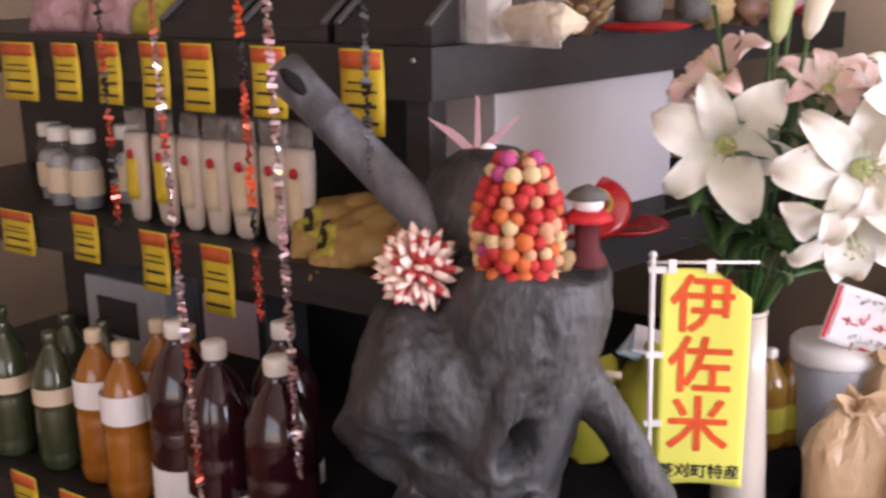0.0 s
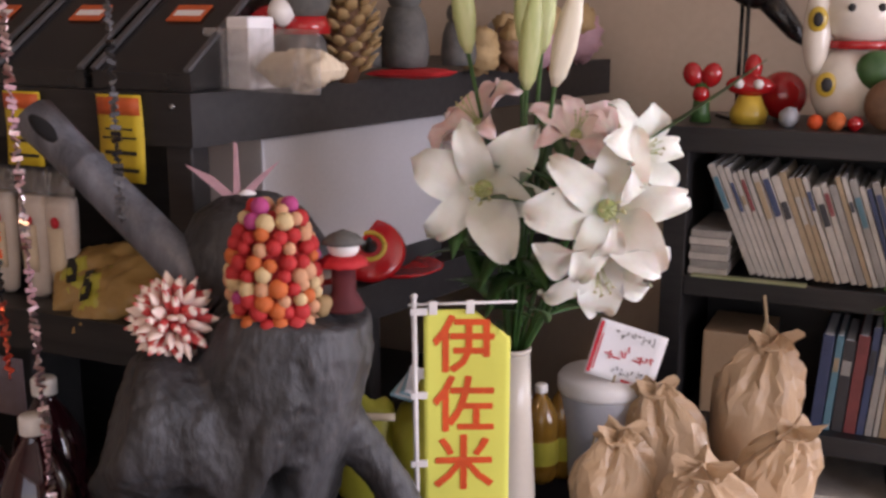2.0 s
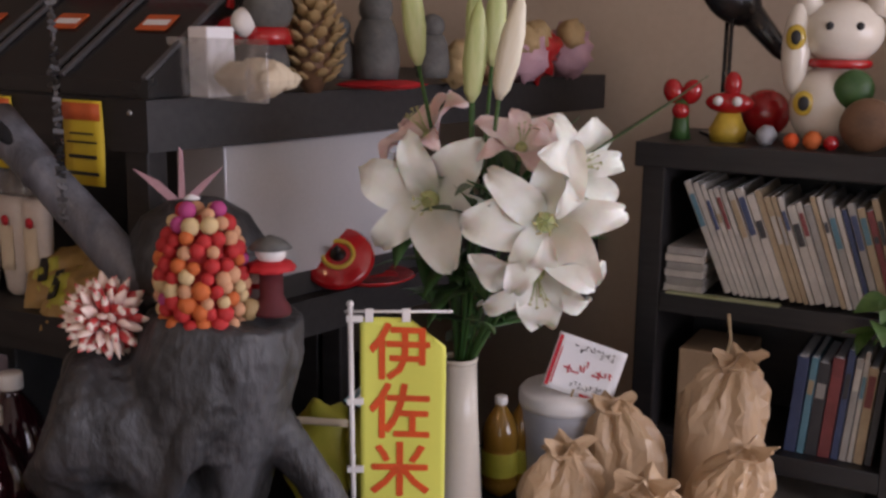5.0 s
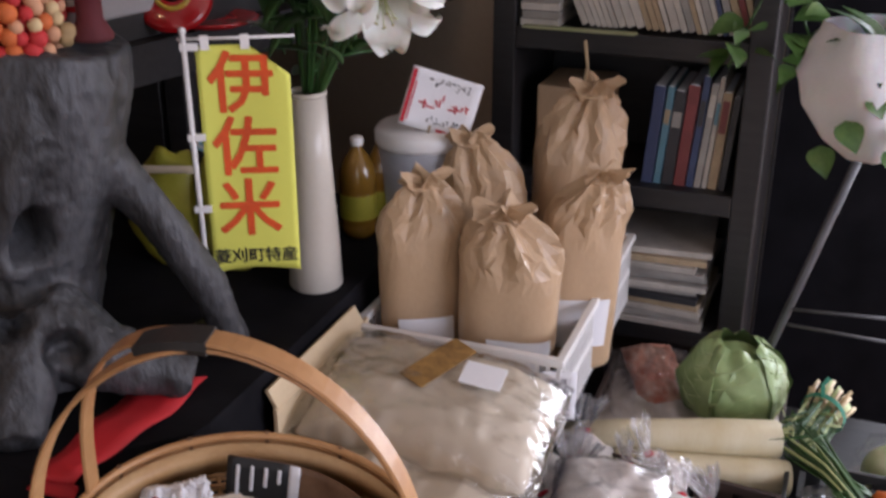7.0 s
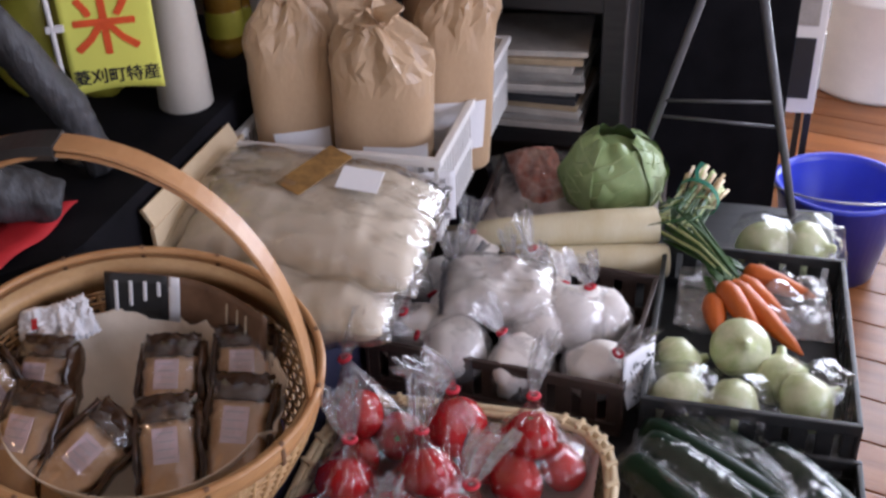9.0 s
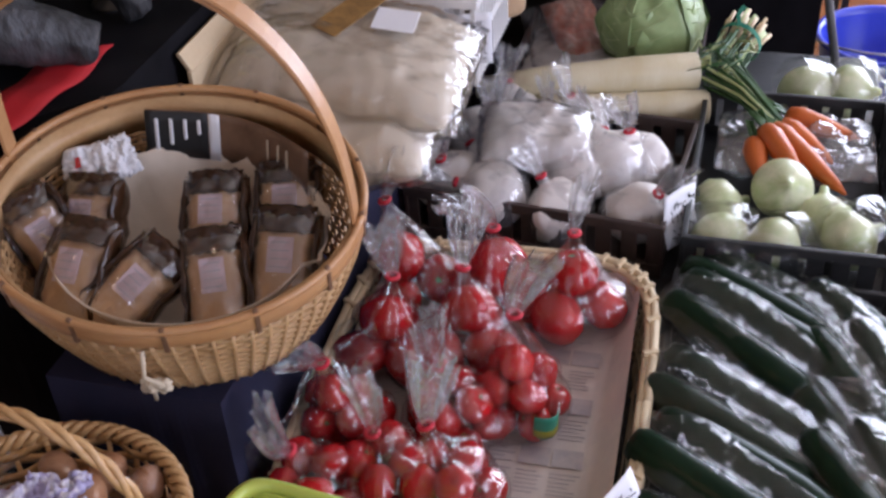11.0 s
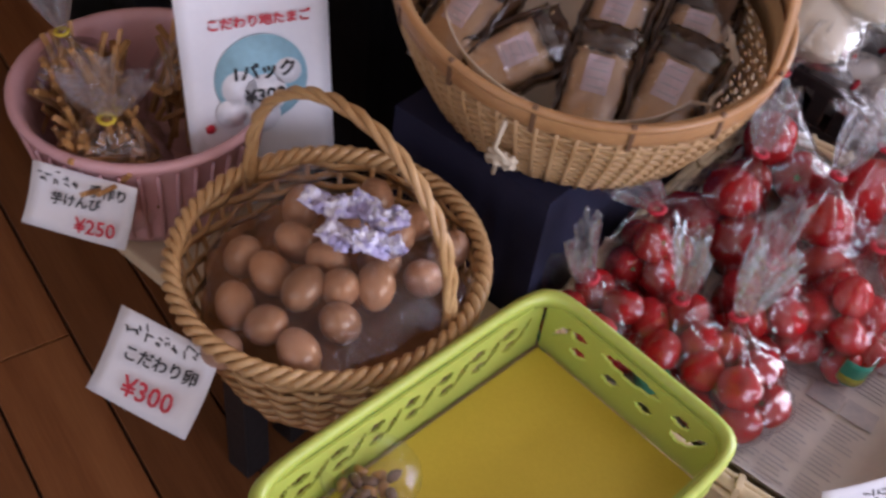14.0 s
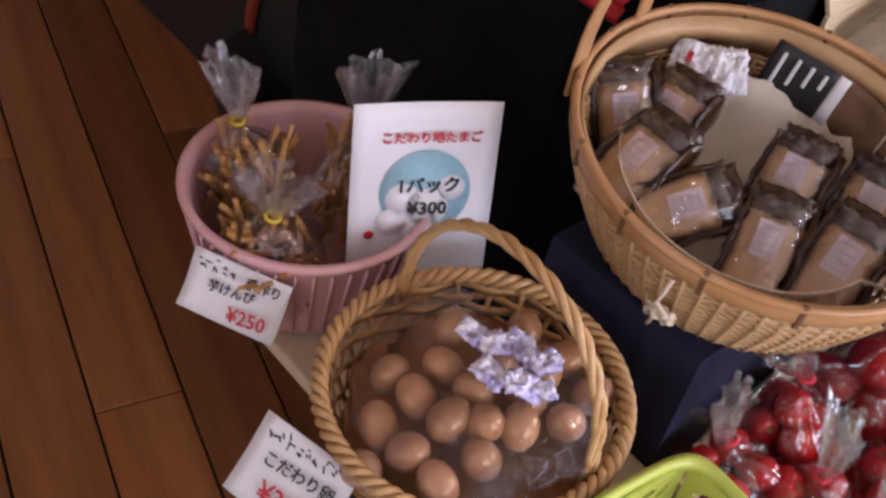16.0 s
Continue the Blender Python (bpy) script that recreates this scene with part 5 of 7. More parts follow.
part("price_line", heavy("¥300", 0.020, INK, 0.0005), poster, "black handwritten price", pose(PW / 2 + 0.006, -0.0014, PH - 0.116) @ FACE)

pk = thing("pink_basket", "pink plastic basket full of bagged fried potato sticks", "basket", pose(-0.597, 0.585, 0.456))
part("bowl", open_lathe([(0.001, 0.002), (0.095, 0.002), (0.105, 0.02), (0.118, 0.08), (0.128, 0.125), (0.134, 0.132), (0.134, 0.138), (0.127, 0.14), (0.121, 0.128), (0.112, 0.08), (0.1, 0.024), (0.09, 0.008), (0.001, 0.008)], PINK, 48), pk)
ribm = tube([(0.108, 0, 0.02), (0.1205, 0, 0.08), (0.129, 0, 0.122)], 0.0022, PINK, 5)
for k in range(44):
    part("rib", ribm, pk, m=pose(0, 0, 0, 0, 0, 360 / 44 * k))

stickm = [slab(-0.0028, 0.0028, -0.0024, 0.0024, -0.046, 0.046, FRY, 0.001), slab(-0.0032, 0.0032, -0.0026, 0.0026, -0.036, 0.036, FRY, 0.001)]
for k, (x, y, z, R, tx, ty) in enumerate(((-0.655, 0.565, 0.485, 0.056, 6, -8), (-0.575, 0.525, 0.480, 0.058, 14, 4), (-0.585, 0.645, 0.49, 0.056, -6, 4))):
    t = thing("snack_packet", "clear tied bag of fried sweet potato sticks", "snack bag", pose(x, y, z, tx, ty, 40 * k), "snack bags in the pink basket")
    for j in range(75):
        an, rr = rng.uniform(0, 6.28), R * 0.72 * math.sqrt(rng.random())
        part("stick", rng.choice(stickm), t, m=pose(rr * math.cos(an), rr * math.sin(an), 0.045 + rng.random() * 0.055, rng.gauss(0, 24), rng.gauss(0, 24), rng.uniform(0, 180)))
    part("film", shrunk_bag([(0, 0, 0.045, R), (0, 0, 0.085, R * 0.92)], 0.15, 0.006, FILMB, k * 2.1), t)
    part("gathered_top", fan_top(0.065, 0.006, 0.036, k * 1.9, 0.0), t, "fanned film top", pose(0, 0, 0.15))
    part("tie", tube(loop_pts(lambda a: (0.0075 * math.cos(a), 0.0065 * math.sin(a), 0.147), 12), 0.002, TAGY, 5), t, "yellow wire tie")

def note(name, label, m, w, h, rows):
    t = thing(name, label, "price card", m)
    part("card", sheet(w, h, PAPER, 8, 6, lambda u, v: 0.006 * (u - 0.5) ** 2 + 0.003 * math.sin(4 * v)), t)
    for nm, me, pm in rows:
        part(nm, me, t, m=pm)
    return t
def tx(s, size, mt, x, z):
    return ("writing", heavy(s, size, mt, 0.0003), pose(x, -0.002, z, 0, -4, 0) @ FACE)
note("price_card", "white handwritten price card clipped to the pink basket", pose(-0.571, 0.411, 0.530, -38, 2, 27), 0.106, 0.062, [("writing", scrawl(0.008, 0.052, (0.046,), 0.011, INK, 7), pose(0, -0.001, 0)), tx("手作り", 0.013, INK, 0.080, 0.048), tx("芋けんぴ", 0.0125, INK, 0.050, 0.033), tx("¥250", 0.020, INKRED, 0.074, 0.013)])
note("price_card", "white handwritten price card on the wicker basket", pose(-0.372, 0.338, 0.525, -46, 3, 15), 0.10, 0.078, [("writing", scrawl(0.012, 0.08, (0.061,), 0.012, INK, 8), pose(0, -0.001, 0)), tx("こだわり卵", 0.0145, INK, 0.055, 0.046), tx("¥300", 0.024, INKRED, 0.055, 0.019)])

rp = thing("red_bucket_planter", "dark pot with an orange-red hoop handle on the floor", "pot", pose(-1.20, 1.02, 0))
part("bowl", open_lathe([(0.09, 0.0), (0.12, 0.02), (0.15, 0.16), (0.155, 0.2), (0.145, 0.2), (0.11, 0.03), (0.001, 0.02)], BLACKP, 32), rp)
part("handle", tube(arch(-0.15, 0.15, 0, 0.19, 0.16), 0.012, mat("terracotta_red", (0.28, 0.05, 0.02), rough=0.5), 8), rp)

# ---- lime tray ----
tr = thing("lime_tray", "lime green plastic tray with leaf-shaped cut-outs and a yellow liner", "tray", pose(-0.043, 0.485, 0.53, 0, 0, -6))
TW, TD, TH = 0.214, 0.33, 0.072
part("floor_panel", slab(-TW / 2 + 0.012, TW / 2 - 0.012, -TD / 2 + 0.012, TD / 2 - 0.012, 0.0, 0.004, LIME, 0.002), tr)
part("liner", slab(-TW / 2 + 0.014, TW / 2 - 0.014, -TD / 2 + 0.014, TD / 2 - 0.014, 0.005, 0.008, MUST, 0.001), tr, "mustard yellow liner")
rr = rrect(TW, TD, 9)
vs, fs, n = [], [], 96
for i in range(n):
    x, y = rr(2 * math.pi * i / n)
    for k, z in ((1.0, TH - 0.01), (1.045, TH - 0.008), (1.05, TH), (1.0, TH + 0.003), (0.965, TH), (0.96, TH - 0.01)):
        vs.append((x * k, y * (1 + (k - 1) * 0.67), z))
for i in range(n):
    for j in range(6):
        fs.append((6 * i + j, 6 * ((i + 1) % n) + j, 6 * ((i + 1) % n) + (j + 1) % 6, 6 * i + (j + 1) % 6))
part("rim", mesh_of("rim", vs, fs, LIME), tr)
def tray_wall(L, openings, name):
    """A wall in the xz plane, length L, height TH - 0.01, pierced by lens-shaped slots (x, z, half length, half width, turn)."""
    cols, rows_ = int(L / 0.0022), 28
    h = TH - 0.008
    vs, fs = [], []
    def solid(x, z):
        for ox, oz, a, b, tn in openings:
            c, s = math.cos(radians(tn)), math.sin(radians(tn))
            u, v = ((x - ox) * c + (z - oz) * s) / a, (-(x - ox) * s + (z - oz) * c) / b
            if u * u + abs(v) ** 1.2 < 1:
                return False
        return True
    for side in (0, 1):
        for j in range(rows_ + 1):
            for i in range(cols + 1):
                vs.append((-L / 2 + L * i / cols, side * 0.003, h * j / rows_))
    o = (cols + 1) * (rows_ + 1)
    keep = {(i, j) for i in range(cols) for j in range(rows_) if solid(-L / 2 + L * (i + 0.5) / cols, h * (j + 0.5) / rows_)}
    for i, j in keep:
        a = j * (cols + 1) + i
        q = (a, a + 1, a + cols + 2, a + cols + 1)
        fs += [q, tuple(o + k for k in q[::-1])]
        for (di, dj), (e0, e1) in (((-1, 0), (3, 0)), ((1, 0), (1, 2)), ((0, -1), (0, 1)), ((0, 1), (2, 3))):
            if (i + di, j + dj) not in keep:
                fs.append((q[e1], q[e0], o + q[e0], o + q[e1]))
    return mesh_of(name, vs, fs, LIME, False)
def slots(L):
    out, x, k = [], -L / 2 + 0.02, 0
    while x < L / 2 - 0.02:
        out.append((x, 0.047, 0.0098, 0.0056, 8) if k % 2 else (x, 0.038, 0.015, 0.0036, 55))
        if k % 2:
            out.append((x + 0.003, 0.029, 0.0098, 0.0056, 8))
        x += 0.019
        k += 1
    return out
long_w, short_w = tray_wall(TD - 0.02, slots(TD - 0.02), "wall"), tray_wall(TW - 0.02, [s for s in slots(TW - 0.02) if abs(s[0]) > 0.048 or s[1] < 0.03] + [(0.0, 0.052, 0.034, 0.008, 0)], "wall")
part("wall", long_w, tr, m=pose(-TW / 2 + 0.008, 0, 0.001, 0, 0, 90))
part("wall", long_w, tr, m=pose(TW / 2 - 0.005, 0, 0.001, 0, 0, 90))
part("wall", short_w, tr, m=pose(0, TD / 2 - 0.008, 0.001))
part("wall", short_w, tr, m=pose(0, -TD / 2 + 0.008, 0.001))
bx = thing("carton", "flat tan carton under the lime tray", "carton", pose(-0.055, 0.50, 0.456, 0, 0, -6))
part("box_body", slab(-0.10, 0.10, -0.12, 0.12, 0, 0.073, CARD, 0.003), bx)
jar = thing("clear_food_cup", "clear plastic cup of brown food lying in the tray", "food cup", pose(-0.122, 0.425, 0.539))
for k in range(14):
    an, q = k * 2.4, 0.0065 * math.sqrt(k)
    part("morsel", ball(0.006, BROWN if k % 3 else FRY, 8, 6, "morsel", (1.3, 0.8, 0.8), 0.4, 9, k), jar, m=pose(q * math.cos(an), q * math.sin(an), 0.007 + 0.003 * (k % 3), 0, 0, 40 * k))
part("cup", open_lathe([(0.028, 0.0), (0.036, 0.03), (0.040, 0.032), (0.037, 0.036), (0.025, 0.05), (0.003, 0.054)], FILM, 32), jar)

# ---- tomato basket ----
tb = thing("tomato_basket", "shallow pale bamboo basket lined with newspaper, holding bagged tomatoes", "basket", pose(0.02, 0.93, 0.426, 0, 0, 2))
rt = rrect(0.375, 0.50, 5)
part("weave", woven(rt, 0.0, 0.062, 0.10, PALEBAM, 8, 52, 0.0018), tb)
part("base", slab(-0.15, 0.15, -0.21, 0.21, 0.0, 0.006, PALEBAM, 0.002), tb)
for k, z, r in ((1.01, 0.066, 0.006), (0.975, 0.064, 0.005), (1.02, 0.054, 0.004)):
    part("rim", tube([(x * k, y * k, z) for x, y in (rt(2 * math.pi * i / 90) for i in range(91))], r, PALEBAM, 6), tb)
for i in range(36):
    x, y = rt(2 * math.pi * (i + 0.3) / 36)
    part("lashing", slab(-0.009, 0.009, -0.003, 0.003, 0.05, 0.074, PALEBAM, 0.001), tb, m=pose(x, y, 0, 0, 0, math.degrees(math.atan2(y, x))))
np_ = thing("newspaper_liner", "sheet of grey newspaper lining the tomato basket", "newspaper", pose(0.02, 0.93, 0.434, 0, 0, 2))
vs, fs, n = [], [], 40
for side in (0, 1):
    for j in range(n + 1):
        for i in range(n + 1):
            u, v = 2 * i / n - 1, 2 * j / n - 1
            e = max(abs(u), abs(v))
            vs.append((u * 0.165, v * 0.228, 0.002 + 0.052 * max(0, (e - 0.8) / 0.2) ** 1.5 + 0.002 * noise.noise(Vector((u * 5, v * 5, 0))) + side * 0.0006))
o = (n + 1) ** 2
for j in range(n):
    for i in range(n):
        a = j * (n + 1) + i
        fs += [(a, a + 1, a + n + 2, a + n + 1), (o + a, o + a + n + 1, o + a + n + 2, o + a + 1)]
part("sheet", mesh_of("sheet", vs, fs, NEWS), np_)
cols = []
for i in range(7):
    for j in range(9):
        x, y = -0.13 + i * 0.037, -0.185 + j * 0.041
        if rng.random() < 0.3:
            cols.append(slab(x, x + 0.034, y, y + 0.026, 0.0042, 0.0047, NEWSB, 0))
        else:
            for q in range(6):
                cols.append(slab(x, x + rng.uniform(0.02, 0.034), y + q * 0.006, y + q * 0.006 + 0.0014, 0.0042, 0.0046, NEWSB, 0))
part("print", join(cols), np_, "grey columns of unreadable print", pose(0, 0, 0.0005))

tomm = []
for R in (0.036, 0.033, 0.039):
    tomm.append(lathe([(0.002, -R * 0.82), (R * 0.6, -R * 0.74), (R * 0.95, -R * 0.3), (R, 0.05 * R), (R * 0.86, R * 0.5), (R * 0.5, R * 0.76), (R * 0.18, R * 0.74), (0.001, R * 0.66)], TOMATO, 24, lambda a, i: 1 + 0.025 * math.cos(5 * a), "tomato"))
calm = join([(tube([(0, 0, 0), (0.008, 0, 0.002), (0.016, 0, -0.002)], [0.002, 0.002, 0.0005], CALYX, 5), pose(0, 0, 0, 0, 0, 72 * k)) for k in range(5)])
def tomato_bag(base, neck, seed, small=False, n=4):
    """A tied bag standing on base whose tape sits at neck."""
    ax = Vector(neck) - Vector(base)
    hb = ax.length
    m = Matrix.Translation(base) @ ax.to_track_quat("Z", "Y").to_matrix().to_4x4() @ pose(0, 0, 0, 0, 0, 37 * seed)
    t = thing("tomato_bag", "clear bag of small red tomatoes tied with red tape" if small else "clear bag of large red tomatoes tied with red tape", "tomato bag", m, "bagged tomatoes")
    r2 = random.Random(seed)
    lay = [(0.034, 0.0, 0.032), (-0.022, 0.034, 0.032), (-0.024, -0.036, 0.032), (0.004, 0.002, 0.082)] if not small else [(0.040 * math.cos(k * 1.05), 0.040 * math.sin(k * 1.05), 0.022) for k in range(6)] + [(0.028 * math.cos(k * 1.57 + 0.5), 0.028 * math.sin(k * 1.57 + 0.5), 0.056) for k in range(4)] + [(0, 0, 0.022), (0, 0, 0.084)]
    for x, y, z in lay[:n]:
        p = part("tomato", tomm[1] if small else r2.choice(tomm), t, m=pose(x, y, z, r2.uniform(-60, 60), r2.uniform(-60, 60), r2.uniform(0, 90)) @ Matrix.Scale(0.66 if small else 1.0, 4))
        if r2.random() < 0.6:
            part("calyx", calm, p, m=pose(0, 0, 0.021))
    rad = 0.0225 if small else 0.037
    part("film", shrunk_bag([(x, y, z, rad) for x, y, z in lay[:n]], hb, 0.006, FILMB, seed * 1.3), t, "crinkled clear film")
    part("gathered_top", fan_top(0.072, 0.006, 0.022, seed, r2.uniform(-0.02, 0.02)), t, "fanned film top", pose(0, 0, hb, r2.uniform(-26, 26), r2.uniform(-26, 26), 0))
    part("tie", tube(loop_pts(lambda a: (0.0075 * math.cos(a), 0.0065 * math.sin(a), hb + 0.001), 14), 0.0027, INKRED, 6), t, "red tape")
    if small:
        an = math.degrees(math.atan2(-0.05, 0.045)) - 37 * seed + 90
        me = sheet(0.034, 0.04, TEAL, 6, 4, lambda u, v: 0.012 * (2 * u - 1) ** 2 - 0.004 * v)
        q = pose(0, 0, 0, 0, 0, an)
        part("sticker", me, t, "green and yellow printed sticker", q @ pose(-0.017, -0.067, 0.02))
        part("sticker_band", sheet(0.034, 0.016, PERIDOT, 6, 2, lambda u, v: 0.012 * (2 * u - 1) ** 2), t, m=q @ pose(-0.017, -0.0685, 0.024))
    return t
for k, (bx_, by_, nx, ny, nz, sm, n) in enumerate(((-0.108, 1.105, -0.140, 1.112, 0.600, False, 4), (0.002, 1.105, 0.000, 1.10, 0.585, False, 4), (0.095, 1.105, 0.096, 1.122, 0.574, False, 4), (-0.116, 0.985, -0.095, 0.992, 0.581, False, 4), (-0.012, 1.005, -0.02, 1.03, 0.575, False, 4), (0.062, 0.945, 0.063, 0.932, 0.600, True, 12), (-0.122, 0.868, -0.128, 0.842, 0.575, True, 12), (0.0, 0.905, -0.009, 0.882, 0.558, True, 11), (0.028, 0.79, 0.0, 0.796, 0.556, True, 11), (-0.112, 0.768, -0.135, 0.752, 0.535, True, 10), (-0.045, 0.80, -0.055, 0.785, 0.545, True, 10))):
    tomato_bag((bx_, by_, 0.440), (nx, ny, nz), k, sm, n)

# ---- crates and vegetables ----
def crate(name, label, w, d, h, mt, m):
    t = thing(name, label, "crate", m)
    part("base", slab(-w / 2, w / 2, -d / 2, d / 2, 0.0, 0.006, mt, 0.002), t)
    for z in (h - 0.016, 0.006):
        part("rail", slab(-w / 2, w / 2, -d / 2, -d / 2 + 0.008, z, z + 0.016, mt, 0.002), t)
        part("rail", slab(-w / 2, w / 2, d / 2 - 0.008, d / 2, z, z + 0.016, mt, 0.002), t)
        part("rail", slab(-w / 2, -w / 2 + 0.008, -d / 2 + 0.008, d / 2 - 0.008, z, z + 0.016, mt, 0.002), t)
        part("rail", slab(w / 2 - 0.008, w / 2, -d / 2 + 0.008, d / 2 - 0.008, z, z + 0.016, mt, 0.002), t)
    bx_, by_ = slab(-0.011, 0.011, -0.002, 0.002, 0.02, h - 0.014, mt, 0.001), slab(-0.002, 0.002, -0.011, 0.011, 0.02, h - 0.014, mt, 0.001)
    for k in range(int(w / 0.034) + 1):
        x = -w / 2 + 0.011 + (w - 0.022) * k / int(w / 0.034)
        part("slat", bx_, t, m=pose(x, -d / 2 + 0.004, 0))
        part("slat", bx_, t, m=pose(x, d / 2 - 0.004, 0))
    for k in range(int(d / 0.034) + 1):
        y = -d / 2 + 0.011 + (d - 0.022) * k / int(d / 0.034)
        part("slat", by_, t, m=pose(-w / 2 + 0.004, y, 0))
        part("slat", by_, t, m=pose(w / 2 - 0.004, y, 0))
    return t
crate("vegetable_crate", "brown plastic crate full of tied white bags", 0.37, 0.285, 0.085, BROWNP, pose(0.023, 1.396, 0.426, 0, 0, -5))
crate("vegetable_crate", "black plastic crate with carrots and onions", 0.275, 0.40, 0.085, BLACKP, pose(0.355, 1.425, 0.426))
crate("vegetable_crate", "brown plastic crate with a cabbage on newspaper", 0.31, 0.26, 0.075, BROWNP, pose(0.05, 1.765, 0.426))
crate("vegetable_crate", "black plastic crate piled with cucumbers", 0.28, 0.48, 0.05, BLACKP, pose(0.355, 0.965, 0.426))

for k, (x, y, tx_, ty_, s) in enumerate(((-0.085, 1.40, 20, -12, 0.95), (-0.03, 1.50, -10, -10, 1.0), (0.035, 1.435, 70, 20, 1.15), (0.09, 1.50, -8, 6, 0.95), (0.165, 1.47, 6, 8, 1.0), (0.085, 1.345, 24, 6, 0.85), (0.01, 1.36, 60, -30, 0.95), (-0.05, 1.57, -16, -8, 0.95), (0.16, 1.37, 30, 12, 0.85), (0.08, 1.57, -20, 0, 0.9), (-0.11, 1.50, 30, -20, 1.0), (0.13, 1.42, 60, 10, 1.05), (-0.02, 1.42, 50, 0, 1.05), (0.04, 1.53, 10, 0, 1.0))):
    t = thing("white_bag", "small tied clear bag of white rice flour", "bag", pose(x - 0.024, y - 0.052, 0.445 + (0.03 if tx_ > 50 else 0), tx_, ty_, 50 * k), "tied white bags")
    part("powder", ball(0.051 * s, FLOUR, 20, 14, "powder", (1.12, 0.95, 0.95), 0.22, 7, k), t, m=pose(0, 0, 0.042))
    part("film", shrunk_bag([(0, 0, 0.042, 0.051 * s), (0.012, 0, 0.034, 0.046 * s), (-0.012, 0.004, 0.034, 0.046 * s)], 0.1, 0.005, FILMH, k * 1.7, 60, 18), t, "milky crinkled film")
    part("gathered_top", fan_top(0.052, 0.005, 0.022, k, 0.008), t, "fanned film top", pose(0, 0, 0.1))
    part("tie", tube(loop_pts(lambda a: (0.0068 * math.cos(a), 0.006 * math.sin(a), 0.098), 12), 0.0026, INKRED, 5), t, "red tape")

big = thing("white_bag", "plump sealed bag of white flour on top of the smaller bags", "bag", pose(-0.005, 1.395, 0.535, 8, 4, 12), "tied white bags")
part("powder", pillow(0.165, 0.12, 0.07, FLOUR, "powder", 3, 0.3), big)
part("film", pillow(0.18, 0.13, 0.076, FILMC, "film", 3.1, 0.35), big, "clear glossy film")
ff = thing("plastic_film", "crumpled clear film lying in the carrot crate", "plastic film", pose(0.36, 1.53, 0.475))
part("film", pillow(0.24, 0.17, 0.06, FILMT, "film", 11, 1.0, 30), ff)
paper = thing("newspaper_sheet", "crumpled newspaper sheet with red print lining the crate", "newspaper", pose(0.05, 1.77, 0.436))
part("sheet", pillow(0.33, 0.34, 0.05, NEWS, "sheet", 4, 0.7, 30), paper, m=pose(-0.01, 0.01, 0.012))
part("wrapper", pillow(0.10, 0.16, 0.05, mat("red_orange_print", (0.55, 0.09, 0.03), (0.7, 0.5, 0.4), 0.3, scale=30, bump=0.4), "wrapper", 8, 0.8), paper, "red and orange printed wrapper", pose(-0.07, 0.08, 0.045, 20, 0, 30))
part("wrapper_film", pillow(0.17, 0.24, 0.06, FILMH, "wrapper_film", 2, 0.8), paper, m=pose(-0.07, 0.03, 0.045, 10, 0, 20))

cab = thing("cabbage", "pale green cabbage head sitting on newspaper", "cabbage", pose(0.118, 1.785, 0.532, 0, 0, 20))
part("heart", ball(0.078, CABB, 28, 20, "heart", (1.08, 1, 0.92), 0.10, 6, 2), cab)
def cab_point(a, b, seed, lift=0.0):
    f = b / 1.9
    edge = max(0, f - 0.72) + 0.6 * max(0, abs(a) - 0.75)
    r = 0.081 + lift + 0.004 * noise.noise(Vector((a * 3 + seed, b * 3, 0))) + 0.010 * math.sin(a * 9 + b * 5 + seed) * edge + 0.030 * edge - 0.0035 * abs(math.sin(b * 6.5 + 2.2 * abs(a)))
    q = 0.25 + b * 1.28
    return Vector((r * 1.1 * math.sin(a) * math.sin(q), -r * math.cos(a) * math.sin(q), -r * 0.93 * math.cos(q)))
def cab_leaf(seed):
    vs, fs, n = [], [], 22
    for side in (0, -0.0012):
        for i in range(n + 1):
            for j in range(n + 1):
                b = (j / n) * 1.9
                vs.append(cab_point((i / n - 0.5) * 2.1 * (1 - 0.25 * (j / n) ** 3), b, seed, side))
    o = (n + 1) ** 2
    for i in range(n):
        for j in range(n):
            q = i * (n + 1) + j
            fs += [(q, q + 1, q + n + 2, q + n + 1), (o + q, o + q + n + 1, o + q + n + 2, o + q + 1)]
    return mesh_of("leaf", vs, fs, CABB)
def cab_veins(seed):
    out = [tube([cab_point(0, 0.1 + 1.7 * t / 9, seed, 0.0008) for t in range(10)], [0.0056 - 0.0045 * t / 9 for t in range(10)], VEIN, 6)]
    for b0 in (0.35, 0.65, 0.95, 1.2, 1.45):
        for sg in (-1, 1):
            out.append(tube([cab_point(sg * 0.8 * t / 6, b0 + 0.32 * t / 6, seed, 0.0004) for t in range(7)], [0.0024 - 0.0018 * t / 6 for t in range(7)], VEIN, 5))
    return join(out, "vein_net")
for k in range(7):
    m = pose(0, 0, 0.001 * k, 8 * math.sin(k * 2.1), 0, 58 * k - 30) @ Matrix.Scale(1 + 0.014 * k, 4)
    lf = part("leaf", cab_leaf(k * 3.1), cab, m=m)
    part("vein_net", cab_veins(k * 3.1), lf, "pale leaf veins")

dk = thing("daikon", "pale daikon radish halves lying across the crate edge", "daikon", pose(0.060, 1.598, 0.530, 0, 0, 16))
part("root", tube([(-0.20, 0.01, -0.012), (-0.1, 0.005, -0.006), (0.05, 0, 0), (0.145, 0, 0), (0.15, 0, 0)], [0.016, 0.024, 0.029, 0.030, 0.027], DAIKON, 24), dk)
dk2 = thing("daikon", "second pale daikon lying below the first", "daikon", pose(0.105, 1.572, 0.492, 0, 2, 14))
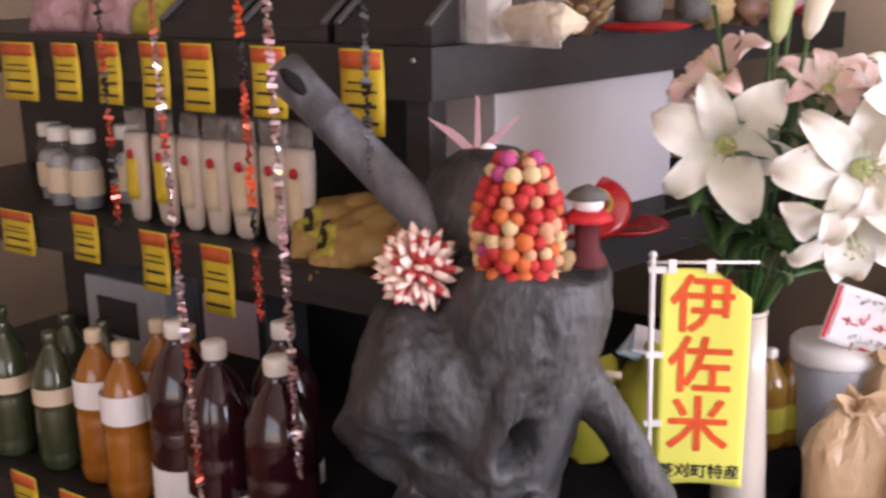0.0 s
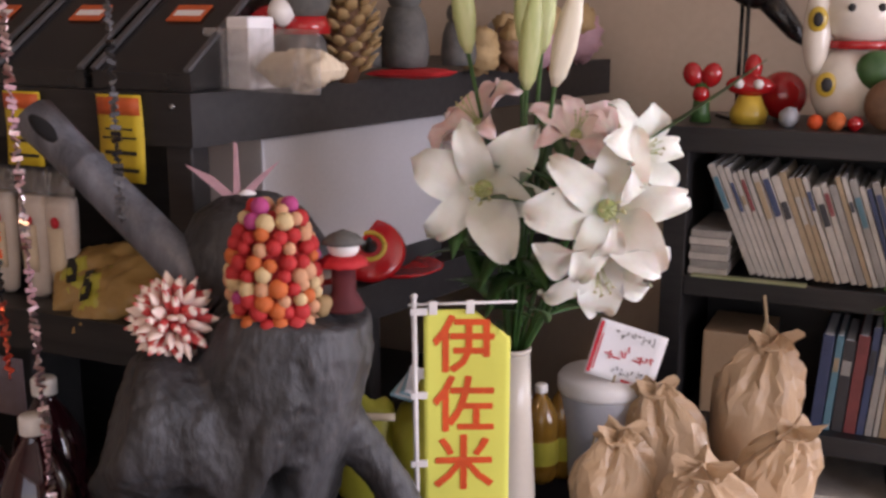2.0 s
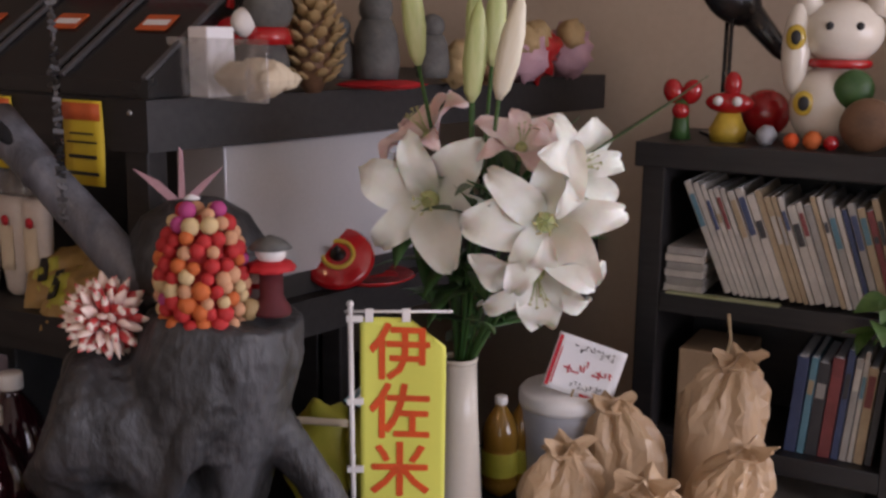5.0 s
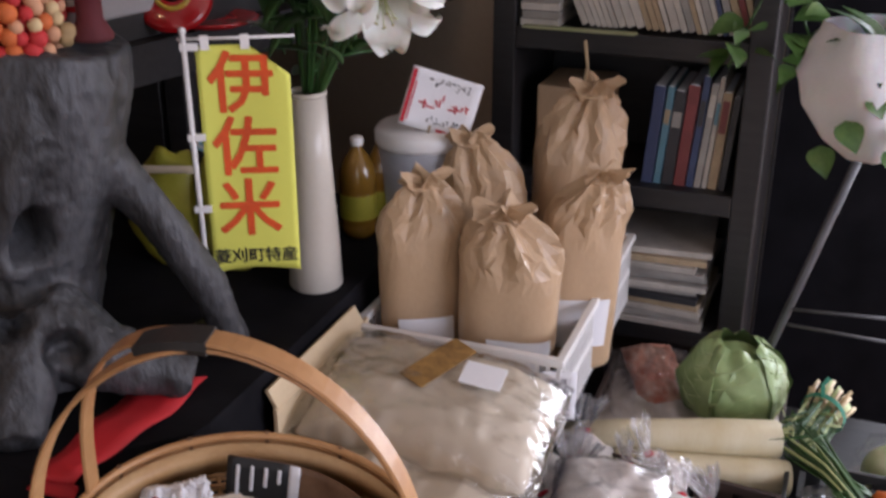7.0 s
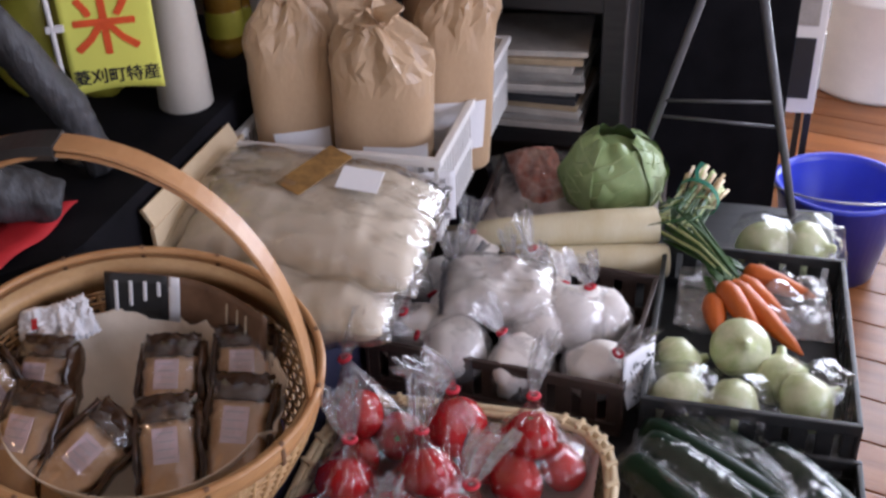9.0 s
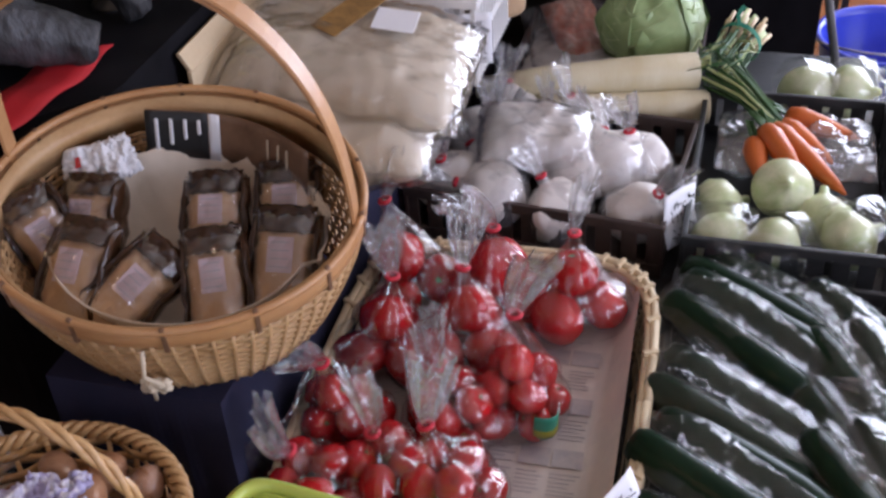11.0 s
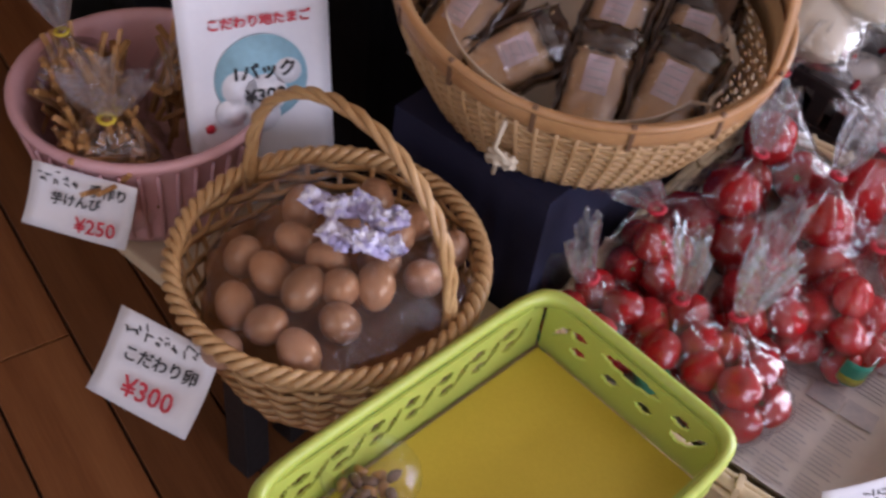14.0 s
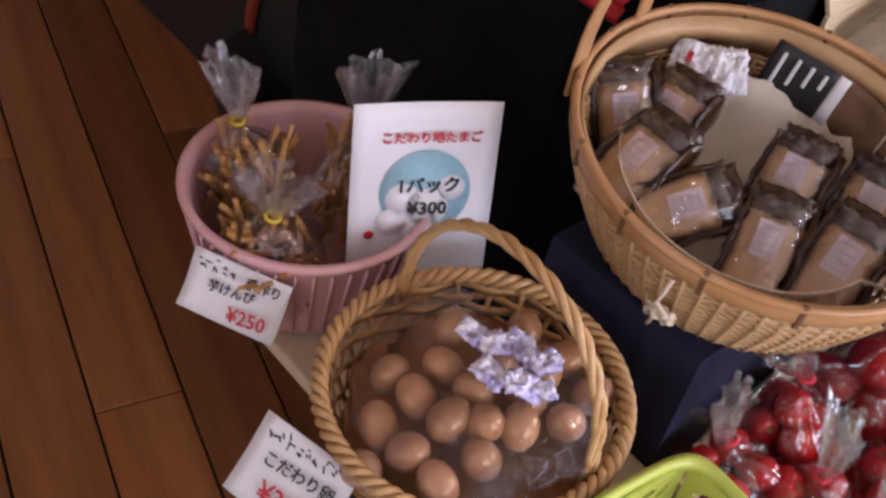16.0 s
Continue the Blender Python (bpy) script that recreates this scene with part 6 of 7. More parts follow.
part("root", tube([(-0.14, 0.01, -0.002), (-0.05, 0.005, -0.002), (0.05, 0, 0), (0.12, 0, 0), (0.125, 0, 0)], [0.018, 0.023, 0.027, 0.028, 0.024], DAIKON, 24), dk2)

gr = thing("green_bunch", "bunch of folded carrot greens tied with teal tape", "vegetable", pose(0.31, 1.523, 0.515))
fold_a, fold_b, fold_c = Vector((-0.072, 0.115, 0.018)), Vector((-0.048, 0.195, 0.030)), Vector((-0.033, 0.235, 0.040))
for k in range(44):
    an, q = rng.uniform(0, 6.28), math.sqrt(rng.random())
    c, s_ = q * math.cos(an), q * math.sin(an)
    p0, p1 = Vector((0.008 * c + 0.02, 0.010 * s_, 0.008 * s_)), fold_a + Vector((0.034 * c, 0.014 * c + 0.01 * s_, 0.030 * s_))
    p2, p3 = fold_b + Vector((0.028 * c, -0.012 * c, 0.026 * s_)), fold_c + Vector((0.034 * c, -0.014 * c, 0.030 * s_)) + Vector((rng.uniform(-0.005, 0.005), rng.uniform(-0.006, 0.01), 0))
    mid = (p0 + p1) / 2 + Vector((-0.008 * c, 0, 0.006))
    part("stalk", tube([p0, mid, p1, p2], 0.0022, GREEN if k % 3 else LIGHTGREEN, 5), gr)
    part("cut_end", tube([p2, (p2 + p3) / 2 + Vector((0, 0, 0.002)), p3], 0.0034, TANSTRAW if k % 4 == 0 else PALEBAM if k % 2 else LIGHTGREEN, 6), gr)
for k in range(26):
    p = fold_a + Vector((rng.uniform(-0.035, 0.03), rng.uniform(-0.03, 0.05), rng.uniform(0.0, 0.035)))
    part("frond", tube([p, p + Vector((rng.uniform(-0.02, 0.02), rng.uniform(-0.02, 0.02), 0.006)), p + Vector((rng.uniform(-0.04, 0.03), rng.uniform(-0.03, 0.03), rng.uniform(-0.015, 0.012)))], [0.0016, 0.0022, 0.0006], LIGHTGREEN if k % 2 else GREEN, 5), gr)
part("tape", strap([fold_b + Vector((0.033 * math.cos(q), -0.016 * math.cos(q), 0.031 * math.sin(q))) for q in (2 * math.pi * k / 24 for k in range(25))], 0.010, 0.0012, TEAL, (0.3, 0.9, 0.3)), gr, "teal tape")
part("tape_tail", strap([fold_b + Vector((-0.004, 0, 0.030)), fold_b + Vector((-0.006, 0.008, 0.045)), fold_b + Vector((0.002, 0.012, 0.058))], 0.007, 0.0012, TEAL, (1, 0, 0)), gr, "loose end of the teal tape")
carrots = ((0.346, 1.562, 0.508, 0.441, 1.543), (0.326, 1.512, 0.512, 0.421, 1.405), (0.338, 1.535, 0.506, 0.403, 1.478), (0.314, 1.500, 0.516, 0.366, 1.415), (0.300, 1.485, 0.502, 0.310, 1.425))
for k, (x, y, z, x2, y2) in enumerate(carrots):
    ln = math.hypot(x2 - x, y2 - y) + 0.012
    c = thing("carrot", "orange carrot with green tops in the crate", "carrot", pose(x, y, z, 8, 0, math.degrees(math.atan2(y - y2, x - x2)) - 90), "carrots")
    part("root", tube([(0, 0.004, 0.0), (0, 0.0, 0), (0, -0.018, 0), (0, -ln * 0.5, -0.002), (0, -ln * 0.85, -0.004), (0, -ln, -0.005)], [0.007, 0.014, 0.0185, 0.0155, 0.0085, 0.002], CARROT, 18), c)
    for j in range(5):
        part("top", tube([(0, -0.002, 0), (rng.uniform(-0.006, 0.006), 0.015, 0.006), (-0.006 + rng.uniform(-0.008, 0.008), 0.034, 0.010 + rng.uniform(-0.004, 0.006))], 0.0024, GREEN, 5), c)
onm = lathe([(0.003, -0.036), (0.018, -0.035), (0.039, -0.019), (0.046, 0.0), (0.040, 0.02), (0.02, 0.034), (0.008, 0.041), (0.006, 0.052), (0.001, 0.054)], ONION, 28, name="bulb")
for k, (x, y, z, tx_, ty_) in enumerate(((0.342, 1.372, 0.502, 48, 10), (0.267, 1.272, 0.474, 70, -30), (0.335, 1.272, 0.474, 80, 20), (0.430, 1.300, 0.478, 60, 40), (0.258, 1.350, 0.474, 85, 0), (0.398, 1.352, 0.470, 40, 30))):
    t = thing("onion", "pale green-white fresh onion in clear film", "onion", pose(x, y, z, tx_, ty_, 30 * k), "onions")
    part("bulb", onm, t, m=Matrix.Scale(0.92, 4))
    if k in (1, 2, 3):
        part("film", ball(0.054, FILM, 22, 14, "film", (1.05, 1.0, 1.1), 0.3, 12, k), t, "clear crinkled film")
for k, (x, y) in enumerate(((0.375, 1.70), (0.44, 1.715))):
    t = thing("onion", "pale onion wrapped in clear film behind the crate", "onion", pose(x, y, 0.47, 70, 20, 60 * k), "onions")
    part("bulb", onm, t)
    part("film", ball(0.056, FILM, 22, 14, "film", (1.1, 1.0, 1.1), 0.35, 12, k + 9), t)
note("price_card", "white price card clipped between two crates", pose(0.203, 1.245, 0.470, -12, 4, 62), 0.075, 0.078, [("writing", scrawl(0.012, 0.075, (0.048, 0.03, 0.01), 0.013, INK, 6), pose(0, -0.001, 0))])

cuc = tube([(-0.108, 0, 0.004), (-0.105, 0, 0.003), (-0.095, 0, 0.002), (-0.06, 0, 0.0), (0, 0, -0.003), (0.06, 0.002, 0), (0.095, 0.003, 0.003), (0.104, 0.004, 0.004), (0.108, 0.004, 0.005)], [0.006, 0.016, 0.0215, 0.0255, 0.0275, 0.0265, 0.022, 0.016, 0.006], ZUC, 24, "cucumber")
film_c = [sleeve(0.246, 0.116, 0.066, FILMZ, s) for s in (3, 8.3, 12.1)]
for k, (x, y, z, rz) in enumerate(((0.318, 1.165, 0.468, -30), (0.292, 1.085, 0.476, -37), (0.30, 1.015, 0.462, -33), (0.288, 0.950, 0.476, -32), (0.30, 0.885, 0.460, -31), (0.292, 0.845, 0.480, -30), (0.30, 0.775, 0.468, -32), (0.415, 1.10, 0.470, -50), (0.435, 1.02, 0.478, -62), (0.43, 0.93, 0.470, -60), (0.435, 0.85, 0.480, -64))):
    t = thing("cucumber_pack", "clear film pack of thick dark green cucumbers", "cucumbers", pose(x + 0.018, y, z, rng.uniform(-6, 6), 3, rz), "cucumber packs")
    for j in range(2):
        part("cucumber", cuc, t, m=pose(rng.uniform(-0.008, 0.008), -0.0265 + 0.053 * j, rng.uniform(-0.006, 0.006), rng.uniform(0, 90), 0, rng.uniform(-3, 3)))
    part("film", film_c[k % 3], t, "shiny crinkled film")
    part("gathered_end", fan_top(0.05, 0.010, 0.026, k, 0.01), t, "bunched end of the film", pose(0.116, 0, 0.006, 0, 62, rng.uniform(-20, 20)))
zt = thing("price_card", "curled white handwritten price card on the tomato basket rim", "price card", pose(0.168, 0.705, 0.462, -18, -8, 56))
part("card", sheet(0.115, 0.06, PAPER, 10, 6, lambda u, v: 0.02 * (u - 0.4) ** 2), zt)
part("writing", scrawl(0.012, 0.1, (0.036, 0.022), 0.012, INK, 5), zt, m=pose(0, -0.0005, 0))
part("red_writing", bars([(0.03, 0.09, 0.010, 0.016)], INKRED), zt, m=pose(0, -0.0005, 0))
sheetp = thing("plastic_sheet", "clear plastic sheet hanging beside the tomato basket", "plastic sheet", pose(-0.16, 0.74, 0.43, 0, 0, 75))
part("film", sheet(0.30, 0.11, FILM, 24, 10, lambda u, v: 0.012 * math.sin(11 * u + 3 * v) + 0.02 * v), sheetp)

# ---- bookshelf with books and figurines ----
bs = thing("bookshelf", "black wooden bookshelf filled with leaning magazines", "bookshelf", pose(-0.135, 1.95, 0))
BW = 0.485
part("side_panel", slab(-BW / 2, -BW / 2 + 0.042, 0, 0.28, 0, 1.30, BLACKWOOD), bs)
part("side_panel", slab(BW / 2 - 0.042, BW / 2, 0, 0.28, 0, 1.30, BLACKWOOD), bs)
part("top_board", slab(-BW / 2 - 0.012, BW / 2 + 0.012, -0.012, 0.29, 1.30, 1.345, BLACKWOOD), bs)
part("back_panel", slab(-BW / 2 + 0.042, BW / 2 - 0.042, 0.265, 0.28, 0.05, 1.30, BLACKWOOD), bs)
for z in (1.035, 0.765, 0.50, 0.06):
    part("shelf_board", slab(-BW / 2 + 0.042, BW / 2 - 0.042, 0.0, 0.265, z, z + 0.038, BLACKWOOD), bs)

def book(x, z, th, h, d, lean, mt, y=0.02, label="thin magazine with a printed spine"):
    b = thing("book", label, "book", pose(x, 1.95 + y, z, 0, lean, 0), "books on the shelf")
    part("cover", slab(0, th, 0, d, 0, h, mt, 0.0012), b)
    part("page_block", slab(th * 0.15, th * 0.85, 0.002, d - 0.002, h, h + 0.0012, PAPER, 0), b)
    part("spine_band", slab(th * 0.12, th * 0.88, -0.0008, 0, h * rng.uniform(0.55, 0.7), h * rng.uniform(0.75, 0.93), rng.choice(BOOKS), 0), b)
x, k = -0.265, 0
while x < 0.03:
    th = rng.choice((0.008, 0.010, 0.012, 0.014))
    h = rng.uniform(0.185, 0.215) if k < 10 else rng.uniform(0.17, 0.205)
    mt = BOOKS[0] if k < 9 else rng.choice([BOOKS[0], BOOKS[1], BOOKS[2], BOOKS[3], BOOKS[4], BOOKS[0], BOOKS[4]])
    lean = -(24 - 0.25 * k)
    book(x + 0.045, 1.0735 + th * 0.42, th, h, 0.17, lean, mt)
    x += th / math.cos(radians(lean)) + 0.0012
    k += 1
flat = thing("magazine_stack", "small pile of flat magazines at the shelf edge", "magazines", pose(-0.33, 1.96, 1.0735))
for k in range(6):
    part("magazine", slab(0, 0.07, 0, 0.2, k * 0.014, k * 0.014 + 0.013, BOOKS[k % 2], 0.001), flat, m=pose(0.003 * (k % 2), 0, 0))
pb = thing("pamphlet", "greenish pamphlet lying flat along the shelf edge", "pamphlet", pose(-0.32, 1.938, 1.0738))
part("sheet", slab(0, 0.20, 0, 0.02, 0, 0.0035, mat("faded_green_print", (0.4, 0.4, 0.25), (0.25, 0.3, 0.12), 0.6), 0.0005), pb)
for z, x0, x1, hh in ((0.8035, -0.10, 0.055, 0.19),):
    x, k = x0, 0
    while x < x1 - 0.008:
        th = rng.choice((0.008, 0.012, 0.016, 0.02))
        mt = [BOOKS[2], BOOKS[6], BOOKS[5], BOOKS[3], BOOKS[2], BOOKS[1], BOOKS[0], BOOKS[4], BOOKS[5], BOOKS[3], BOOKS[4], BOOKS[5], BOOKS[0]][k % 13]
        book(x, z, th, hh + rng.uniform(-0.02, 0.015), 0.15, rng.uniform(4.0, 5.0), mt, 0.03, "upright paperback with a printed spine")
        x += th + 0.002
        k += 1
pk_ = thing("parcel", "brown paper parcel standing on the shelf", "parcel", pose(-0.30, 1.98, 0.8035))
part("box_body", slab(0, 0.12, 0, 0.15, 0, 0.16, KRAFT, 0.004), pk_)
lowm = thing("magazine_stack", "untidy stack of old magazines lying flat on the shelf", "magazines", pose(-0.10, 2.05, 0.5385))
for k in range(12):
    part("magazine", slab(-0.15, 0.13, -0.1, 0.1, k * 0.0125, k * 0.0125 + 0.0115, BOOKS[(0, 1, 0, 4, 5, 1, 0, 1, 1, 0, 4, 0)[k]], 0.001), lowm, m=pose(rng.uniform(-0.012, 0.012), rng.uniform(-0.01, 0.006), 0, 0, rng.uniform(-0.3, 0.3), rng.uniform(-5, 5)))

CATW = mat("white_ceramic", (0.72, 0.68, 0.6), (0.66, 0.6, 0.5), 0.22, scale=6, bump=0.02)
GOLD = mat("yellow_glaze", (0.6, 0.42, 0.05), rough=0.3, bump=0.02)
def solid_figure(name, label, category, pieces, m):
    return tagged(part(name, join(pieces, name), None, m=m), label, category)
T3 = pose
solid_figure("cat_figurine", "white ceramic cat figurine with a red collar and green bib", "figurine", [(ball(0.066, CATW, 20, 14, scale=(1, 0.85, 1.1)), T3(0, 0, 0.068)), (ball(0.062, CATW, 20, 14, scale=(1.12, 0.9, 0.9)), T3(0.012, 0, 0.195)), (tube(loop_pts(lambda a: (0.012 + 0.047 * math.cos(a), 0.04 * math.sin(a), 0.142), 24), 0.008, REDGLOSS, 8), T3(0, 0, 0)), (lathe([(0.026, 0), (0.012, 0.05), (0.001, 0.06)], CATW, 14), T3(-0.038, 0, 0.225, 0, -20, 0)), (lathe([(0.026, 0), (0.012, 0.05), (0.001, 0.06)], CATW, 14), T3(0.062, 0, 0.225, 0, 20, 0)), (ball(0.027, CATW, 14, 10, scale=(0.9, 0.8, 2.9)), T3(-0.062, -0.015, 0.165)), (ball(0.034, GREEN, 14, 10, scale=(1, 0.5, 1)), T3(0.035, -0.046, 0.10)), (ball(0.017, GOLD, 12, 8, scale=(1, 0.4, 1.3)), T3(-0.064, -0.034, 0.185)), (ball(0.009, INK, 10, 8, scale=(1, 0.4, 1.4)), T3(-0.064, -0.040, 0.185)), (ball(0.018, GOLD, 12, 8, scale=(1, 0.4, 1.2)), T3(-0.044, -0.046, 0.075)), (ball(0.01, INK, 10, 8, scale=(1, 0.4, 1.3)), T3(-0.044, -0.053, 0.075)), (ball(0.007, INK, 8, 6, scale=(1, 0.4, 1)), T3(-0.012, -0.052, 0.205)), (ball(0.007, INK, 8, 6, scale=(1, 0.4, 1)), T3(0.036, -0.052, 0.205))], pose(-0.085, 2.06, 1.345, 0, 0, 12))
solid_figure("heart_figurine", "small red two-lobed ornament on a dark green stem", "figurine", [(ball(0.023, REDGLOSS, 14, 10, scale=(0.8, 0.6, 1)), T3(-0.017, 0, 0.085, 0, -18, 0)), (ball(0.023, REDGLOSS, 14, 10, scale=(0.8, 0.6, 1)), T3(0.017, 0, 0.085, 0, 18, 0)), (lathe([(0.02, 0), (0.016, 0.02), (0.012, 0.07)], GREEN, 12), T3(0, 0, 0)), (ball(0.016, REDGLOSS, 12, 8), T3(0, -0.005, 0.05))], pose(-0.335, 2.03, 1.345))
solid_figure("frog_figurine", "small yellow ornament with a red glass top", "figurine", [(lathe([(0.03, 0), (0.034, 0.02), (0.026, 0.035), (0.02, 0.05)], GOLD, 20), T3(0, 0, 0)), (ball(0.026, REDGLOSS, 16, 10, scale=(1.7, 0.8, 0.75)), T3(0, 0, 0.068)), (ball(0.016, REDGLOSS, 12, 8, scale=(1, 0.8, 1.5)), T3(0.004, 0, 0.10)), (ball(0.009, WHITEP, 10, 6), T3(-0.016, -0.02, 0.072)), (ball(0.009, WHITEP, 10, 6), T3(0.018, -0.02, 0.072))], pose(-0.25, 2.035, 1.345))
solid_figure("bird_figurine", "black bird figurine on long thin legs", "figurine", [(ball(0.035, BLACKG, 16, 10, scale=(0.8, 1.6, 1.0)), T3(0, 0, 0.19, -30, 0, 0)), (tube([(0, 0.03, 0.17), (0.012, 0.08, 0.12), (0.016, 0.1, 0.10)], [0.02, 0.014, 0.004], BLACKG, 8), T3(0, 0, 0)), (tube([(-0.014, 0, 0), (-0.013, 0, 0.16)], 0.0035, BLACKG, 6), T3(0, 0, 0)), (tube([(0.014, 0, 0), (0.013, 0, 0.16)], 0.0035, BLACKG, 6), T3(0, 0, 0)), (ball(0.02, BLACKG, 12, 8), T3(0, -0.04, 0.24)), (slab(-0.03, 0.03, -0.03, 0.03, 0, 0.005, BLACKG, 0.001), T3(0, 0, 0))], pose(-0.28, 2.12, 1.345, 0, 0, -60) @ Matrix.Diagonal((1.15, 1.15, 1.35, 1)))
solid_figure("ball_ornament", "large dark red lacquer ball ornament", "ornament", [(ball(0.045, REDGLOSS, 20, 14), T3(0, 0, 0.045))], pose(-0.205, 2.13, 1.345))
solid_figure("round_jar", "round white and red glazed jar", "jar", [(lathe([(0.03, 0), (0.05, 0.015), (0.06, 0.05), (0.045, 0.085), (0.03, 0.095), (0.03, 0.10)], CATW, 28), T3(0, 0, 0)), (lathe([(0.032, 0.1), (0.034, 0.11), (0.01, 0.125)], REDGLOSS, 20), T3(0, 0, 0))], pose(0.055, 2.02, 1.345))
for k, (x, y, r, mt, lb) in enumerate(((-0.175, 2.0, 0.018, GREYP, "small grey pebble figurine"), (-0.13, 1.985, 0.013, ORANGE, "small orange ornament"), (-0.095, 1.985, 0.016, BALLS[1], "small orange-red ornament"), (-0.065, 1.985, 0.013, REDGLOSS, "small red ornament"))):
    solid_figure("small_ornament", lb + " on the bookshelf", "ornament", [(ball(r, mt, 14, 10, lump=0.15), T3(0, 0, r * 0.95))], pose(x, y, 1.345))
solid_figure("bowl_ornament", "dark patterned round plate ornament standing on the bookshelf", "ornament", [(ball(0.045, BROWN, 18, 12, scale=(1, 0.45, 1)), T3(0, 0, 0.045))], pose(-0.01, 1.985, 1.345))

# climbing plant and wrapped pot at the bookshelf's edge
vine = thing("pothos_vine", "green trailing vine hanging over the bookshelf side", "plant", pose(0.12, 1.93, 1.30))
vl = []
for L in (0.045, 0.06):
    vs, fs = [], []
    for i in range(9):
        t = i / 8
        w = L * 0.36 * math.sin(math.pi * t ** 0.6) + 0.0005
        vs += [(-w, t * L, 0.004 * math.sin(3 * t) + w * 0.2), (0, t * L, 0.004 * math.sin(3 * t)), (w, t * L, 0.004 * math.sin(3 * t) + w * 0.2)]
    for i in range(8):
        for j in range(2):
            fs.append((3 * i + j, 3 * i + j + 1, 3 * i + 4 + j, 3 * i + 3 + j))
    vl.append(mesh_of("leaf", vs, fs, mat("vine_leaf", (0.04, 0.10, 0.022), (0.09, 0.17, 0.04), 0.4, scale=40)))
part("stem", tube([(0.06, 0, 0.25), (0.03, 0, 0.1), (0.0, 0, 0.0), (-0.02, -0.01, -0.10), (-0.06, -0.02, -0.2), (-0.08, -0.02, -0.26)], 0.0022, GREEN, 6), vine)
part("stem", tube([(0.03, 0, 0.1), (0.04, -0.02, -0.05), (0.03, -0.02, -0.18), (0.07, -0.03, -0.26)], 0.0022, GREEN, 6), vine)
for k in range(38):
    t = rng.random()
    p = (rng.choice((-1, 1)) * 0.02 + (0.05 - 0.12 * t if k % 2 else 0.04), -0.02 + rng.uniform(-0.015, 0.015), 0.12 - 0.38 * t)
    part("leaf", rng.choice(vl), vine, m=pose(*p, rng.uniform(-80, 10), rng.uniform(-40, 40), rng.uniform(100, 260)))
wp = thing("wrapped_pot", "flower pot wrapped in white translucent plastic", "wrapped pot", pose(0.262, 1.66, 0.985) @ Matrix.Diagonal((0.86, 0.86, 0.72, 1)))
part("wrapping", open_lathe([(0.001, 0.0), (0.035, 0.008), (0.075, 0.05), (0.105, 0.11), (0.115, 0.17), (0.10, 0.22), (0.085, 0.26)], mat("white_thin_plastic", (0.74, 0.76, 0.78), (0.82, 0.83, 0.84), 0.35, scale=10, bump=0.3, sss=0.2), 40, lambda a, i: 1 + 0.08 * math.sin(5 * a + i) + 0.04 * math.sin(11 * a + 2 * i)), wp)
part("plant", join([(leaf_mesh(0.12, 0.02, 0.6), pose(0, 0, 0.2, rng.uniform(0, 60), 0, 45 * k)) for k in range(8)]), wp)
for k in range(5):
    part("leaf", rng.choice(vl), wp, m=pose(-0.07 + 0.03 * k, -0.11, 0.06 + 0.05 * (k % 3), -70, 20, 170 + 20 * k))

ez = thing("easel", "grey metal folding easel in front of a black board", "easel", pose(0, 0, 0))
for nm, p in (("leg", [(0.285, 1.88, 1.02), (0.18, 1.90, 0.615), (0.02, 1.93, 0.0)]), ("leg", [(0.285, 1.88, 1.02), (0.424, 1.90, 0.45), (0.53, 1.92, 0.0)]), ("crossbar", [(0.185, 1.895, 0.635), (0.37, 1.895, 0.645)]), ("crossbar", [(0.185, 1.895, 0.605), (0.385, 1.895, 0.60)])):
    part(nm, tube(p, 0.0075 if nm == "leg" else 0.003, STEELG, 8), ez)
part("pot_ring", tube(loop_pts(lambda a: (0.262 + 0.05 * math.cos(a), 1.70 + 0.05 * math.sin(a), 1.0), 24), 0.005, STEELG, 6), ez)
part("bracket", tube([(0.285, 1.88, 1.01), (0.27, 1.76, 1.0)], 0.005, STEELG, 6), ez)
bd = thing("black_board", "tall matt black board standing behind the easel", "board", pose(0.27, 2.24, 0))
part("panel", slab(-0.16, 0.145, 0, 0.02, 0.0, 1.9, CLOTH, 0.003), bd)
part("frame_strip", slab(-0.162, -0.155, -0.004, 0.024, 0.0, 1.9, BLACKWOOD, 0.002), bd)
ws = thing("magazine_rack", "narrow white rack with dark leaflets beside the board", "rack", pose(0.475, 2.62, 0))
part("frame_body", slab(-0.05, 0.03, 0, 0.3, 0.31, 1.3, WHITEP, 0.004), ws)
for x, y in ((-0.04, 0.02), (0.02, 0.02), (-0.04, 0.28), (0.02, 0.28)):
    part("leg", slab(x - 0.008, x + 0.008, y - 0.008, y + 0.008, 0, 0.31, BLACKWOOD, 0.001), ws)
for k in range(5):
    part("leaflet", slab(0.031, 0.036, 0.03, 0.27, 0.36 + 0.18 * k, 0.50 + 0.18 * k, rng.choice((INK, BOOKS[2], BOOKS[1])), 0.001), ws)
    part("leaflet", slab(-0.045, 0.012, -0.006, -0.001, 0.35 + 0.18 * k, 0.50 + 0.18 * k, rng.choice((INK, BOOKS[2], BOOKS[1])), 0.001), ws)
bk = thing("bucket", "blue plastic bucket standing on the plank floor", "bucket", pose(0.575, 2.445, 0))
part("body", open_lathe([(0.001, 0.004), (0.10, 0.004), (0.104, 0.0), (0.142, 0.215), (0.149, 0.217), (0.150, 0.227), (0.140, 0.227), (0.136, 0.21), (0.10, 0.012), (0.001, 0.012)], BLUE, 48), bk)
part("handle", tube(arch(-0.149, 0.149, -0.01, 0.21, 0.03, 24, -0.12), 0.003, SILVER, 6), bk)
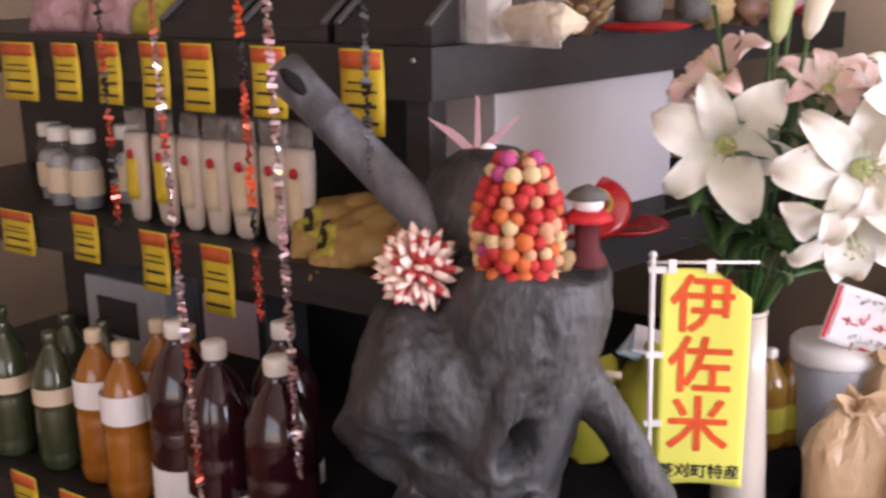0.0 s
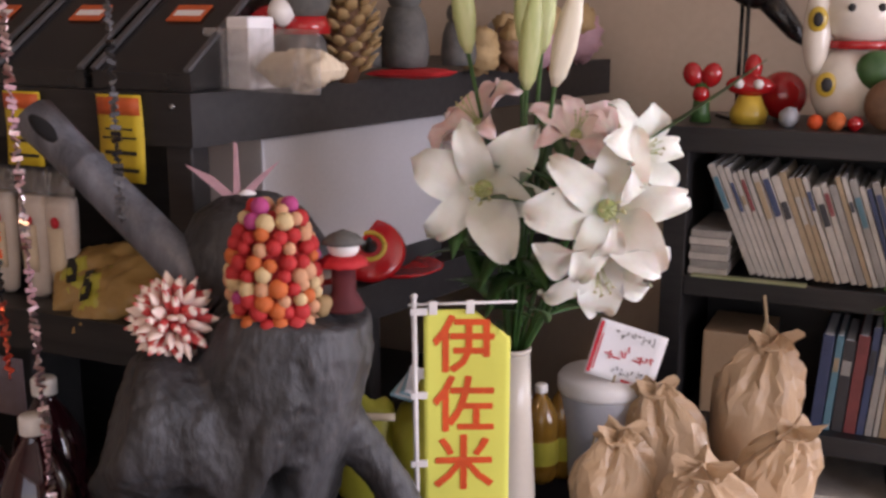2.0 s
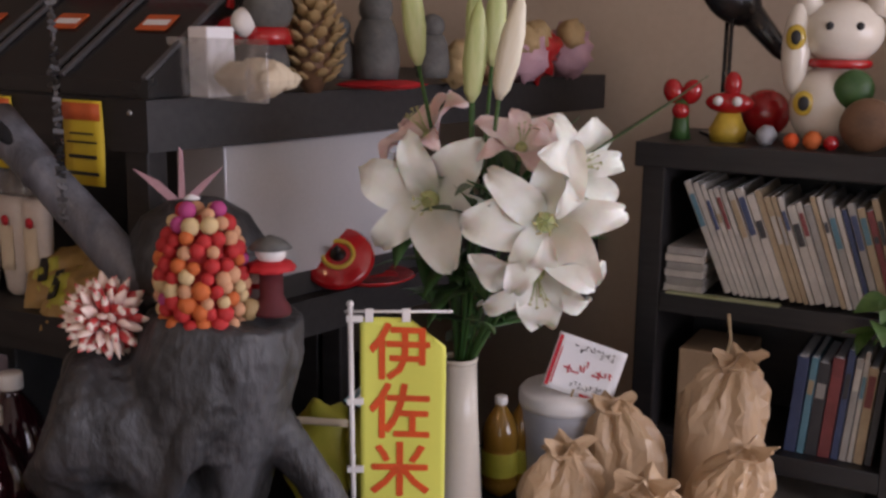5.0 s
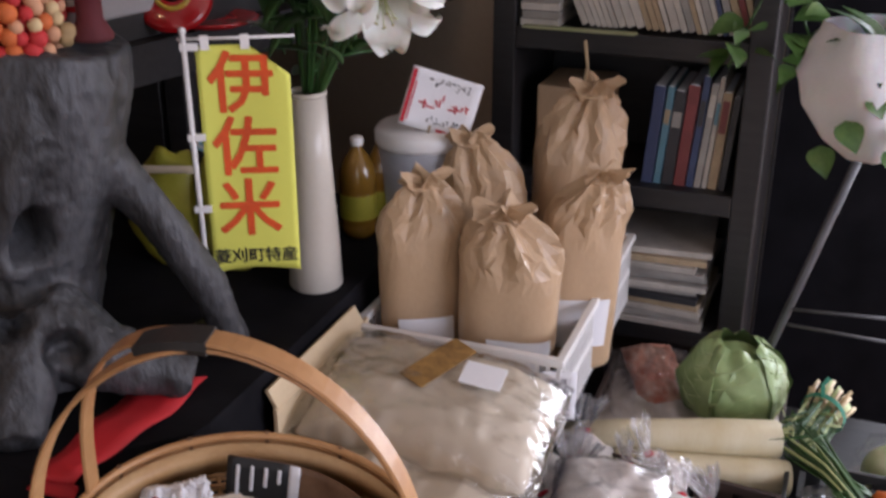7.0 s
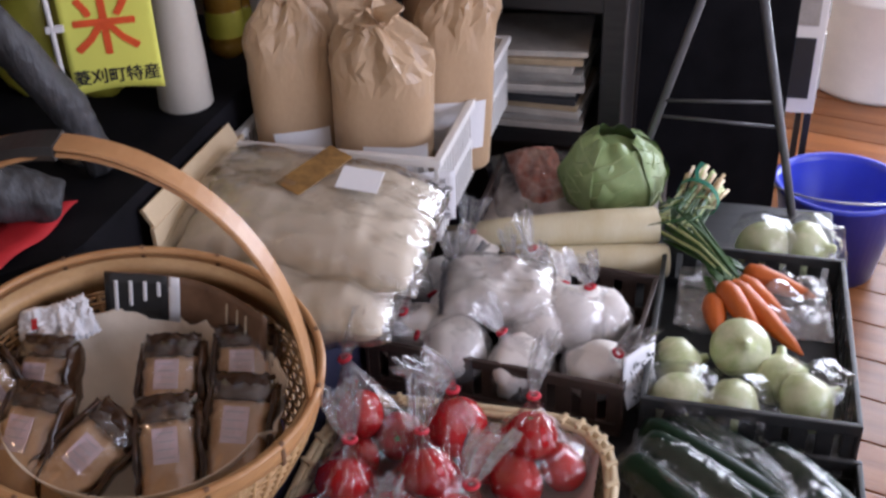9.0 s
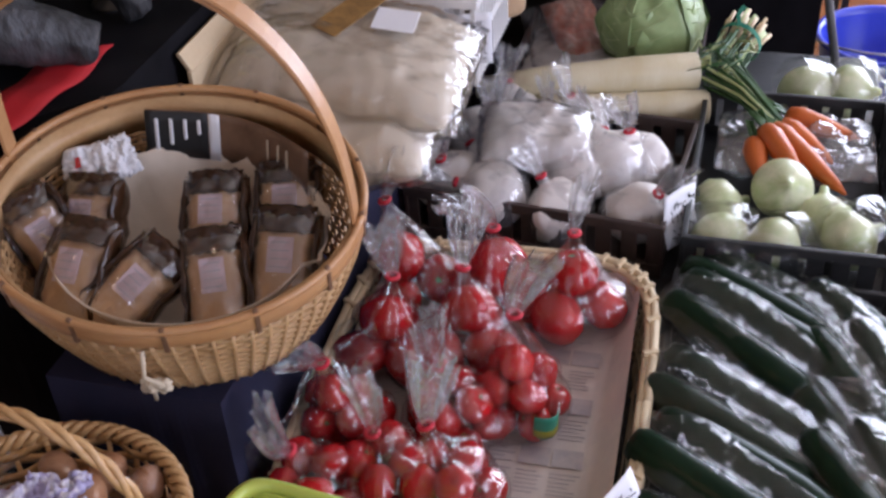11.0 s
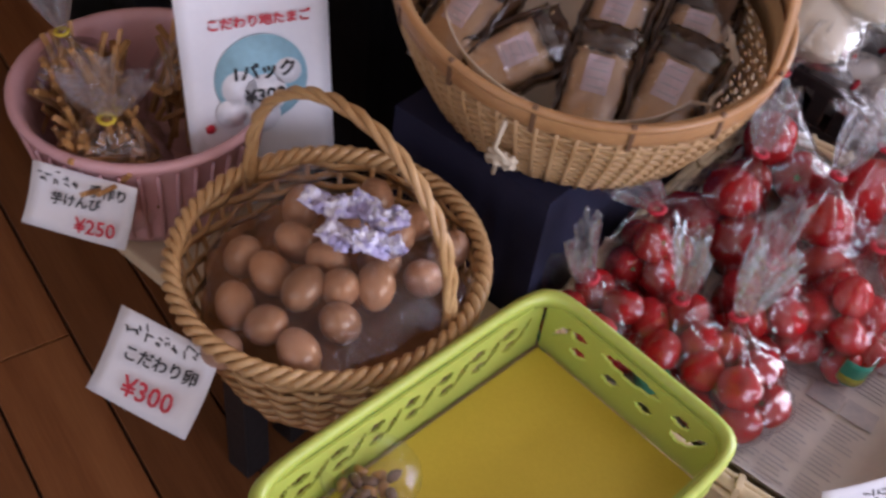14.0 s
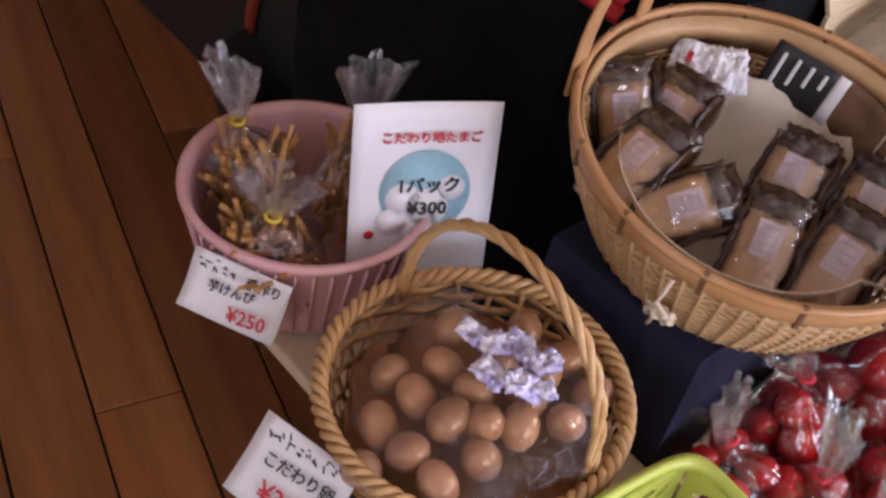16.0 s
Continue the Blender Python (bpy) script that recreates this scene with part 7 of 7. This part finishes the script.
cn = thing("metal_drum", "large dull silver metal drum on the floor", "drum", pose(0.775, 3.62, 0))
part("body", lathe([(0.2, 0), (0.205, 0.01), (0.2, 0.02), (0.2, 0.3), (0.206, 0.31), (0.2, 0.32), (0.2, 0.62), (0.206, 0.63), (0.2, 0.64)], mat("pale_zinc", (0.78, 0.79, 0.80), (0.68, 0.69, 0.71), 0.3, 0.1, scale=9), 48), cn)

# ---- dark shop shelf on the other side ----
sh = thing("shop_shelf", "tall black shop shelf with price cards along its edges", "shelf", pose(0, 0, 0))
def poly_board(z0, z1, y0, mt, x1=-0.855, x2=-0.60):
    pts = [(-2.3, y0), (x1, y0), (x2, 2.36), (-2.3, 2.36)]
    vs = [(x, y, z) for z in (z0, z1) for x, y in pts]
    return mesh_of("board", vs, [(3, 2, 1, 0), (4, 5, 6, 7), (0, 1, 5, 4), (1, 2, 6, 5), (2, 3, 7, 6), (3, 0, 4, 7)], mt, False)
part("shelf_board", poly_board(1.365, 1.438, 1.21, BLACKWOOD), sh)
part("shelf_board", poly_board(1.035, 1.098, 1.21, BLACKWOOD), sh)
part("shelf_board", poly_board(0.62, 0.70, 0.97, BLACKWOOD, -1.01, -0.98), sh)
part("plinth", slab(-2.28, -1.03, 1.03, 2.3, 0, 0.62, BLACKWOOD), sh)
part("back_panel", slab(-2.28, -0.86, 1.62, 1.64, 0.70, 1.036, BLACKWOOD), sh)
part("back_panel", slab(-2.28, -0.92, 1.55, 1.57, 1.098, 1.365, BLACKWOOD), sh)
part("post", slab(-0.905, -0.862, 1.215, 1.255, 0.70, 1.366, BLACKWOOD), sh)
part("post", slab(-0.85, -0.81, 1.62, 1.66, 0.0, 1.366, BLACKWOOD), sh)
part("screw", lathe([(0.004, 0), (0.004, 0.002)], SILVER, 12), sh, m=pose(-0.885, 1.209, 1.42) @ FACE)
part("fascia_hook", lathe([(0.003, 0), (0.003, 0.002)], SILVER, 12), sh, m=pose(-0.95, 1.209, 1.42) @ FACE)
sp = thing("steel_panel", "pale grey metal box on the shelf", "box", pose(-0.845, 1.36, 1.0985, 0, 0, -12))
part("box_body", slab(-0.12, 0.0, 0.0, 0.46, 0.04, 0.262, mat("pale_grey_metal", (0.42, 0.42, 0.43), (0.5, 0.5, 0.52), 0.4, 0.3, scale=4), 0.004), sp)
part("plinth", slab(-0.115, -0.005, 0.005, 0.455, 0.0, 0.04, BLACKP, 0.002), sp)
st = thing("spinning_top", "red lacquered spinning top with a yellow ring", "spinning top", pose(-0.79, 1.585, 1.099 + 0.052, 48, 0, 30))
part("disc", lathe([(0.004, -0.03), (0.02, -0.012), (0.058, -0.004), (0.062, 0.003), (0.055, 0.012), (0.02, 0.016)], REDGLOSS, 36), st)
part("ring", tube(loop_pts(lambda a: (0.026 * math.cos(a), 0.026 * math.sin(a), 0.016), 32), 0.004, GOLD, 8), st, "yellow painted ring")
part("hub", lathe([(0.016, 0.014), (0.012, 0.02), (0.005, 0.03), (0.004, 0.04)], BLACKG, 18), st)
rt_ = thing("red_tray", "red lacquered tray on the lower shelf", "tray", pose(-0.77, 1.66, 1.0985, 0, 0, -12))
part("plate", lathe([(0.001, 0.004), (0.05, 0.004), (0.075, 0.014), (0.078, 0.012), (0.05, 0.0), (0.001, 0.0)], REDGLOSS, 36), rt_)

def yellow_tag(x, y, z, w, h, rz=0, tilt=0):
    t = thing("price_tag", "yellow price card with an orange heading band", "price tag", pose(x, y, z, tilt, 0, rz), "yellow price tags")
    part("card", sheet(w, h, TAGY, 4, 4, lambda u, v: 0.003 * math.sin(3 * v)), t)
    part("band", sheet(w * 0.94, h * 0.2, TAGR, 3, 2, lambda u, v: 0.0), t, "orange heading band", pose(w * 0.03, -0.0012, h * 0.77))
    for k, (a, b, q) in enumerate(((0.2, 0.8, 0.60), (0.12, 0.88, 0.50), (0.16, 0.86, 0.32), (0.1, 0.9, 0.12))):
        part("writing", slab(w * a, w * b, -0.0012, -0.0006, h * q, h * (q + (0.042 if k > 1 else 0.022)), INK, 0), t, m=pose(0, -0.001, 0))
for x, w, z, h in ((-1.816, 0.10, 1.318, 0.105), (-1.665, 0.07, 1.325, 0.10), (-1.545, 0.058, 1.325, 0.105), (-1.435, 0.065, 1.325, 0.108), (-1.337, 0.068, 1.325, 0.108), (-1.185, 0.07, 1.325, 0.108), (-1.011, 0.078, 1.312, 0.122)):
    yellow_tag(x, 1.202, z, w, h)
for x, w, z, h in ((-1.879, 0.10, 1.018, 0.085), (-1.66, 0.07, 1.03, 0.09), (-1.475, 0.068, 1.0, 0.11), (-1.325, 0.07, 0.985, 0.12)):
    yellow_tag(x, 1.202, z, w, h)
for x in (-1.57, -1.44):
    yellow_tag(x, 0.962, 0.63, 0.066, 0.10)

for x, y in ((-1.262, 1.08), (-1.142, 1.045), (-1.115, 1.165), (-1.018, 1.045)):
    pet_bottle("drink_bottle", "large bottle of dark plum drink with a white cap", 0.054, 0.315, DARKDRINK, WHITEP, pose(x, y, 0.70), (PAPER, 0.06, 0.26, "white printed label"), "dark drink bottles")
for x, y in ((-1.455, 1.07), (-1.362, 1.05), (-1.40, 1.16), (-1.33, 1.165)):
    pet_bottle("tea_bottle", "bottle of amber tea with a cream cap", 0.04, 0.27, AMBER, CREAM, pose(x, y, 0.70), (PAPER, 0.52, 0.70, "white and red label"), "amber bottles")
for x, y in ((-1.56, 1.06), (-1.62, 1.14), (-1.53, 1.15), (-1.68, 1.05), (-1.76, 1.1)):
    pet_bottle("green_bottle", "green glass bottle with a dark cap", 0.038, 0.25, GREENB, GREENB, pose(x, y, 0.70), (CREAM, 0.5, 0.62, "cream paper label"), "green bottles")
for x, y in ((-1.80, 1.30), (-1.73, 1.30), (-1.87, 1.33), (-1.70, 1.38)):
    j = thing("jar", "clear glass jar of preserves with a white lid", "jar", pose(x, y, 1.098), "jars on the shelf")
    part("contents", lathe([(0.026, 0.004), (0.027, 0.09), (0.02, 0.10)], GREYP, 20), j)
    part("glass", open_lathe([(0.030, 0), (0.031, 0.1), (0.022, 0.125), (0.022, 0.135)], FILM, 24), j)
    part("lid", lathe([(0.023, 0.13), (0.024, 0.133), (0.024, 0.155), (0.02, 0.158)], WHITEP, 20), j)
    part("label", open_lathe([(0.0318, 0.03), (0.0318, 0.08)], CREAM, 20), j)
for k, x in enumerate((-1.56, -1.485, -1.42, -1.36, -1.295, -1.225, -1.17)):
    p = thing("pouch", "white stand-up pouch with a yellow panel and red dot", "pouch", pose(x, 1.285, 1.098, 0, 0, rng.uniform(-6, 6)), "white pouches")
    part("bag_body", lathe([(0.012, 0.0), (0.021, 0.008), (0.027, 0.05), (0.031, 0.11), (0.031, 0.15), (0.029, 0.165)], mat("cream_pouch", (0.62, 0.56, 0.50), (0.52, 0.45, 0.39), 0.4, scale=30) if k == 0 else bpy.data.materials["cream_pouch"], 20, lambda a, i: 1 + 0.04 * math.sin(5 * a + i), squash=(1, 0.6)), p)
    part("panel", sheet(0.034, 0.075, TAGY if k < 2 else CREAM, 6, 4, lambda u, v: 0.006 * (2 * u - 1) ** 2), p, "yellow printed panel", pose(-0.017, -0.0215, 0.045))
    part("header", sheet(0.058, 0.05, FILMH, 8, 4, lambda u, v: 0.006 * math.sin(9 * u + k) * v), p, "clear film header above the pouch", pose(-0.029, 0, 0.16))
    part("dot", lathe([(0.009, 0), (0.009, 0.001)], INKRED, 16), p, "red printed dot", pose(0.006, -0.0205, 0.128) @ FACE)
for x, y, z, rz, ty in ((-1.05, 1.27, 1.13, 15, -20), (-0.965, 1.30, 1.135, 0, -30), (-1.11, 1.30, 1.14, 30, -10)):
    g = thing("grain_bag", "tan bag of roasted grain with a green printed band", "bag", pose(x, y, z, 35, ty, rz), "tan grain bags")
    part("bag_body", pillow(0.16, 0.12, 0.06, mat("tan_bag", (0.36, 0.23, 0.08), (0.28, 0.17, 0.05), 0.5, scale=20), "bag_body", x * 9, 0.3), g)
    part("band", pillow(0.07, 0.10, 0.064, PERIDOT, "band", x * 3, 0.3, 14), g, "yellow-green printed band", pose(-0.03, 0, 0))
    part("writing", slab(-0.045, -0.03, -0.03, 0.03, 0.031, 0.033, INK, 0), g)
mw = thing("small_appliance", "pale grey boxed appliance with a dark window", "appliance", pose(-1.72, 1.35, 0.70))
part("body", slab(-0.12, 0.12, 0, 0.15, 0, 0.24, GREYP, 0.008), mw)
part("window", slab(-0.08, 0.04, -0.003, 0.0, 0.12, 0.2, BLACKG, 0.002), mw)
pp = thing("pink_package", "pale pink film package lying on the lower shelf", "package", pose(-1.86, 1.16, 0.735, 12, 0, 10))
part("bag_body", pillow(0.17, 0.13, 0.07, LAV, "bag_body", 6, 0.4, 20), pp)
part("film", pillow(0.18, 0.14, 0.076, FILMC, "film", 6.1, 0.45, 20), pp, "glossy clear film")
pw = thing("white_package", "white film package with a purple label", "package", pose(-1.80, 1.03, 0.722, 20, 0, -8))
part("bag_body", pillow(0.15, 0.11, 0.05, PAPER, "bag_body", 9, 0.4, 20), pw)
part("label", slab(-0.03, 0.03, -0.02, 0.02, 0.0255, 0.0268, LILAC, 0), pw, "purple printed label")
mw2 = thing("printed_carton", "dark carton with pale printed panel", "carton", pose(-1.45, 1.38, 0.70))
part("body", slab(-0.09, 0.09, 0, 0.12, 0, 0.27, BLACKP, 0.006), mw2)
part("panel", slab(-0.07, 0.07, -0.002, 0.0, 0.13, 0.24, LILAC, 0.001), mw2)

def bin_case(x, y, label):
    b = thing("food_bin", label, "bin", pose(x, y, 1.4385))
    vs = [(-0.085, 0, 0), (0.085, 0, 0), (0.085, 0.28, 0), (-0.085, 0.28, 0), (-0.085, 0, 0.025), (0.085, 0, 0.025), (0.085, 0.2, 0.155), (-0.085, 0.2, 0.155), (0.085, 0.28, 0.155), (-0.085, 0.28, 0.155)]
    fs = [(3, 2, 1, 0), (0, 1, 5, 4), (4, 5, 6, 7), (7, 6, 8, 9), (1, 2, 8, 6, 5), (0, 4, 7, 9, 3), (2, 3, 9, 8)]
    part("case", mesh_of("case", vs, fs, BLACKG, False), b, "black plastic case with a slanting lid")
    for sx in (-0.085, 0.075):
        part("lid_rail", slab(sx, sx + 0.01, 0, 0.24, 0.0, 0.006, STEELG, 0.001), b, m=pose(0, 0, 0.026, 33, 0, 0))
    part("red_label", slab(-0.03, 0.03, 0.12, 0.16, 0.0, 0.002, TAGR, 0), b, "red paper label", pose(0, 0, 0.027, 33, 0, 0))
    part("writing", slab(-0.024, 0.024, 0.132, 0.146, 0.002, 0.0026, PAPER, 0), b, m=pose(0, 0, 0.027, 33, 0, 0))
    return b
for x in (-1.32, -1.135, -0.95):
    bin_case(x, 1.225, "black food bin with a slanting lid and red label")
hd = thing("red_sign", "long red and white sign above the food bins", "sign", pose(-1.22, 1.40, 1.566, -12, 0, 0))
part("board", slab(0, 0.36, 0, 0.012, 0, 0.07, REDGLOSS, 0.002), hd)
part("white_field", slab(0.15, 0.33, -0.002, 0, 0.015, 0.055, PAPER, 0.001), hd)
part("writing", bars([(0.165 + 0.028 * k, 0.185 + 0.028 * k, 0.022, 0.048) for k in range(5)], INKRED), hd, m=pose(0, -0.003, 0))
part("foot", slab(0.1, 0.26, 0.0, 0.05, -0.01, 0.0, BLACKP, 0.001), hd)
for x in (-1.75, -1.6, -1.48):
    pg = thing("snack_pouch", "red and clear snack pouch on the top shelf", "pouch", pose(x, 1.30, 1.475, 60, 0, rng.uniform(-20, 20)))
    part("bag_body", pillow(0.13, 0.10, 0.06, LAV if x < -1.5 else PERIDOT, "bag_body", x * 5, 0.4), pg)
    part("film", pillow(0.14, 0.11, 0.066, FILM, "film", x * 7, 0.4), pg)

ab = thing("acrylic_box", "clear acrylic box with white and tan packets inside", "acrylic box", pose(-0.79, 1.28, 1.4385, 0, 0, -12))
part("front", slab(-0.11, 0.11, -0.002, 0.002, 0, 0.085, film_mat("acrylic", 0.1, (0.92, 0.92, 0.92), 0.12), 0.001), ab)
part("white_packet", slab(-0.075, -0.03, 0.01, 0.06, 0, 0.10, PAPER, 0.004), ab)
part("tan_packet", pillow(0.12, 0.07, 0.05, CREAM, "tan_packet", 4, 0.4), ab, m=pose(0.04, 0.04, 0.03))
solid_figure("plush_figure", "small plush figure in red, white and dark grey", "plush toy", [(ball(0.035, STONE, 16, 12, scale=(1, 0.8, 1.1)), T3(0, 0, 0.036)), (ball(0.026, REDGLOSS, 14, 10, scale=(1.1, 0.8, 0.7)), T3(-0.03, -0.01, 0.075)), (ball(0.018, WHITEP, 12, 8), T3(-0.008, -0.02, 0.085)), (ball(0.03, STONE, 14, 10), T3(0.01, 0, 0.10)), (lathe([(0.03, 0), (0.024, 0.02)], REDGLOSS, 16), T3(0.01, 0, 0.06))], pose(-0.80, 1.40, 1.4385) @ Matrix.Scale(1.25, 4))
def pinecone(m, s):
    t = thing("pine_cone", "large brown pine cone on the shelf", "pine cone", m, "pine cones")
    part("core", lathe([(0.01, 0), (0.028, 0.03), (0.024, 0.08), (0.004, 0.115)], BROWN, 14), t)
    sc = lathe([(0.001, 0.0), (0.009, 0.01), (0.007, 0.02), (0.001, 0.024)], TANSTRAW, 6, squash=(1, 0.35), name="scale")
    for k in range(70):
        f = (k + 0.5) / 70
        an = k * 2.39996
        r = 0.03 * math.sin(math.pi * (0.15 + 0.8 * f)) + 0.004
        part("scale", sc, t, m=pose(r * 0.75 * math.cos(an), r * 0.75 * math.sin(an), 0.012 + 0.095 * f, 0, 0, math.degrees(an)) @ pose(0, 0, 0, 0, 62 - 25 * f, 0) @ pose(0, 0, 0, 0, 0, 90))
    t.scale = (s, s, s)
pinecone(pose(-0.765, 1.48, 1.4385), 1.25)
pinecone(pose(-0.82, 1.55, 1.4385, 8, 0, 0), 1.1)
cu = thing("red_cushion", "flat red cushion under the stone figures", "cushion", pose(-0.725, 1.62, 1.446))
part("pad", pillow(0.13, 0.10, 0.016, RED, "pad", 2, 0.3), cu)
for k, (x, y, s) in enumerate(((-0.795, 1.60, 0.85), (-0.742, 1.63, 1.2), (-0.685, 1.72, 0.9))):
    solid_figure("stone_figure", "small dark stone figure on the shelf", "statue", [(lathe([(0.03, 0), (0.034, 0.02), (0.03, 0.06), (0.022, 0.08)], STONE, 16), T3(0, 0, 0)), (ball(0.024, STONE, 14, 10), T3(0, 0, 0.095))], pose(x, y, 1.455) @ Matrix.Scale(s, 4))
for k, (x, y, mt, r) in enumerate(((-0.69, 1.82, TANSTRAW, 0.035), (-0.66, 1.90, BROWN, 0.04), (-0.64, 2.0, LAV, 0.045), (-0.66, 2.1, REDGLOSS, 0.05), (-0.70, 1.97, GREYP, 0.045), (-0.63, 2.2, LAV, 0.05))):
    solid_figure("ornament", "small dried-flower and straw ornament on the shelf", "ornament", [(ball(r, mt, 16, 12, lump=0.5, freq=14, seed=k), T3(0, 0, r)), (ball(r * 0.6, TANSTRAW, 12, 8, lump=0.5, freq=14, seed=k + 3), T3(r * 0.3, -r * 0.4, r * 1.7))], pose(x, y, 1.4375))

# tinsel strings that hang in front of the shelf
def tinsel(x, y, z0, z1, sway, mts, name_label):
    t = thing("tinsel_string", name_label, "hanging string", pose(x, y, 0), "hanging tinsel strings")
    n = int((z1 - z0) / 0.0075)
    per = []
    for k in range(n):
        z = z1 - (z1 - z0) * k / n
        a = rng.uniform(0, 360)
        per.append((slab(-0.0062, 0.0062, -0.0012, 0.0012, -0.0028, 0.0028, mts[(k // 7) % len(mts)], 0), pose(sway * (z1 - z), 0, z, rng.uniform(-40, 40), rng.uniform(-40, 40), a)))
    part("thread", tube([(0, 0, z1 + 0.0), (sway * (z1 - z0), 0, z0)], 0.001, INK, 5), t)
    part("spangle_strip", join(per), t, "glittering spangles")["kind"] = "stuff"
    part("hook", tube([(0, 0, z1), (0, 0, 2.6)], 0.0008, INK, 4), t)
tinsel(-1.124, 0.96, 0.80, 1.62, 0.03, (TINSELS, TINSELS, TINSELR), "silver and pink tinsel string hanging from the ceiling")
tinsel(-0.968, 0.96, 1.10, 1.62, 0.015, (TINSELR, TINSELR, ORANGE, BLACKG), "red and orange tinsel string hanging from the ceiling")
tinsel(-0.921, 0.96, 0.89, 1.62, 0.02, (TINSELS, TINSELS, TINSELS, LAV), "silver tinsel string hanging from the ceiling")
tinsel(-1.25, 0.98, 1.18, 1.62, 0.0, (BLACKG, TINSELR), "dark red tinsel string hanging from the ceiling")
tinsel(-0.82, 1.02, 1.30, 1.62, 0.0, (BLACKG, STEELG), "dark thin tinsel string hanging from the ceiling")

# ---- floor planks ----
plank_len, plank_w = 1.9, 0.132
pm = slab(-plank_len / 2 + 0.0015, plank_len / 2 - 0.0015, -plank_w / 2 + 0.002, plank_w / 2 - 0.002, -0.011, 0.0, PLANK, 0.002, "plank")
turn = Matrix.Rotation(radians(-15), 4, "Z")
for j in range(-24, 36):
    for i in range(-2, 3):
        c = turn @ Vector((i * plank_len + (0.6 if j % 3 == 0 else 1.3 if j % 3 == 1 else 0), j * plank_w, 0))
        dx, dy = turn[0][0], turn[1][0]
        lo = max(-plank_len / 2, min((-3.18 - c.x) / dx, (3.18 - c.x) / dx), min((-2.48 - c.y) / dy, (4.18 - c.y) / dy))
        hi = min(plank_len / 2, max((-3.18 - c.x) / dx, (3.18 - c.x) / dx), max((-2.48 - c.y) / dy, (4.18 - c.y) / dy))
        if hi - lo < 0.08:
            continue
        if hi - lo < plank_len - 0.001:  # boards cut off at a wall
            part("plank", slab(lo + 0.0015, hi - 0.0015, -plank_w / 2 + 0.002, plank_w / 2 - 0.002, -0.011, 0.0, PLANK, 0.002, "plank"), floor, m=Matrix.Translation(c) @ turn)
        else:
            part("plank", pm, floor, m=Matrix.Translation(c) @ turn)
